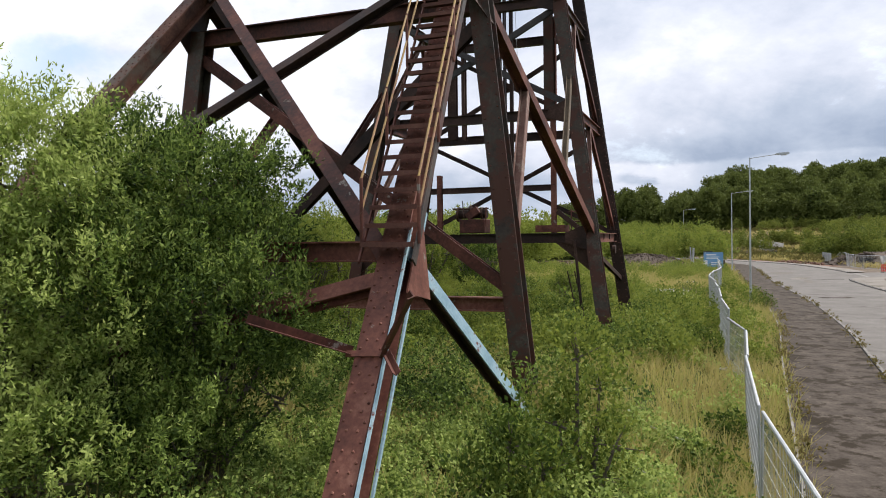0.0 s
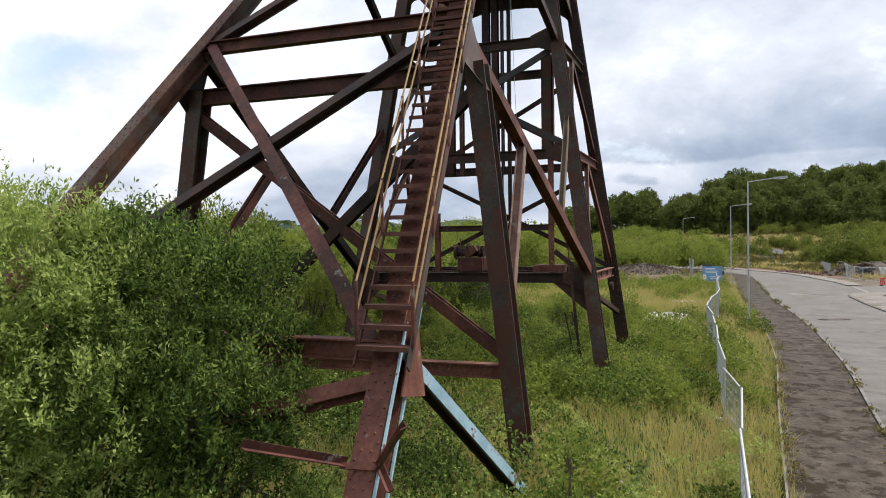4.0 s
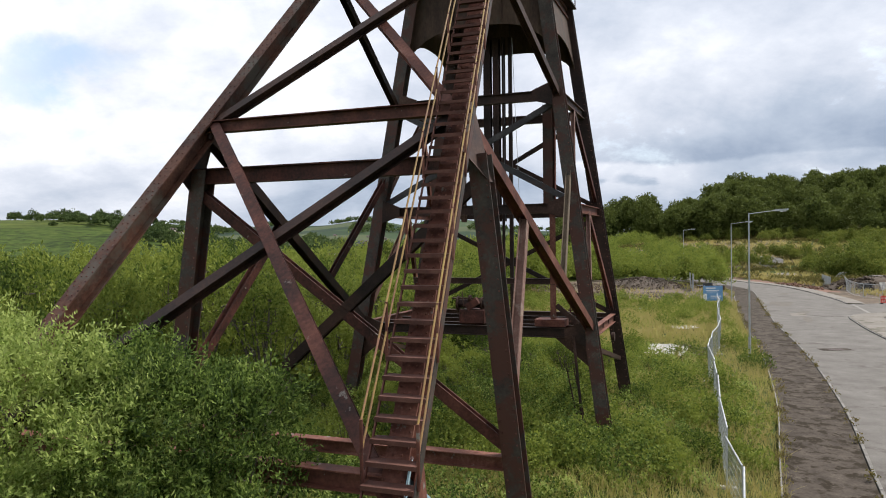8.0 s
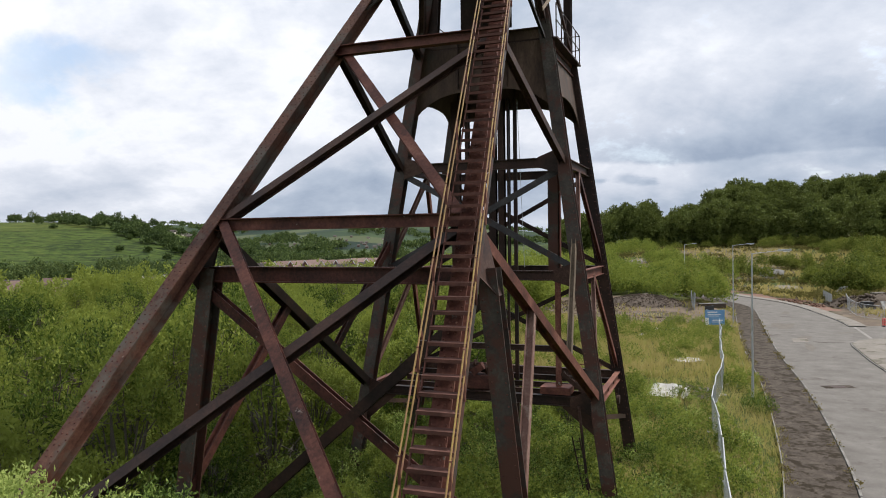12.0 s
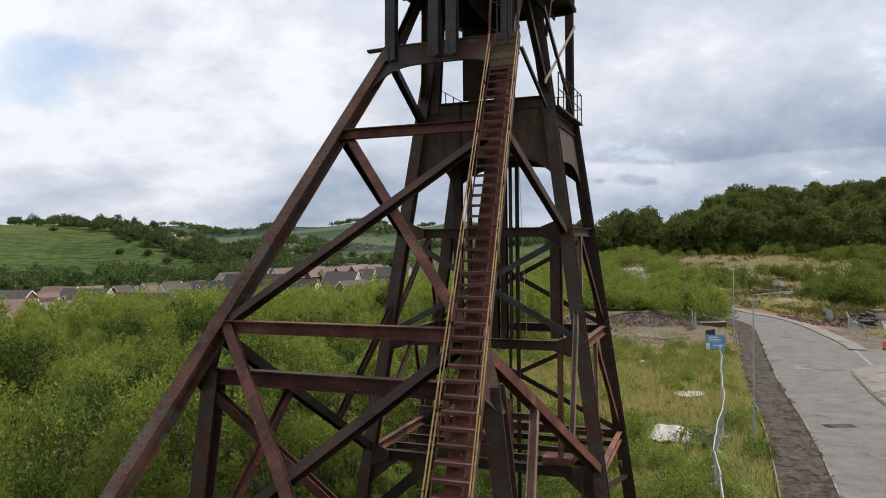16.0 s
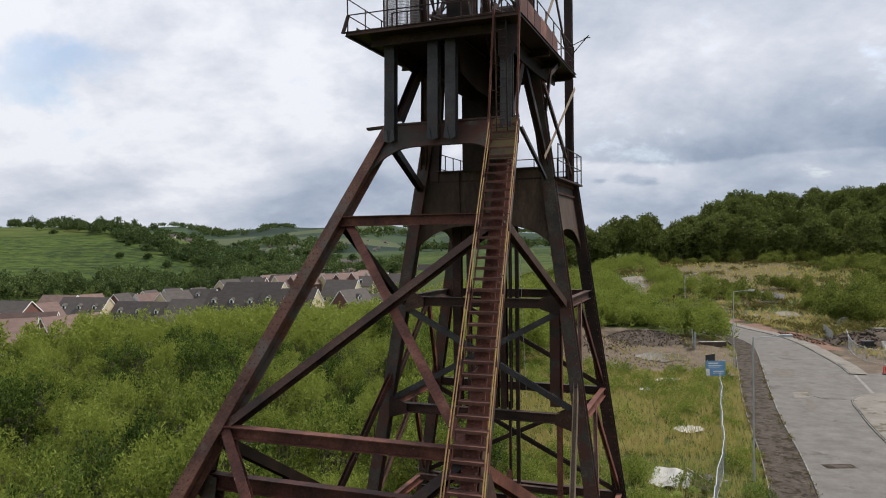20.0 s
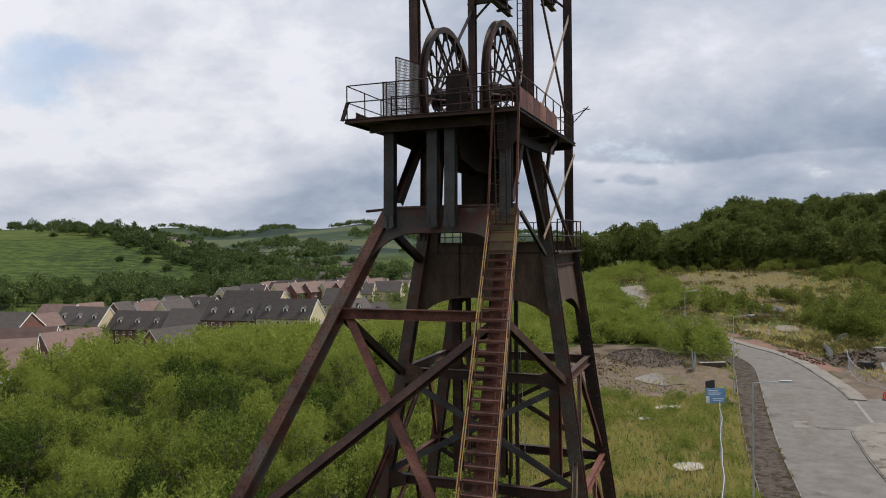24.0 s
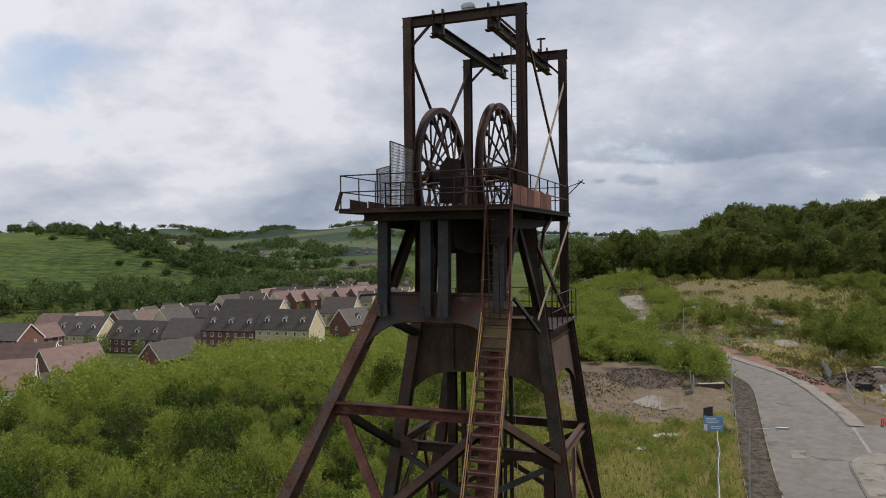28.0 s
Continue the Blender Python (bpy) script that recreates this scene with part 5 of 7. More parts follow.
spots, tries = [], 0
pr = random.Random(5)
while len(spots) < 262 and tries < 40000:
    tries += 1
    r, b = 13 + 90 * math.sqrt(pr.random()), radians(pr.uniform(-36, 9))
    x, y = r * math.sin(b), r * math.cos(b)
    gap = 2.5 + 0.010 * r
    if free(x, y) and all((x - p) ** 2 + (y - q) ** 2 > gap * gap for p, q in spots):
        spots.append((x, y))
for i, (x, y) in enumerate(spots):
    sc = pr.choice((0.62, 0.78, 0.9, 1.0, 1.12, 1.25)) * pr.uniform(0.92, 1.08) * (0.8 if math.hypot(x, y) < 26 else 1.0)
    m = pose(x, y, land(x, y) - 0.1, 0, 0, pr.uniform(0, 360)) @ Matrix.Diagonal((sc, sc, sc * pr.uniform(0.85, 1.1), 1))
    copy_thing(KINDS[i % 4], m)


# young shrubs between the legs
feet = [(leg_at(q, k, 0)[0], leg_at(q, k, 0)[1]) for q in (-1, 1) for k in (0, 1)] + [(post_at(q, 0)[0], 17.75) for q in (-1, 1)]
young = []
while len(young) < 44:
    u, w = pr.uniform(-9.5, 4.5), pr.uniform(18.5, 47)
    if (u > -2.5 and w < 38) or any(math.hypot(u - p, w - q) < 1.6 for p, q in feet) or any(math.hypot(u - p, w - q) < 1.5 for p, q in young):
        continue
    young.append((u, w))
for i, (u, w) in enumerate(young):
    x, y = c_ * (u - 10.15) - s_ * w, s_ * (u - 10.15) + c_ * w
    q = pr.uniform(0.30, 0.46)
    copy_thing(KINDS[i % 4], pose(x, y, land(x, y) - 0.3, 0, 0, pr.uniform(0, 360)) @ Matrix.Diagonal((q * 1.15, q * 1.15, q, 1)))


# low growth between the shrubs
low, tries = [], 0
while len(low) < 36 and tries < 5000:
    tries += 1
    r, b = 14 + 40 * pr.random(), radians(pr.uniform(-36, -4))
    x, y = r * math.sin(b), r * math.cos(b)
    s_loc, v_loc = headframe_local(x, y)
    if x < -4 and not (-5.2 < s_loc < 7 and 12 < v_loc < 42) and (y > 14.5 or x < -10):
        low.append((x, y))
for i, (x, y) in enumerate(low):
    q = pr.uniform(0.35, 0.6)
    copy_thing(KINDS[i % 4], pose(x, y, land(x, y) - 0.6, 0, 0, pr.uniform(0, 360)) @ Matrix.Diagonal((q * 1.5, q * 1.5, q, 1)))


def scrub(name, label, rng, places, sprays, per, twig, ll, lw, material, category="bushes", fall=0.07, wide=0.4, tall_share=0.16):
    """Many shrubs or trees too far off to count: one mesh. places: x, y, height, spread."""
    vs, fs, n = [], [], 0
    for x, y, h, sp in places:
        lob = [(sp * 0.7 * math.cos(w) * q, sp * 0.7 * math.sin(w) * q, h * zz, sp * (wide + 0.15 * rng.random()), h * (0.2 if wide < 0.45 else 0.17))
               for w, q, zz in [(2.4 * i + rng.random(), math.sqrt(i / 7), 0.78 - fall * i + 0.12 * rng.random()) for i in range(8)]]
        lob.append((0, 0, h * 0.3, sp * 0.8, h * 0.3))
        p, d = lobed(rng, sprays, lob, 0.35)
        tall = rng.random(sprays) < tall_share
        p[tall] += d[tall] * twig * (0.5 + rng.random((int(tall.sum()), 1)))
        v, f = foliage(rng, p, d, per, twig, ll, lw)
        v = v + np.array([x, y, land(x, y)])
        vs.append(v)
        fs.append(f + n)
        n += len(v)
    ob = mesh_np(name, np.concatenate(vs), np.concatenate(fs), material)
    return tagged(ob, label, category, kind="stuff")


far = []
for _ in range(2600):
    r, b = pr.uniform(100, 205), pr.uniform(-35, 9)
    x, y = r * math.sin(radians(b)), r * math.cos(radians(b))
    dip = -24.5 < b < -18.8
    if r < min(148 if dip else 180, max(103, 104 + (b + 31) * 6.6)):
        far.append((x, y, pr.uniform(4.8, 8.2) * (0.62 if dip and r > 120 else 1.0), pr.uniform(1.5, 2.6)))
far = far[:760]
scrub("far_thicket", "bright green sallow thicket running down to the houses", np.random.default_rng(8), far, 160, 4, 0.6, 0.42, 0.2, SHRUB)
# bushes beyond the bare ground and beside the road
def clumps(beds):
    out = []
    for x0, y0, n, dx, dy, h in beds:
        for _ in range(n):
            x, y = pr.gauss(x0, dx * 0.5), pr.gauss(y0, dy * 0.5)
            if kerb_x(y) - 4 < x < kerb_x(y, KERB_R) + 9 and y < 184:
                continue
            if abs(x - (56 + (y - 210) * 0.22)) < 4.5 and 200 < y < 262:
                continue
            out.append((x, y, h * pr.uniform(0.45, 1.15), pr.uniform(1.4, 2.8)))
    return out


verge = clumps(((45, 127, 26, 5, 9, 6.2), (28, 158, 90, 22, 14, 5.2), (30, 146, 60, 26, 7, 2.8), (41, 200, 120, 20, 34, 5.2), (17, 175, 70, 18, 18, 6.0), (50, 250, 60, 9, 34, 5.0), (71, 240, 46, 8, 40, 4.4), (63, 205, 14, 5, 9, 3.4), (66, 300, 60, 16, 22, 4.2)))
scrub("verge_bushes", "bright green sallow bushes between the bare ground and the field", np.random.default_rng(9), verge, 190, 4, 0.6, 0.40, 0.18, SHRUB, tall_share=0.3)
side = clumps(((88, 153, 16, 7, 7, 5.6), (96, 166, 34, 14, 12, 6.4), (116, 172, 44, 20, 14, 6.8), (76, 197, 20, 6, 11, 4.4), (97, 208, 10, 7, 5, 3.8), (135, 200, 40, 18, 14, 6.0), (150, 262, 30, 14, 12, 3.6), (150, 300, 60, 50, 12, 4.2), (100, 322, 70, 50, 10, 4.0), (165, 238, 60, 24, 20, 5.2)))
scrub("roadside_bushes", "clumps of sallow and bramble beside the road", np.random.default_rng(29), side, 230, 4, 0.6, 0.42, 0.2, FIELDBUSH)
# low herbage over the rough field and the waste ground
def clearing(x, y):
    """The dry open strip of the field below the woods."""
    u, w = (x - 96) * 0.438 + (y - 245) * 0.899, -(x - 96) * 0.899 + (y - 245) * 0.438
    return (u / 68) ** 2 + (w / 25) ** 2 < 1 + 0.45 * noise.noise(Vector((x * 0.07, y * 0.07, 3)))


herbs = []
while len(herbs) < 1500:
    y = 120 + 215 * pr.random() ** 0.8
    x = pr.uniform(kerb_x(min(y, 180), KERB_R) + 7, 30 + 0.72 * y) if y < 184 else pr.uniform(0.16 * y, 20 + 0.72 * y)
    if noise.noise(Vector((x * 0.045, y * 0.045, 3.3))) > pr.uniform(-0.4, 0.35) and not (abs(x - (56 + (y - 210) * 0.22)) < 4.5 and 200 < y < 256) and not (66 < x < 84 and 150 < y < 178):
        if clearing(x, y) and pr.random() < 0.8:
            continue
        herbs.append((x, y, pr.uniform(0.4, 1.2), pr.uniform(0.8, 2.2)))
scrub("rough_herbage", "low olive and straw-coloured herbage over the rough field", np.random.default_rng(31), herbs, 46, 3, 0.4, 0.4, 0.16, HERB, "undergrowth")
# woods on the rise
wood = []
for _ in range(900):
    r, b = 330 + 130 * pr.random() ** 1.3, pr.uniform(15.6, 41)
    x, y = r * math.sin(radians(b)), r * math.cos(radians(b))
    if len(wood) < 300 and (b > 17.2 or r < 390):
        wood.append((x, y, pr.uniform(10, 20) * (0.75 + 0.25 * smoothstep(15.6, 21, b)), pr.uniform(3.5, 6.5)))
for _ in range(46):
    b, r = pr.uniform(9.2, 16.6), pr.uniform(335, 375)
    wood.append((r * math.sin(radians(b)), r * math.cos(radians(b)), pr.uniform(15, 22) * (0.8 if 11.6 < b < 12.4 else 1.0), pr.uniform(4, 6.5)))
scrub("woods", "dark green broadleaved woods on the hillside", np.random.default_rng(10), wood, 640, 3, 1.0, 1.0, 0.6, WOODS, "woods", 0.045, 0.46, 0.0)
belt, hedge = [], []
for _ in range(700):
    b, r = pr.uniform(-36, -3), pr.uniform(400, 560)
    if b < -22 and r < 450:
        continue
    dens = 0.9 if b < -10 and r < 520 else 0.3
    if pr.random() < dens:
        belt.append((r * math.sin(radians(b)), r * math.cos(radians(b)), pr.uniform(6, 13), pr.uniform(3.5, 6.5)))
for _ in range(110):
    b = pr.uniform(-36, -8)
    r = pr.gauss(1080, 40) if b < -20 else pr.gauss(760 + 26 * (b + 20), 35)
    hedge.append((r * math.sin(radians(b)), r * math.cos(radians(b)), pr.uniform(4, 9) + (5 if pr.random() < 0.12 else 0), pr.uniform(4, 8)))
for k in range(150):
    q = pr.random()
    b, r = -28 + 15 * q + pr.gauss(0, 0.7), 1000 - 450 * q + pr.gauss(0, 18)
    hedge.append((r * math.sin(radians(b)), r * math.cos(radians(b)), pr.uniform(5, 12), pr.uniform(4, 8)))
for _ in range(14):
    b, r = pr.uniform(-36, -12), pr.uniform(560, 1000)
    hedge.append((r * math.sin(radians(b)), r * math.cos(radians(b)), pr.uniform(1.5, 4), pr.uniform(1.5, 4)))
for _ in range(110):
    b, r = pr.gauss(-15, 2.5), pr.gauss(900, 60)
    hedge.append((r * math.sin(radians(b)), r * math.cos(radians(b)), pr.uniform(6, 11), pr.uniform(5, 8)))
scrub("tree_belt", "belt of mixed green trees between the houses and the hill", np.random.default_rng(13), belt, 190, 3, 1.2, 1.3, 0.75, HEDGE, "trees")
scrub("hedgerow_trees", "hedgerow trees and copses across the pasture hill", np.random.default_rng(11), hedge, 110, 3, 1.4, 2.0, 1.2, HEDGE, "trees")
ridge = []
for _ in range(3600):
    b, r = pr.uniform(-34, 18), pr.uniform(1300, 3000)
    n = noise.noise(Vector((b * 0.25, r * 0.003, 1.7)))
    if n > 0.16:
        ridge.append((r * math.sin(radians(b)), r * math.cos(radians(b)), pr.uniform(8, 15), pr.uniform(6, 15)))
scrub("distant_woods", "hazy dark woods and hedges on the far hills", np.random.default_rng(12), ridge, 34, 3, 3, 4.5, 3, HEDGE, "trees")


def grass(name, label, rng, n, region, hgt, wid, lean=0.35):
    """Blades in tufts, each a bent strip of two quads."""
    pts = region(rng, n)
    m = len(pts)
    base = np.array([[x, y, land(x, y) - 0.02] for x, y in pts])
    per = 5
    b = np.repeat(base, per, 0) + np.concatenate([rng.normal(0, 0.07, (m * per, 2)), np.zeros((m * per, 1))], 1)
    h = hgt * (0.45 + 0.9 * rng.random((m * per, 1)))
    d = rng.normal(0, lean, (m * per, 2))
    tip = b + np.concatenate([d * h, h], 1)
    midp = b + np.concatenate([d * h * 0.3, h * 0.6], 1)
    a = rng.random(m * per) * math.pi
    w = (wid * (0.6 + 0.8 * rng.random((m * per, 1)))) * np.stack([np.cos(a), np.sin(a), np.zeros(m * per)], 1)
    v = np.stack([b - w, b + w, midp + w * 0.8, midp - w * 0.8, tip + w * 0.15, tip - w * 0.15], 1).reshape(-1, 3)
    o = np.arange(m * per)[:, None] * 6
    f = np.concatenate([o + np.array([[0, 1, 2, 3]]), o + np.array([[3, 2, 4, 5]])])
    ob = mesh_np(name, v, f, BLADE)
    return tagged(ob, label, "grass", kind="stuff")


def meadow_near(rng, n):
    out = []
    while len(out) < n:
        y = 5 + 55 * rng.random() ** 1.3
        x = rng.uniform(-8 - 0.15 * y, kerb_x(y) - 3.2)
        k = noise.noise(Vector((x * 0.35, y * 0.35, 9)))
        # brambles have taken the ground round the raking leg
        if y < 16 and x < 3.2 and rng.random() < 0.7:
            continue
        if rng.random() < 0.75 + 0.6 * k:
            out.append((x, y))
    return out


def meadow_far(rng, n):
    out = []
    while len(out) < n:
        y = rng.uniform(58, 128)
        x = rng.uniform(2 + 0.1 * (y - 44), kerb_x(y) - 3.4)
        if bare(x, y) and rng.random() < 0.93:
            continue
        out.append((x, y))
    return out


def bare(x, y):
    """The stony ground beyond the tower."""
    return ((x - 29.5) / 15) ** 2 + ((y - 118) / 23) ** 2 < 1 + 0.35 * noise.noise(Vector((x * 0.12, y * 0.12, 2)))


grass("meadow_grass", "tall green and straw-coloured meadow grass under the headframe", np.random.default_rng(20), 17000, meadow_near, 0.55, 0.012)
def field(rng, n):
    out = []
    while len(out) < n:
        y = rng.uniform(105, 325)
        x = rng.uniform(kerb_x(min(y, 180), KERB_R) + 6, 26 + 0.70 * y)
        if noise.noise(Vector((x * 0.03, y * 0.03, 7))) > rng.uniform(-0.5, 0.3):
            out.append((x, y))
    return out


grass("field_grass", "dry tussocky grass over the rough field", np.random.default_rng(23), 9000, field, 0.8, 0.10, 0.5)
grass("rough_grass", "tussocky green and yellow grass along the fence", np.random.default_rng(21), 9000, meadow_far, 0.6, 0.03)


def low_leaves(name, label, seed, places, material, big=1.0, lift=0.0):
    """Brambles, nettles and seedlings close to the ground."""
    rng = np.random.default_rng(seed)
    pts, dirs = [], []
    for x, y, r, h, n in places:
        a, q = rng.random(n) * 6.283, np.sqrt(rng.random(n)) * r
        px, py = x + q * np.cos(a), y + q * np.sin(a)
        g = np.array([land(u, w) + lift for u, w in zip(px, py)])
        pts.append(np.stack([px, py, g + h * rng.random(n) ** 0.7 * (1 - (q / r) ** 2 * 0.6)], 1))
        dirs.append(unit(rng.normal(0, 1, (n, 3)) + np.array([0, 0, 0.8])))
    v, f = foliage(rng, np.concatenate(pts), np.concatenate(dirs), 5, 0.22 * big, 0.085 * big, 0.06 * big, 1.0)
    return tagged(mesh_np(name, v, f, material), label, "undergrowth", kind="stuff")


low_leaves("bramble_patch", "low brambles and nettles round the foot of the raking leg", 40,
           [(-1.5, 8.2, 1.6, 0.9, 900), (0.6, 8.6, 1.4, 1.1, 900), (-2.6, 10.4, 1.5, 1.0, 800), (1.6, 9.4, 1.2, 1.2, 800), (2.8, 11.2, 1.2, 1.0, 600), (2.0, 12.8, 1.3, 0.8, 400), (-0.6, 7.0, 1.6, 0.7, 900), (1.4, 7.4, 1.2, 0.7, 800), (-3.8, 8.6, 1.8, 1.2, 900), (-0.8, 12.0, 2.0, 0.8, 1200), (-3.0, 13.6, 2.2, 0.9, 1200), (1.0, 14.4, 2.0, 0.7, 900), (-1.2, 16.4, 2.4, 0.8, 1000)], WILLOW, 0.78)
low_leaves("weed_clumps", "leafy weeds and small bramble clumps in the grass", 41,
           [(9.3, 27.5, 1.3, 1.1, 700), (5.2, 28.8, 1.6, 1.0, 700), (4.2, 33.5, 2.0, 1.2, 600), (6.8, 38, 2.2, 1.6, 700), (9.6, 35.5, 1.4, 1.2, 500), (11.8, 37.5, 1.5, 1.3, 500), (2.8, 22.5, 1.4, 0.8, 400), (-5.0, 24, 1.8, 1.2, 500), (-8, 30, 2.2, 1.6, 700), (-5.5, 36, 2.2, 1.4, 600),
            (12.6, 33, 1.2, 1.2, 400), (16.8, 50, 1.6, 1.3, 500), (6.6, 16.5, 0.8, 0.8, 300), (5.0, 14.0, 0.9, 0.7, 300), (20.8, 48.5, 1.2, 1.5, 500), (3.4, 19.5, 1.0, 0.6, 300)], SHRUB)

wr = random.Random(17)
drift = []
while len(drift) < 250:
    y = wr.uniform(24, 104)
    x = wr.uniform(-4 + 0.12 * (y - 24), kerb_x(y) - 4.2)
    if noise.noise(Vector((x * 0.09, y * 0.09, 6.1))) > wr.uniform(-0.25, 0.3) and not bare(x, y) and not (14 < x < 21.5 and 44 < y < 57):
        drift.append((x, y, wr.uniform(0.6, 1.7), wr.uniform(0.7, 2.0), 190))
weeds = []
while len(weeds) < 150:
    y = 7 + 46 * wr.random() ** 1.4
    x = wr.uniform(-4 - 0.12 * y, kerb_x(y) - 4.0)
    weeds.append((x, y, wr.uniform(0.3, 0.9), wr.uniform(0.35, 0.8), int(wr.uniform(50, 150))))
under = []
while len(under) < 90:
    u, w = wr.uniform(-8.5, 7.5), wr.uniform(13.0, 46.0)
    x, y = c_ * (u - 10.15) - s_ * w, s_ * (u - 10.15) + c_ * w
    if noise.noise(Vector((x * 0.16, y * 0.16, 2.4))) > wr.uniform(-0.2, 0.35):
        under.append((x, y, wr.uniform(0.7, 1.9), wr.uniform(0.6, 1.9), 260))
skirts = []
while len(skirts) < 110:
    x, y = wr.uniform(-17, -2.5), wr.uniform(24, 44)
    if x > -2.5 - 0.25 * (44 - y) + 5.0 or noise.noise(Vector((x * 0.3, y * 0.3, 5))) < -0.25:
        continue
    skirts.append((x, y, wr.uniform(0.9, 1.8), wr.uniform(0.7, 1.9), 260))
low_leaves("thicket_skirts", "bright green seedlings and sallow shoots filling the thicket's foot", 47, skirts, WILLOW, 1.2)
low_leaves("tower_brambles", "bright green brambles and seedlings below the headframe", 46, under, WILLOW, 1.1)
low_leaves("bramble_drifts", "dark green bramble and weed drifts in the rough grass", 44, drift, SHRUB, 1.35)
low_leaves("meadow_weeds", "docks, nettles and willowherb scattered through the meadow", 42, weeds, WILLOW)
edge = []
for line, d0 in ((shifted(KL, 3.05), 0.25), (shifted(KL, 0.16), 0.10)):
    for p, q in zip(line, line[1:]):
        if not 8 < p[1] < 100:
            continue
        n = int(math.dist(p, q) / 0.9)
        for i in range(n):
            if wr.random() < 0.5:
                u = wr.random()
                edge.append((p[0] + (q[0] - p[0]) * u + wr.uniform(-d0, d0), p[1] + (q[1] - p[1]) * u, wr.uniform(0.12, 0.4), wr.uniform(0.10, 0.35), 14))
low_leaves("kerb_weeds", "weeds and moss growing along the pavement and kerb", 45, edge, HERB, 1.0, 0.22)
low_leaves("leggy_weeds", "leafy weeds crowding the foreground grass", 43, [(wr.uniform(-3.6, 4.6), wr.uniform(6.4, 15.5), wr.uniform(0.4, 0.9), wr.uniform(0.4, 0.95), 300) for _ in range(44)], WILLOW, 0.8)
# ---- road edge, fence and street furniture ----
def lamp_post(x, y, h, reach, turn):
    t = thing("street_lamp", "tall grey galvanised street lamp with a single arm", "street lamp", (x, y, ROAD_Z), turn, "street lamps")
    bm = bmesh.new()
    cone(bm, (0, 0, -0.3), (0, 0, 1.5), 0.10, 0.10, 12)
    cone(bm, (0, 0, 1.5), (0, 0, h), 0.075, 0.045, 12)
    part("column", bm, GALV, t)
    one("bracket_arm", t, (0, 0, h - 0.05), (reach - 0.4, 0, h + 0.16), ring(0.028, 8), GALV)
    bm = bmesh.new()
    slab(bm, [(reach - 0.45, -0.10, h + 0.10), (reach + 0.35, -0.14, h + 0.14), (reach + 0.45, 0, h + 0.15), (reach + 0.35, 0.14, h + 0.14), (reach - 0.45, 0.10, h + 0.10)], 0.14, (0, 0, 1))
    part("lantern", bm, GALV, t)
    bm = bmesh.new()
    slab(bm, [(reach - 0.1, -0.11, h + 0.06), (reach + 0.3, -0.11, h + 0.08), (reach + 0.3, 0.11, h + 0.08), (reach - 0.1, 0.11, h + 0.06)], 0.045, (0, 0, 1))
    part("lamp_glass", bm, PVC, t)
    return t


lamp_post(22.4, 53.3, 10.6, 2.2, -20)
lamp_post(38.6, 97.4, 10.7, 2.2, -20)
lamp_post(48.6, 147.0, 10.4, 2.2, 10)

FENCE = [(3.3, 5.9), (4.95, 11.7), (6.86, 16.8), (8.75, 21.4), (9.5, 24.6), (11.0, 29.2), (12.7, 33.9), (13.8, 37.2), (15.1, 41.6), (16.4, 44.8), (17.8, 48.3), (19.6, 52.0), (21.3, 56.0), (22.5, 59.4),
         (24.0, 63.4), (25.4, 67.6), (26.9, 71.4), (28.6, 75.4), (29.9, 79.4), (31.5, 83.6)]


def fence_panel(p, q, lean):
    length = math.hypot(q[0] - p[0], q[1] - p[1]) - 0.06
    g = min(land(*p), land(*q)) + 0.08
    t = thing("fence_panel", "temporary galvanised mesh fence panel in concrete feet", "fence panel", (p[0], p[1], g), math.degrees(math.atan2(q[1] - p[1], q[0] - p[0])), "temporary fence panels")
    t.matrix_basis = t.matrix_basis @ pose(0, 0, 0, lean, 0, 0)
    for x in (0.02, length):
        one("upright", t, (x, 0, -0.05), (x, 0, 2.0), ring(0.021, 8), GALV)
    for z in (0.15, 2.0):
        one("rail", t, (0.02, 0, z), (length, 0, z), ring(0.021 if z < 1 else 0.032, 8), GALV)
    bm = bmesh.new()
    n = int(length / 0.11)
    for i in range(1, n):
        x = length * i / n
        bar(bm, (x, 0, 0.15), (x, 0, 2.0), rect(0.005, 0.005))
    for i in range(1, 7):
        z = 0.15 + 1.85 * i / 7
        bar(bm, (0.02, 0.004, z), (length, 0.004, z), rect(0.005, 0.005), UP)
    tagged(part("wire_mesh", bm, GALV, t), kind="stuff")
    bm = bmesh.new()
    slab(bm, [(-0.12, -0.34, -0.12), (0.12, -0.34, -0.12), (0.12, 0.34, -0.12), (-0.12, 0.34, -0.12)], 0.13, (0, 0, 1))
    part("foot_block", bm, CONCRETE, t)
    return t


for i, (p, q) in enumerate(zip(FENCE, FENCE[1:])):
    fence_panel(p, q, (0.8, -0.6, 0.5, -1.0, 0.7)[i % 5])

# timber pins and bent posts along the pavement's edge
bm = bmesh.new()
line = shifted(KL, 3.14)
for a, b in zip(line, line[1:]):
    if -10 < a[1] < 150:
        bar(bm, (*a, ROAD_Z + 0.08), (*b, ROAD_Z + 0.08), rect(0.06, 0.18), UP)
tagged(part("pavement_edging", bm, KERB), "narrow pale concrete edging along the pavement", "edging", kind="structure")


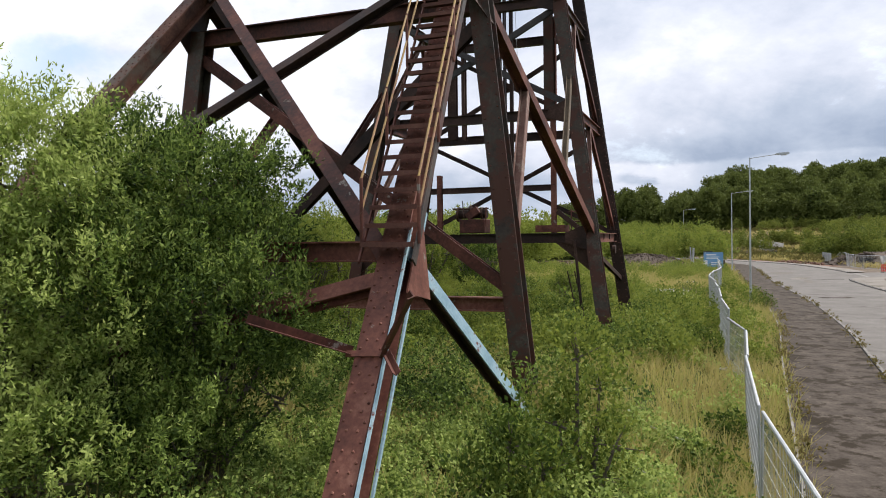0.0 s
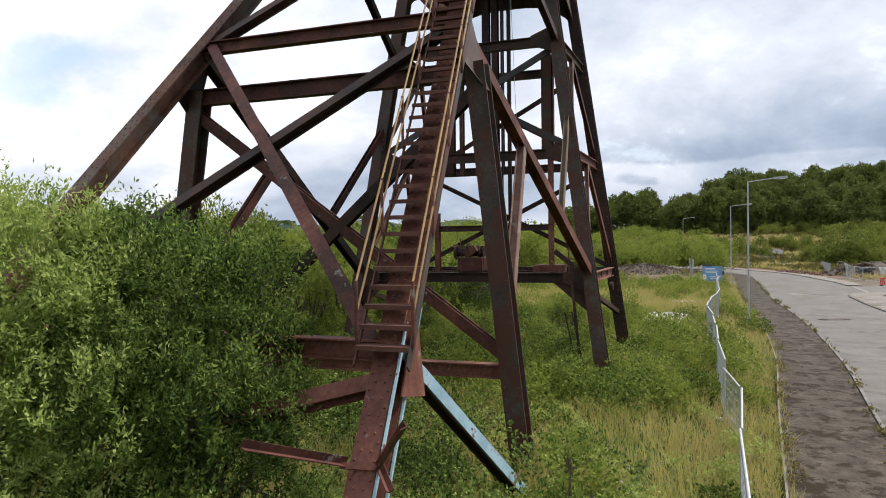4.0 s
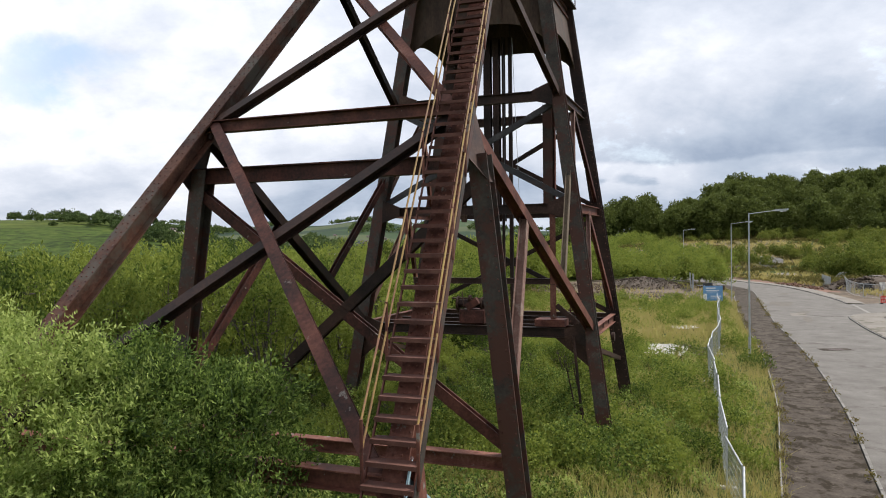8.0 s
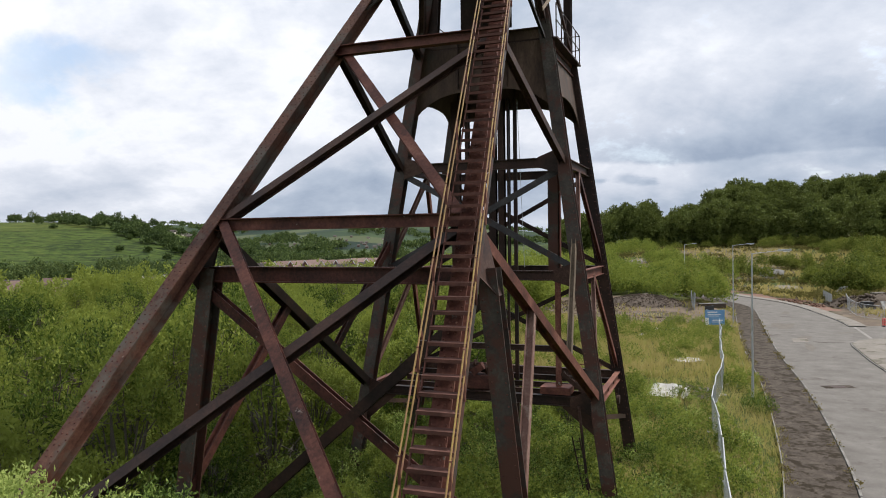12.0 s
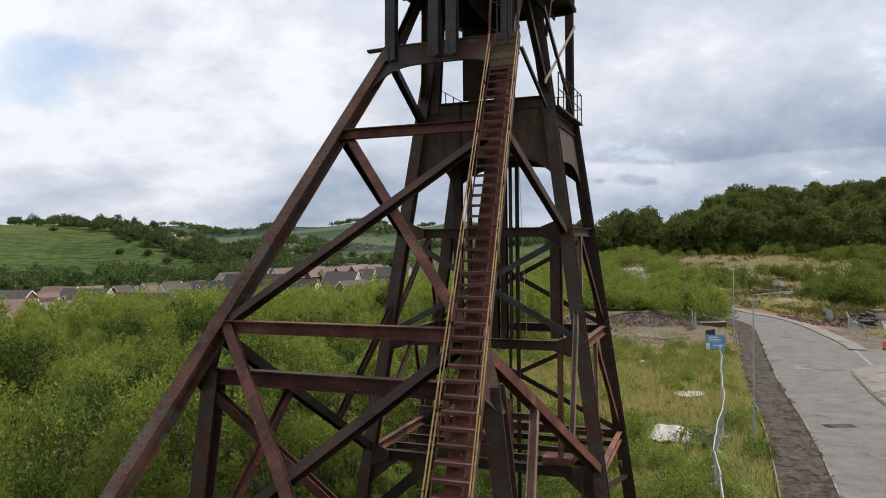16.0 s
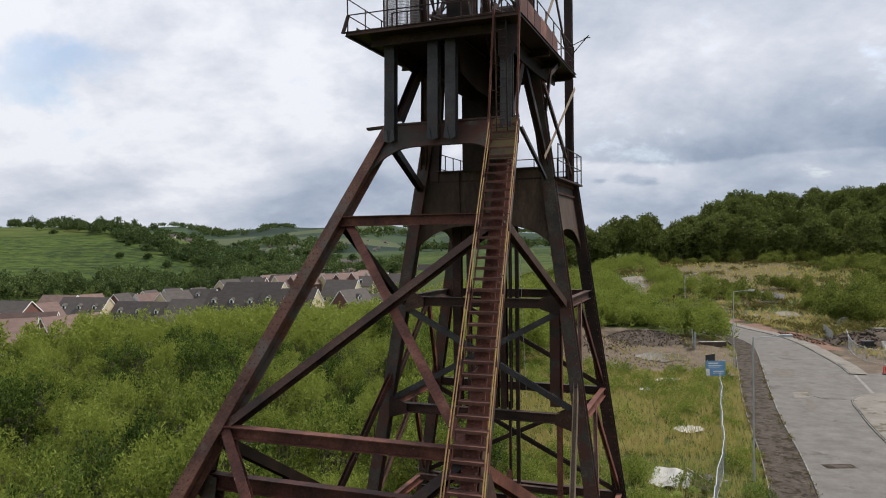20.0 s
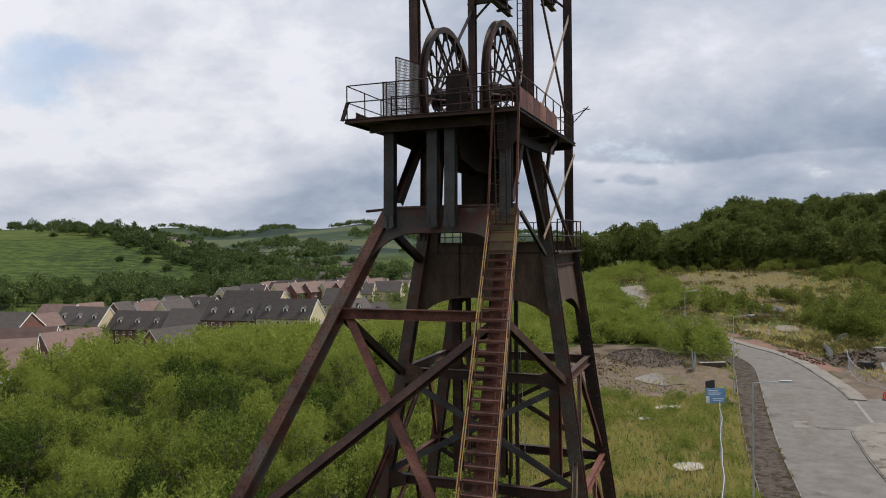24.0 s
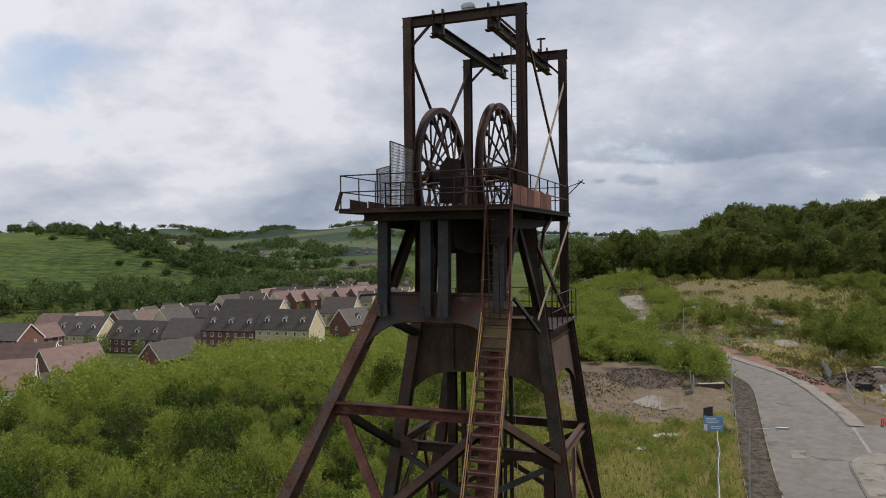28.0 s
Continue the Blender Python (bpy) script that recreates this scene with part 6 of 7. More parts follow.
def kerbs(line, name, label, y0, y1):
    base = thing(name, label, "kerb", kind="structure")
    bm = bmesh.new()
    slab(bm, [(-0.46, -0.065, -0.12), (0.46, -0.065, -0.12), (0.46, 0.065, -0.12), (-0.46, 0.065, -0.12)], 0.235, (0, 0, 1))
    bmesh.ops.bevel(bm, geom=[e for e in bm.edges if all(v.co.z > 0 for v in e.verts)], offset=0.018, segments=1, affect="EDGES")
    first, d = None, 0.0
    data = bpy.data.meshes.new("kerb_stone")
    bm.to_mesh(data)
    bm.free()
    data.materials.append(KERB)
    for a, b in zip(line, line[1:]):
        if not y0 < a[1] < y1:
            continue
        a, b = Vector(a), Vector(b)
        n = max(1, round((b - a).length / 0.93))
        for i in range(n):
            c = a + (b - a) * (i + 0.5) / n
            o = new("kerb_stone", data)
            o.parent = base
            o.matrix_basis = pose(c.x, c.y, ROAD_Z + 0.005 * pr.uniform(-1, 1), 0, 0, math.degrees(math.atan2(b.y - a.y, b.x - a.x)) + pr.uniform(-0.5, 0.5))
    return base


# ---- the bare ground, debris and site furniture ----
def ground_patch(name, label, category, material, inside, x0, x1, y0, y1, step, lift, bump=0.0):
    """A ragged patch laid over the ground where inside(x, y) holds."""
    idx, verts, faces = {}, [], []
    nx, ny = int((x1 - x0) / step), int((y1 - y0) / step)

    def vid(i, j):
        if (i, j) not in idx:
            x, y = x0 + i * step + 0.3 * step * noise.noise(Vector((i * 0.7, j * 0.7, 1))), y0 + j * step + 0.3 * step * noise.noise(Vector((i * 0.7, j * 0.7, 8)))
            idx[i, j] = len(verts)
            verts.append((x, y, land(x, y) + lift + bump * noise.noise(Vector((x * 0.5, y * 0.5, 4)))))
        return idx[i, j]
    for i in range(nx):
        for j in range(ny):
            if inside(x0 + (i + 0.5) * step, y0 + (j + 0.5) * step):
                faces.append((vid(i, j), vid(i + 1, j), vid(i + 1, j + 1), vid(i, j + 1)))
    ob = mesh_np(name, verts, faces, material, smooth=True)
    return tagged(ob, label, category, kind="structure")


def ragged(cx, cy, rx, ry, turn=0.0, rough=0.5, seed=0.0):
    ct, st = math.cos(radians(turn)), math.sin(radians(turn))

    def f(x, y):
        a, b = (x - cx) * ct + (y - cy) * st, -(x - cx) * st + (y - cy) * ct
        return (a / rx) ** 2 + (b / ry) ** 2 < 1 + rough * noise.noise(Vector((x * 0.18, y * 0.18, seed))) + 0.5 * rough * noise.noise(Vector((x * 0.6, y * 0.6, seed)))
    return f


ground_patch("bare_earth", "bare stony earth with puddles beyond the headframe", "bare ground", DIRT, bare, 6, 50, 88, 152, 0.8, 0.06, 0.12)
ground_patch("gravel_entrance", "worn gravel entrance between road and bare ground", "bare ground", DIRT, ragged(38.5, 105.5, 7.0, 3.6, 10), 28, 50, 98, 114, 0.6, 0.05, 0.04)
ground_patch("waste_ground", "brown trodden waste ground with sparse weeds", "bare ground", WASTE, lambda x, y: 1.6 < x - kerb_x(min(y, 180), KERB_R) < 22 + 9 * noise.noise(Vector((x * 0.1, y * 0.1, 2))) and y > 95.2 + (x - 52.2) * 0.103 and y < 190, 52, 110, 92, 192, 1.0, 0.05, 0.08)
ground_patch("red_soil", "strip of red clay soil along the far kerb", "bare ground", REDSOIL, lambda x, y: 112 < y < 184 and 2.2 < x - kerb_x(y, KERB_R) < 5.4 + 4.6 * noise.noise(Vector((x * 0.3, y * 0.2, 6))), 56, 82, 114, 182, 0.6, 0.10, 0.12)
STRAW = surface("dry_straw_grass", [(0.048, 0.043, 0.013), (0.086, 0.065, 0.023), (0.128, 0.092, 0.036)], rough=0.95, scale=0.12, fine=1.4, bump=0.9, dist=0.15, stretch=(1, 2.5, 1), patch=(0.045, 0.052, 0.013), patch_at=(0.52, 0.62), patch_scale=0.08)
ground_patch("straw_field", "dry straw-coloured rough field below the woods", "bare ground", STRAW, clearing, 40, 170, 168, 325, 2.5, 0.12)
ground_patch("dirt_track", "worn tan dirt track leading up to the field", "track", WASTE, lambda x, y: abs(x - (60 + (y - 184) * 0.40 + 2 * math.sin(y * 0.06))) < 3.5 + noise.noise(Vector((x, y * 0.2, 1))), 50, 100, 180, 262, 1.0, 0.13)
ground_patch("dusty_verge", "dusty trodden earth behind the temporary fence", "bare ground", DIRT, ragged(64, 108, 5, 16, -22, 0.5, 4), 50, 90, 88, 140, 0.8, 0.09, 0.05)
ground_patch("concrete_pad", "stained concrete pad beside the red soil", "slab", PAD, ragged(71.5, 162.5, 4.0, 7.0, -18, 0.3, 2), 62, 90, 150, 178, 0.6, 0.12)
ground_patch("concrete_pad", "raised concrete ramp above the pad", "slab", PAD, ragged(78.5, 166.5, 2.6, 5.6, -22, 0.2, 5), 70, 90, 156, 178, 0.5, 0.45)
ground_patch("old_track", "old pale track running off between the bushes", "track", PAD, lambda x, y: abs(x - (56 + (y - 210) * 0.22)) < 4.0, 40, 75, 200, 256, 1.0, 0.12)
for x, y, rx, ry in ((26.6, 87.6, 1.6, 0.9), (22.6, 82.3, 1.0, 0.5), (21.6, 64.8, 1.5, 1.2)):
    ground_patch("concrete_slab", "broken pale concrete slab lying in the grass", "slab", CONCRETE, ragged(x, y, rx, ry, 20, 0.4, x), x - 4, x + 4, y - 3, y + 3, 0.25, 0.30, 0.05)
bm = bmesh.new()
bmesh.ops.create_circle(bm, cap_ends=True, segments=40, radius=1)
for v in bm.verts:
    k = 1 + 0.35 * noise.noise(v.co * 1.7)
    v.co = Vector((31.8 + v.co.x * 3.9 * k, 106.0 + v.co.y * 4.2 * k, land(31, 106) + 0.12))
tagged(part("puddle", bm, WATER), "brown puddle lying on the bare earth", "puddle", kind="structure")


def stone_heap(name, label, cx, cy, rx, ry, h, n, size, material, seed, z0=None):
    """A heap of broken stones: a rough mound and many separate lumps."""
    rng = np.random.default_rng(seed)
    vs, fs, k = [], [], 0
    cube = np.array([[x, y, z] for z in (-1, 1) for y in (-1, 1) for x in (-1, 1)], float)
    quads = np.array([(0, 2, 3, 1), (4, 5, 7, 6), (0, 1, 5, 4), (2, 6, 7, 3), (0, 4, 6, 2), (1, 3, 7, 5)])
    g = land(cx, cy) if z0 is None else z0
    m = 22
    grid = []
    for i in range(m + 1):
        for j in range(m + 1):
            a, b = i / m * 2 - 1, j / m * 2 - 1
            q = max(0.0, 1 - a * a - b * b)
            grid.append((cx + a * rx, cy + b * ry, g - 0.15 + h * q ** 0.8 * (0.8 + 0.5 * noise.noise(Vector((a * 3, b * 3, seed))))))
    vs.append(np.array(grid))
    fs.append(np.array([(i * (m + 1) + j, (i + 1) * (m + 1) + j, (i + 1) * (m + 1) + j + 1, i * (m + 1) + j + 1) for i in range(m) for j in range(m)]))
    k = len(grid)
    for _ in range(n):
        a, q = rng.random() * 6.283, math.sqrt(rng.random()) * 1.05
        x, y = q * math.cos(a), q * math.sin(a)
        z = g + h * max(0.0, 1 - q * q) ** 0.8 * 0.85
        sz = size * (0.3 + rng.random() ** 3 * 1.6)
        r = np.array(Euler(rng.random(3) * 6).to_matrix())
        vs.append((cube * (1 + rng.normal(0, 0.22, (8, 3))) * sz * [1, 0.7, 0.5]) @ r + [cx + x * rx, cy + y * ry, z])
        fs.append(quads + k)
        k += 8
    return tagged(mesh_np(name, np.concatenate(vs), np.concatenate(fs), material), label, "rubble", kind="stuff")


DARKSTONE = surface("dark_shale_rubble", [(0.032, 0.023, 0.016), (0.060, 0.044, 0.031), (0.098, 0.074, 0.052)], rough=0.95, scale=0.7, fine=8, bump=0.9, dist=0.06, island=0.10)
stone_heap("rubble_mound", "long dark mound of shale and earth", 34.0, 124.0, 6.5, 8.5, 1.7, 2600, 0.065, DARKSTONE, 4)
stone_heap("rubble_mound", "low spread of broken stone and clods", 24.0, 121.0, 8, 11, 0.6, 1600, 0.085, DIRT, 5)
stone_heap("rubble_mound", "dark heap of tipped earth and blocks behind the fence", 73.0, 121.0, 9, 6.5, 2.0, 700, 0.20, DARKSTONE, 6, -0.7)
stone_heap("rubble_mound", "scattered stones on the bare earth", 27.0, 103.0, 10, 11, 0.12, 1500, 0.075, DIRT, 7)
stone_heap("rubble_mound", "clods of red clay beside the pavement", 62.5, 128.0, 1.4, 8, 0.4, 260, 0.12, REDSOIL, 8, -0.8)


def board(name, label, category, at, size, rz, tilt, material, thick=0.05, roll=0.0):
    t = thing(name, label, category, at, rz)
    t.matrix_basis = t.matrix_basis @ pose(0, 0, 0, tilt, roll, 0)
    bm = bmesh.new()
    w, d = size
    n = 8
    lo = [[bm.verts.new((w * (i / n - 0.5), d * (j / 4 - 0.5), 0.05 * math.sin(i * 1.3) + 0.04 * math.cos(j * 2.1 + i))) for j in range(5)] for i in range(n + 1)]
    for i in range(n):
        for j in range(4):
            bm.faces.new((lo[i][j], lo[i + 1][j], lo[i + 1][j + 1], lo[i][j + 1]))
    bmesh.ops.solidify(bm, geom=bm.faces[:], thickness=thick)
    part("sheet", bm, material, t)
    return t


SHEET_X, SHEET_Y = 15.45, 51.75
board("discarded_sheet", "dirty white plastic sheet dumped in the grass", "sheet", (SHEET_X, SHEET_Y, 0.05), (2.0, 3.4), -26, 5, WHITE)
board("discarded_sheet", "narrow dirty white strip of sheet lying in the grass", "sheet", (SHEET_X + 1.35, SHEET_Y - 0.62, 0.06), (0.5, 3.2), -26, 5, WHITE)
board("discarded_sheet", "weathered grey-brown board beside the white sheets", "board", (SHEET_X + 2.25, SHEET_Y - 1.05, 0.02), (1.15, 3.0), -26, 4, PAD)
bm = bmesh.new()
bar(bm, (SHEET_X + 1.75, SHEET_Y + 0.9, 0.3), (SHEET_X + 2.5, SHEET_Y - 1.5, 0.12), rect(0.16, 0.10))
tagged(part("timber_plank", bm, TAN), "tan timber plank lying across the sheets", "plank")
for a, b in (((2.84, 14.9, 0.02), (3.25, 11.4, -0.1)), ((4.05, 16.8, 0.0), (4.4, 13.9, -0.1))):
    bm = bmesh.new()
    bar(bm, a, mid(a, b, 0.55), ring(0.022, 6))
    bar(bm, mid(a, b, 0.53), (b[0] + 0.06, b[1], b[2] + 0.12), ring(0.020, 6))
    tagged(part("fallen_rail", bm, GALV), "bent pale metal rail lying in the long grass", "rail")

# estate sign by the entrance
sign = thing("site_sign", "blue and white site sign board on two posts", "sign", (32.6, 88.0, land(32.6, 88.0)), -4)
for x in (-0.95, 0.95):
    one("sign_post", sign, (x, 0.06, -0.3), (x, 0.06, 2.6), rect(0.09, 0.09), GALV)
bm = bmesh.new()
box(bm, (-1.15, -0.04, 0.75), (1.15, 0.0, 2.55))
part("sign_board", bm, SIGNBLUE, sign)
for z, x0, x1, h in ((2.2, -0.85, 0.3, 0.14), (1.95, -0.85, 0.7, 0.08), (1.78, -0.85, 0.5, 0.06), (1.25, -0.3, 0.95, 0.10), (1.05, -0.3, 0.8, 0.06)):
    bm = bmesh.new()
    box(bm, (x0, -0.055, z), (x1, -0.044, z + h))
    part("text_bar", bm, PVC, sign)
bm = bmesh.new()
box(bm, (-1.15, -0.06, 0.75), (-0.72, -0.046, 1.6))
part("white_panel", bm, PVC, sign)
back_sign = thing("site_sign", "dark back of a second sign board by the entrance", "sign", (33.6, 92.5, land(33, 92)), 35)
for x in (-0.8, 0.8):
    one("sign_post", back_sign, (x, 0.06, -0.3), (x, 0.06, 2.5), rect(0.09, 0.09), GALV)
bm = bmesh.new()
box(bm, (-0.95, -0.04, 0.9), (0.95, 0.0, 2.5))
part("sign_board", bm, BLACK, back_sign)


def sheet_panel(x, y, rz, w, h, tilt=0.0):
    t = thing("hoarding_panel", "grey corrugated steel hoarding panel on posts", "hoarding", (x, y, land(x, y) - 0.02), rz, "hoarding panels")
    t.matrix_basis = t.matrix_basis @ pose(0, 0, 0, tilt, 0, 0)
    bm = bmesh.new()
    n = 16
    a = [bm.verts.new((w * i / n - w / 2, 0.035 * (-1) ** i, 0.05)) for i in range(n + 1)]
    b = [bm.verts.new((w * i / n - w / 2, 0.035 * (-1) ** i, h)) for i in range(n + 1)]
    for i in range(n):
        bm.faces.new((a[i], a[i + 1], b[i + 1], b[i]))
    bmesh.ops.solidify(bm, geom=bm.faces[:], thickness=0.01)
    part("corrugated_sheet", bm, GALV, t)
    for x in (-w / 2, w / 2):
        one("post", t, (x, 0.08, -0.3), (x, 0.08, h + 0.05), rect(0.07, 0.07), GALV)
    return t


sheet_panel(38.6, 112.6, 74, 3.0, 2.6, 3)
sheet_panel(39.6, 116.2, 72, 3.0, 2.6, -3)
for k in range(4):
    sheet_panel(68.8 - 0.9 * k, 131.5 - 2.4 * k, 70, 2.4, 2.0)
block = thing("concrete_block", "long concrete barrier block with a pale top", "barrier", (43.0, 117.0, land(43, 117)), 4)
bm = bmesh.new()
slab(bm, [(-2.2, -0.35, -0.1), (2.2, -0.35, -0.1), (2.2, 0.35, -0.1), (-2.2, 0.35, -0.1)], 0.75, (0, 0, 1))
bmesh.ops.bevel(bm, geom=bm.edges[:], offset=0.05, segments=1, affect="EDGES")
part("block", bm, DARKSTONE, block)
bm = bmesh.new()
box(bm, (-2.15, -0.33, 0.652), (2.15, 0.33, 0.72))
part("capping", bm, CONCRETE, block, "pale capping")
# temporary fence and barrier across the road
for p, q in (((64.5, 124.0), (62.8, 120.6)), ((62.8, 120.6), (61.0, 117.2)), ((61.0, 117.2), (59.4, 113.8)), ((59.4, 113.8), (57.9, 110.4)), ((57.9, 110.4), (56.6, 107.0)), ((56.6, 107.0), (55.9, 103.6)), ((55.9, 103.6), (56.6, 100.2)), ((56.6, 100.2), (60.0, 100.0))):
    fence_panel((p[0] + 4.0, p[1]), (q[0] + 4.0, q[1]), 0)
fence_panel((79.0, 147.5), (82.0, 150.0), 38)


def barrier(x, y, rz):
    t = thing("road_barrier", "red plastic road barrier with white reflective strip", "barrier", (x, y, ROAD_Z + 0.02), rz, "road barriers")
    for x in (-0.9, 0.9):
        bm = bmesh.new()
        box(bm, (x - 0.12, -0.25, 0), (x + 0.12, 0.25, 0.08))
        part("foot", bm, BLACK, t)
    for z in (0.12, 0.52, 0.90):
        bm = bmesh.new()
        box(bm, (-1.0, -0.04, z), (1.0, 0.04, z + 0.12))
        part("bar", bm, REDPLASTIC, t)
    for i in range(9):
        bm = bmesh.new()
        x = -0.97 + i * 0.2425
        box(bm, (x - 0.05, -0.03, 0.24), (x + 0.05, 0.03, 0.90))
        part("upright", bm, REDPLASTIC, t)
    bm = bmesh.new()
    box(bm, (-0.5, -0.05, 0.66), (0.5, -0.045, 0.80))
    part("reflective_strip", bm, PVC, t)
    return t


barrier(57.4, 93.6, -4)
barrier(59.6, 93.2, -12)
for x, y, w, d, h, m, nm, lb in ((66.5, 114.5, 1.6, 1.2, 1.3, BLACK, "storage_tank", "black plastic tank behind the temporary fence"), (69.0, 113.0, 1.4, 1.0, 1.0, BLACK, "storage_tank", "black plastic tank behind the temporary fence"),
                                 (75.0, 125.5, 2.2, 1.6, 0.5, PAD, "concrete_block", "grey concrete block on the rubble heap"), (79.5, 127.0, 2.0, 1.6, 0.6, PAD, "concrete_block", "grey concrete block on the rubble heap")):
    bm = bmesh.new()
    box(bm, (x - w / 2, y - d / 2, -0.8 if m is BLACK else 0.1), (x + w / 2, y + d / 2, -0.8 + h if m is BLACK else 0.6 + h))
    bmesh.ops.bevel(bm, geom=bm.edges[:], offset=0.1, segments=2, affect="EDGES")
    tagged(part(nm, bm, m), lb, nm.split("_")[-1])
board("discarded_sheet", "white sheet propped against black tanks", "sheet", (68.2, 112.2, 0.0), (1.5, 1.6), 10, 65, WHITE)
board("fallen_hoarding", "pale sheet hoarding collapsed into the bushes", "hoarding", (84.6, 187.5, land(84.6, 187.5) + 1.3), (5.6, 3.6), -25, 42, CONCRETE, 0.08, 8)
ground_patch("dusty_verge", "dusty trodden corner where the side road meets the bend", "bare ground", DIRT, lambda x, y: x > kerb_x(y, KERB_R) + 1.9 and 93.5 < y < 104 and x < 76, 50, 78, 92, 106, 0.5, 0.10, 0.02)
# manhole
strip("concrete_channel", [(45.2, 74.6), (52.5, 93.6)], [(45.55, 74.5), (52.85, 93.5)], ROAD_Z + 0.006, KERB, "pale flush concrete channel across the junction", "road edge")
for x0, y0, rx, ry in ((44.6, 96.0, 1.6, 3.6), (48.5, 88.0, 1.2, 0.5), (41.5, 84.0, 0.8, 1.9), (52.5, 112.0, 0.7, 2.0), (38.6, 77.0, 0.5, 2.4)):
    bm = bmesh.new()
    bmesh.ops.create_circle(bm, cap_ends=True, segments=28, radius=1)
    for v in bm.verts:
        k = 1 + 0.5 * noise.noise(v.co * 1.6 + Vector((x0, y0, 0))) + 0.35 * noise.noise(v.co * 4.5 + Vector((x0, y0, 3)))
        v.co = Vector((x0 + v.co.x * rx * k + v.co.y * ry * 0.4 * k, y0 + v.co.y * ry * k, ROAD_Z + 0.005))
    tagged(part("road_patch", bm, WORNROAD), "worn darker patch in the road surface", "road repair", kind="structure")
bm = bmesh.new()
box(bm, (29.2, 55.9, ROAD_Z - 0.05), (31.6, 57.0, ROAD_Z + 0.006))
tagged(part("road_repair", bm, ASPHALT), "dark rectangular tarmac repair in the road", "road repair", kind="structure")
bm = bmesh.new()
box(bm, (29.9, 56.1, ROAD_Z - 0.05), (31.0, 56.8, ROAD_Z + 0.012))
tagged(part("manhole_cover", bm, RUST_DARK), "iron manhole cover set in the road", "manhole cover")
for a, b in (((41.1, 81.3), (41.4, 80.3)), ((41.4, 80.3), (42.5, 79.8)), ((42.5, 79.8), (43.8, 79.6))):
    bm = bmesh.new()
    bar(bm, (*a, ROAD_Z), (*b, ROAD_Z), rect(0.10, 0.02), UP)
    tagged(part("road_crack", bm, ASPHALT), "dark tar-filled crack across the road", "road repair", kind="structure")
strip("road_patch_pale", [(39.8, 83.6), (38.7, 80.8)], [(41.5, 83.5), (40.35, 80.7)], ROAD_Z + 0.007, PAD, "paler rectangular repair in the road", "road repair")
# junction and far pavement
strip("side_road", [(42.0, 75.0), (52.2, 94.0)], [(120.0, 89.0), (120.0, 101.0)], ROAD_Z - 0.004, ROADTOP, "side road opening off the bend", "road")
KRa = [p for p in KR if p[1] < 75] + [(42.9, 76.6), (44.2, 79.2), (46.0, 81.0), (48.3, 82.1), (52.0, 82.6), (60.0, 83.4), (80.0, 85.4)]
KRb = [p for p in KR if p[1] > 92.5]
strip("pavement_far", shifted(KRa, -0.12), shifted(KRa, -3.2), ROAD_Z + 0.11, PAD, "worn grey pavement across the road", "pavement")
strip("pavement_bend", shifted(KRb, -0.12), shifted(KRb, -2.1), ROAD_Z + 0.11, PAD, "pale dusty pavement round the bend", "pavement")

# ---- the houses in the valley ----
def window(parent, x, y, z, w, h, nx, ny, frame_m=None):
    """A window in a wall whose outward normal is (nx, ny); x, y, z: the middle of its sill."""
    t = new("window")
    t.parent = parent
    t.matrix_basis = pose(x, y, z, 0, 0, math.degrees(math.atan2(ny, nx)) + 90)
    bm = bmesh.new()
    for lo, hi in (((-w / 2, -0.06, 0), (-w / 2 + 0.09, 0.05, h)), ((w / 2 - 0.09, -0.06, 0), (w / 2, 0.05, h)), ((-w / 2, -0.06, h - 0.09), (w / 2, 0.05, h)), ((-w / 2 - 0.08, -0.10, -0.08), (w / 2 + 0.08, 0.05, 0.06)), ((-0.04, -0.05, 0), (0.04, 0.04, h))):
        box(bm, lo, hi)
    part("frame", bm, PVC, t)
    bm = bmesh.new()
    box(bm, (-w / 2 + 0.05, -0.02, 0.05), (w / 2 - 0.05, 0.02, h - 0.05))
    part("pane", bm, GLASS, t)
    return t


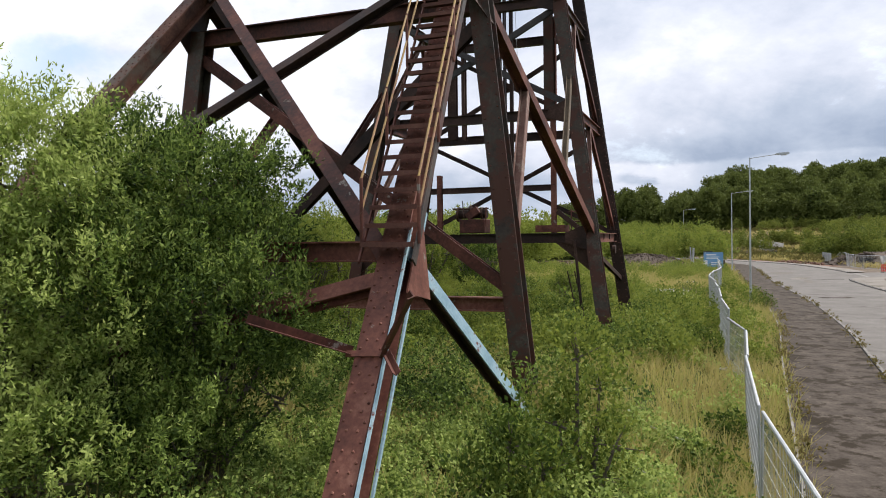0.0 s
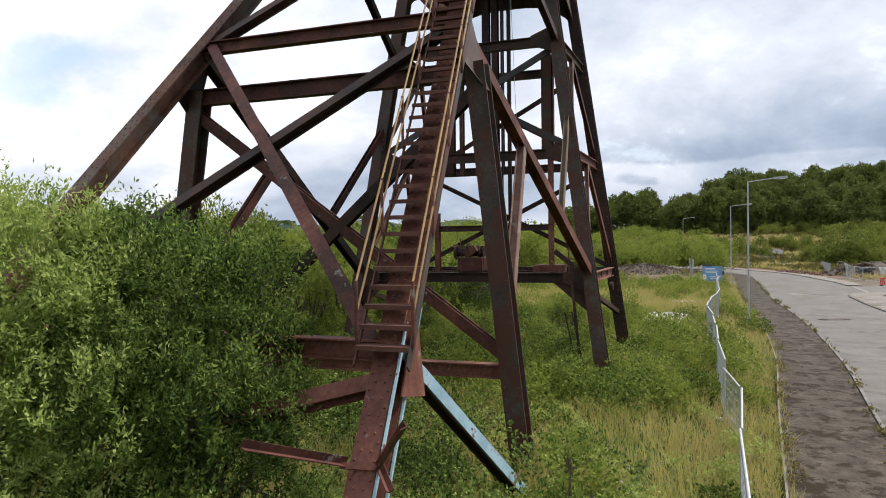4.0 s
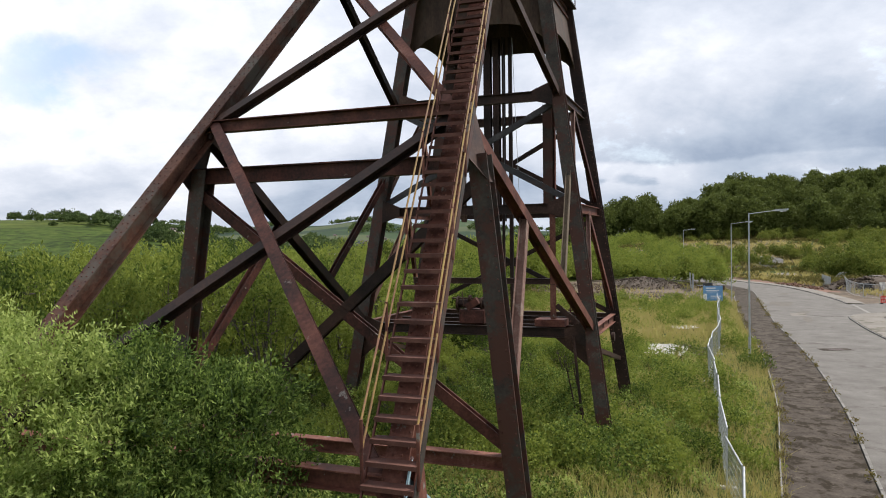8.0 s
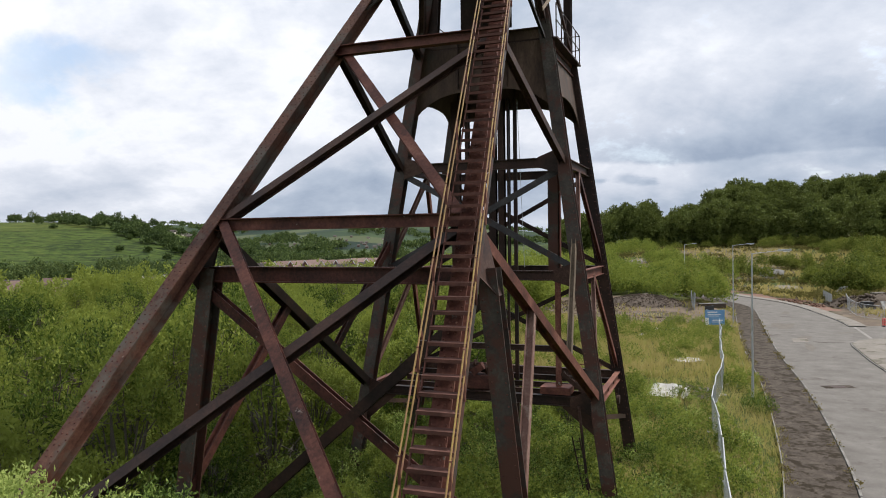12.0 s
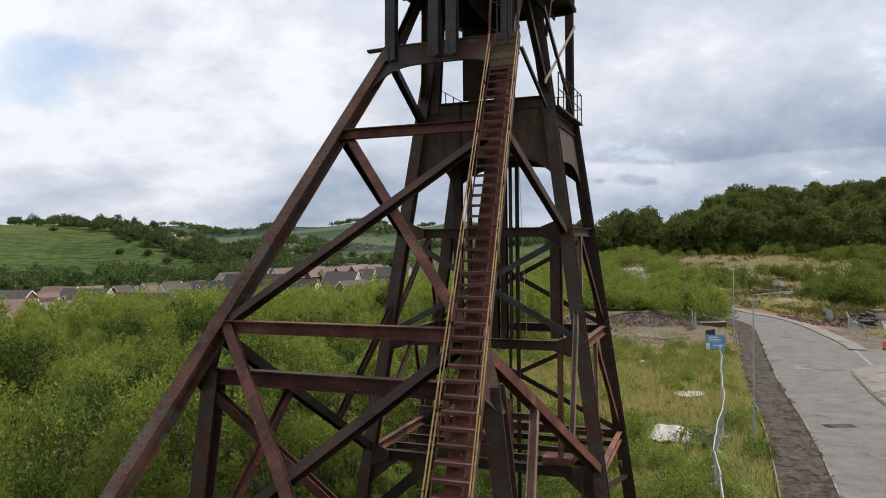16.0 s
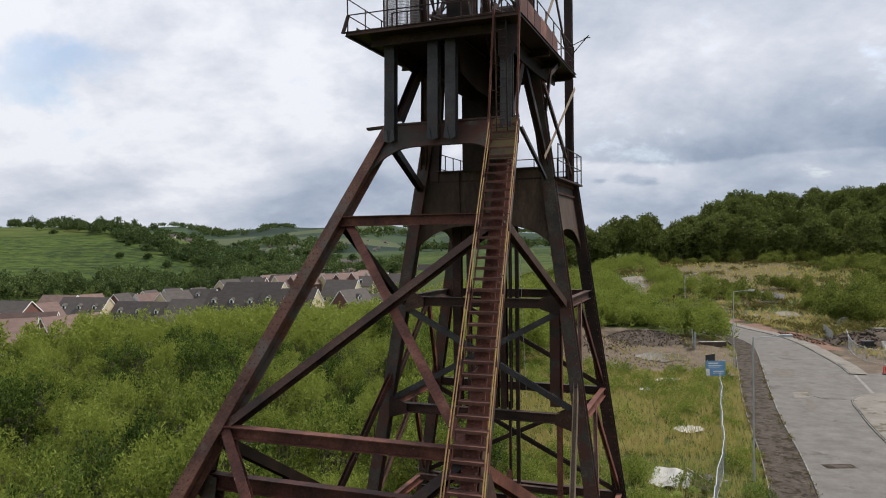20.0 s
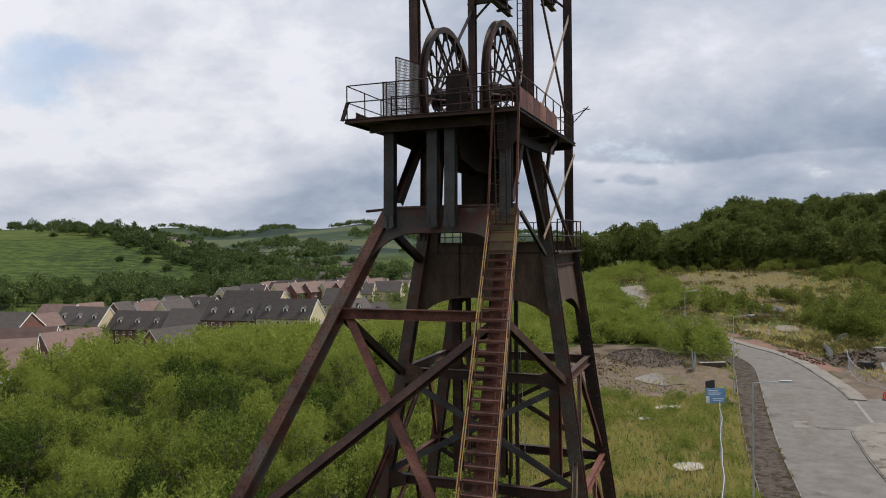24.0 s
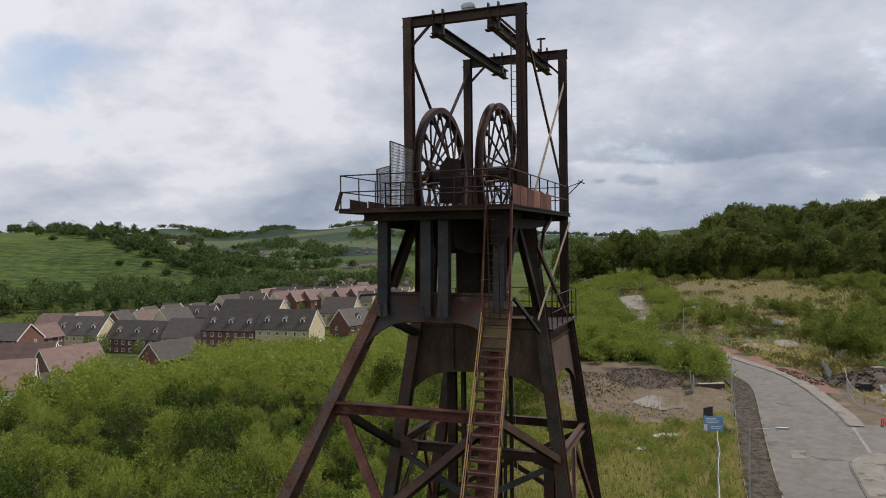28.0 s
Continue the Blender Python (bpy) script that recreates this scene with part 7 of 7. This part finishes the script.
def house(b, r, ridge, rz, w, d, eh, rh, wall_m, roof_m, label, dormers=0, floors=2, detail=2, gable_m=None):
    """A house b degrees off ahead, r metres away, its ridge at that height; long side w faces the camera."""
    x, y = r * math.sin(radians(b)), r * math.cos(radians(b))
    z0 = ridge - eh - rh
    t = thing("house", label, "house", (x, y, z0), rz, "houses of the estate")
    bm = bmesh.new()
    slab(bm, [(-w / 2, -d / 2, -4), (-w / 2, d / 2, -4), (-w / 2, d / 2, eh), (-w / 2, 0, eh + rh), (-w / 2, -d / 2, eh)], w, (1, 0, 0))
    part("wall", bm, wall_m, t)
    if gable_m:
        bm = bmesh.new()
        slab(bm, [(w / 2, -d / 2, -4), (w / 2, d / 2, -4), (w / 2, d / 2, eh), (w / 2, 0, eh + rh), (w / 2, -d / 2, eh)], 0.06, (1, 0, 0))
        part("gable_wall", bm, gable_m, t)
    for k in (-1, 1):
        bm = bmesh.new()
        o = 0.35
        q = o * rh / (d / 2)
        slab(bm, [(-w / 2 - 0.2, 0, eh + rh + 0.02), (w / 2 + 0.2, 0, eh + rh + 0.02), (w / 2 + 0.2, k * (d / 2 + o), eh - q + 0.02), (-w / 2 - 0.2, k * (d / 2 + o), eh - q + 0.02)], 0.18, (0, k * rh, d / 2))
        part("roof", bm, roof_m, t)
    for k in (-1, 1):
        for q in (-1, 1):
            one("bargeboard", t, (k * (w / 2 + 0.22), q * (d / 2 + 0.35), eh - 0.35 * rh / (d / 2)), (k * (w / 2 + 0.22), 0, eh + rh), rect(0.05, 0.28), PVC, UP)
    if detail > 1:
        n = max(2, round(w / 3.0))
        for f in range(floors):
            for i in range(n):
                window(t, -w / 2 + w * (i + 0.5) / n, -d / 2 - 0.02, 0.9 + f * 2.6, 1.1, 1.25, 0, -1)
        for k in (1, -1):
            for f in range(floors):
                window(t, k * (w / 2 + (0.08 if gable_m and k > 0 else 0.02)), d * 0.16, 0.9 + f * 2.6, 0.9, 1.2, k, 0)
        one("door", t, (-w / 2 + 1.0, -d / 2 - 0.03, 0), (-w / 2 + 1.0, -d / 2 - 0.03, 2.05), rect(0.95, 0.08), BLACK)
    elif detail == 1:
        for k in (-0.25, 0.25):
            window(t, k * w, -d / 2 - 0.02, 2.9, 1.2, 1.3, 0, -1)
        window(t, w / 2 + 0.02, 0, 2.9, 1.0, 1.2, 1, 0)
    for i in range(dormers):
        x = -w / 2 + w * (i + 0.5) / dormers
        y = -d * 0.34
        zb = eh + rh * (1 - 0.34 / 0.5)
        dm = new("dormer")
        dm.parent = t
        bm = bmesh.new()
        slab(bm, [(x - 0.75, y, zb), (x + 0.75, y, zb), (x + 0.75, y, zb + 1.3), (x, y, zb + 2.0), (x - 0.75, y, zb + 1.3)], 2.2, (0, 1, 0))
        part("dormer_wall", bm, PVC, dm)
        for k in (-1, 1):
            bm = bmesh.new()
            slab(bm, [(x, y - 0.15, zb + 2.02), (x, y + 2.3, zb + 2.02), (x + k * 0.95, y + 2.3, zb + 1.15), (x + k * 0.95, y - 0.15, zb + 1.15)], 0.1, (k * 0.6, 0, 1))
            part("dormer_roof", bm, roof_m, dm)
        bm = bmesh.new()
        box(bm, (x - 0.42, y - 0.03, zb + 0.2), (x + 0.42, y - 0.005, zb + 1.25))
        part("dormer_pane", bm, GLASS, dm)
    return t


DARK_T, CREAM_T, PINK_T = "brick terrace house with a dark tiled roof and dormers", "cream rendered terrace house with a dark tiled roof", "red brick house with a pinkish tiled roof"
house(-26.25, 291, -1.9, -16, 19.7, 11.6, 5.6, 5.8, CREAM, SLATE, CREAM_T, 3, gable_m=CREAM)
house(-22.45, 279, -3.4, -16, 22.7, 11.6, 5.4, 5.8, BRICK, SLATE, DARK_T, 3)
house(-19.2, 267, -2.3, -16, 15.7, 11.6, 5.4, 5.8, CREAM, SLATE, CREAM_T, 0)
house(-15.9, 254, 0.9, -16, 20.4, 11.6, 5.6, 5.8, BRICK, SLATE, DARK_T, 3)
house(-11.95, 244, 1.8, -16, 19.1, 11.6, 5.6, 5.8, CREAM, SLATE, CREAM_T, 3, gable_m=CREAM)
house(-20.6, 207, -1.9, 58, 13.6, 9.4, 4.2, 4.3, BRICK, SLATE, "small red brick house with a grey roof and white bargeboards", 0, 1)
house(-27.3, 179, 1.7, 58, 13.0, 8.2, 5.0, 4.5, BRICK, CLAY, PINK_T, 0)
house(-29.8, 186, 2.1, 12, 11.3, 9.4, 5.0, 4.7, BRICK, BROWNTILE, PINK_T, 0)
house(-31.6, 139, 5.0, 24, 10.7, 8.8, 4.6, 4.0, PVC, CLAY, "white rendered house with a pinkish tiled roof", 0)
house(-28.8, 158, -0.6, 55, 6.8, 5.5, 2.6, 2.5, BRICK, SLATE, "small dark-roofed garage beside the brick house", 0, 0, 0)
house(-30.9, 252, 0.6, -14, 15, 10, 5.2, 4.2, BRICK, SLATE, "red brick house with a dark tiled roof", 0)
house(-29.0, 262, -1.2, 66, 10, 7.5, 5.2, 3.8, BRICK, CLAY, PINK_T, 0)
house(-27.9, 302, -1.4, -16, 15, 10, 5.2, 4.6, CREAM, CLAY, "cream house with a mossy pinkish tiled roof", 0)
house(-14.6, 292, 1.7, -16, 24.9, 11.0, 5.4, 4.9, CREAM, SLATE, CREAM_T, 0, gable_m=CREAM)
house(-8, 286, 2.2, -16, 13.0, 11.0, 5.4, 5.6, CREAM, SLATE, CREAM_T, 0, gable_m=CREAM)
house(-7.2, 259, 0.2, 52, 12.4, 9.9, 5.4, 5.2, BRICK, SLATE, "red brick house with a grey tiled roof", 1)
house(-5.6, 267, -2.2, 46, 11.3, 9.9, 5.2, 4.7, CREAM, SLATE, "cream house with a grey tiled roof", 1)
hr = random.Random(3)
for k in range(7):
    house(-12.4 + 1.15 * k, 318 + 3 * k, 3.0 + hr.uniform(-0.3, 0.3), 62 + hr.uniform(-4, 4), 12, 6.6, 5.2, 4.0, BRICK if k % 3 else CREAM, CLAY, "narrow brick house with a steep pinkish gabled roof", 0, 2, 1)
for r, b0, b1, z in ((312, -26.0, -16.5, -2.5), (332, -23.5, -15.5, -2.8), (350, -20.5, -14.8, -3.0), (330, -16.5, -3, 1.6), (352, -14.8, -2.5, 1.6), (374, -13.6, -2.2, 1.0), (402, -12.6, -2.0, 0.6), (434, -11.4, -1.8, 0.3), (470, -10.2, -1.6, 0.2), (508, -9.4, -1.4, 0.1)):
    b = b0
    while b < b1:
        wide = hr.choice((7.5, 9, 11, 14))
        turned = hr.random() < 0.45
        wm, rm = hr.choice((BRICK, CREAM, BRICK, CREAM, PVC)), hr.choice((SLATE, SLATE, SLATE, CLAY))
        words = ("red brick" if wm is BRICK else "cream rendered" if wm is CREAM else "white rendered") + " estate house with a " + ("dark" if rm is SLATE else "pinkish") + " tiled roof"
        house(b, r + hr.uniform(-6, 6), z + hr.uniform(-0.6, 0.6), (hr.uniform(50, 72) if turned else hr.uniform(-22, -8)), wide, 8.5, 5.2, 4.2, wm, rm, words, 1 if r < 360 and not turned and hr.random() < 0.3 else 0, 2, 1 if r < 400 else 0)
        b += math.degrees(((8.5 if turned else wide) + hr.uniform(0.3, 3.0)) / r)
# the far town: rows of small houses on the hillsides
vs, fs, rf, k = [], [], [], 0
for b0, b1, r0, r1, n in ((-20.6, -14.2, 1090, 1150, 34), (-12.4, -9.4, 900, 960, 22), (-8.0, -5.4, 860, 930, 22), (-15.0, -4.0, 1500, 1900, 40)):
    for _ in range(n):
        b, r = hr.uniform(b0, b1), hr.uniform(r0, r1)
        x, y = r * math.sin(radians(b)), r * math.cos(radians(b))
        w, d, h = hr.uniform(5, 9), 7, hr.uniform(2.4, 3.4)
        z = land(x, y) - 0.6
        vs += [(x + p * w / 2, y + q * d / 2, z + e) for e in (-3, h) for q in (-1, 1) for p in (-1, 1)] + [(x - w / 2, y, z + h + 3), (x + w / 2, y, z + h + 3)]
        fs += [(k, k + 1, k + 5, k + 4), (k + 1, k + 3, k + 7, k + 5), (k + 3, k + 2, k + 6, k + 7), (k + 2, k, k + 4, k + 6)]
        rf += [(k + 4, k + 5, k + 9, k + 8), (k + 6, k + 8, k + 9, k + 7)]
        k += 10
town = thing("distant_town", "small far-off houses in rows on the hillside", "town", (0, 0, 0))
tagged(mesh_np("wall", vs, fs, TOWNWALL, town), kind="stuff")
tagged(mesh_np("roof", vs, rf, SLATE, town), kind="stuff")
# tree clumps between the gardens
garden = [(r * math.sin(radians(b)), r * math.cos(radians(b)), hr.uniform(4, 8), hr.uniform(1.8, 3)) for b, r in [(hr.uniform(-31, -2), hr.uniform(255, 500)) for _ in range(170)]]
scrub("garden_trees", "small dark trees between the house gardens", np.random.default_rng(15), garden, 130, 3, 0.6, 0.6, 0.3, HEDGE, "trees")

# kerb stones last
kerbs(KL, "kerb_near", "line of pale concrete kerb stones", -14, 125)
kerbs(KRa, "kerb_far", "line of pale concrete kerb stones", 20, 90)
kerbs(KRb, "kerb_bend", "line of pale concrete kerb stones round the bend", 92, 172)
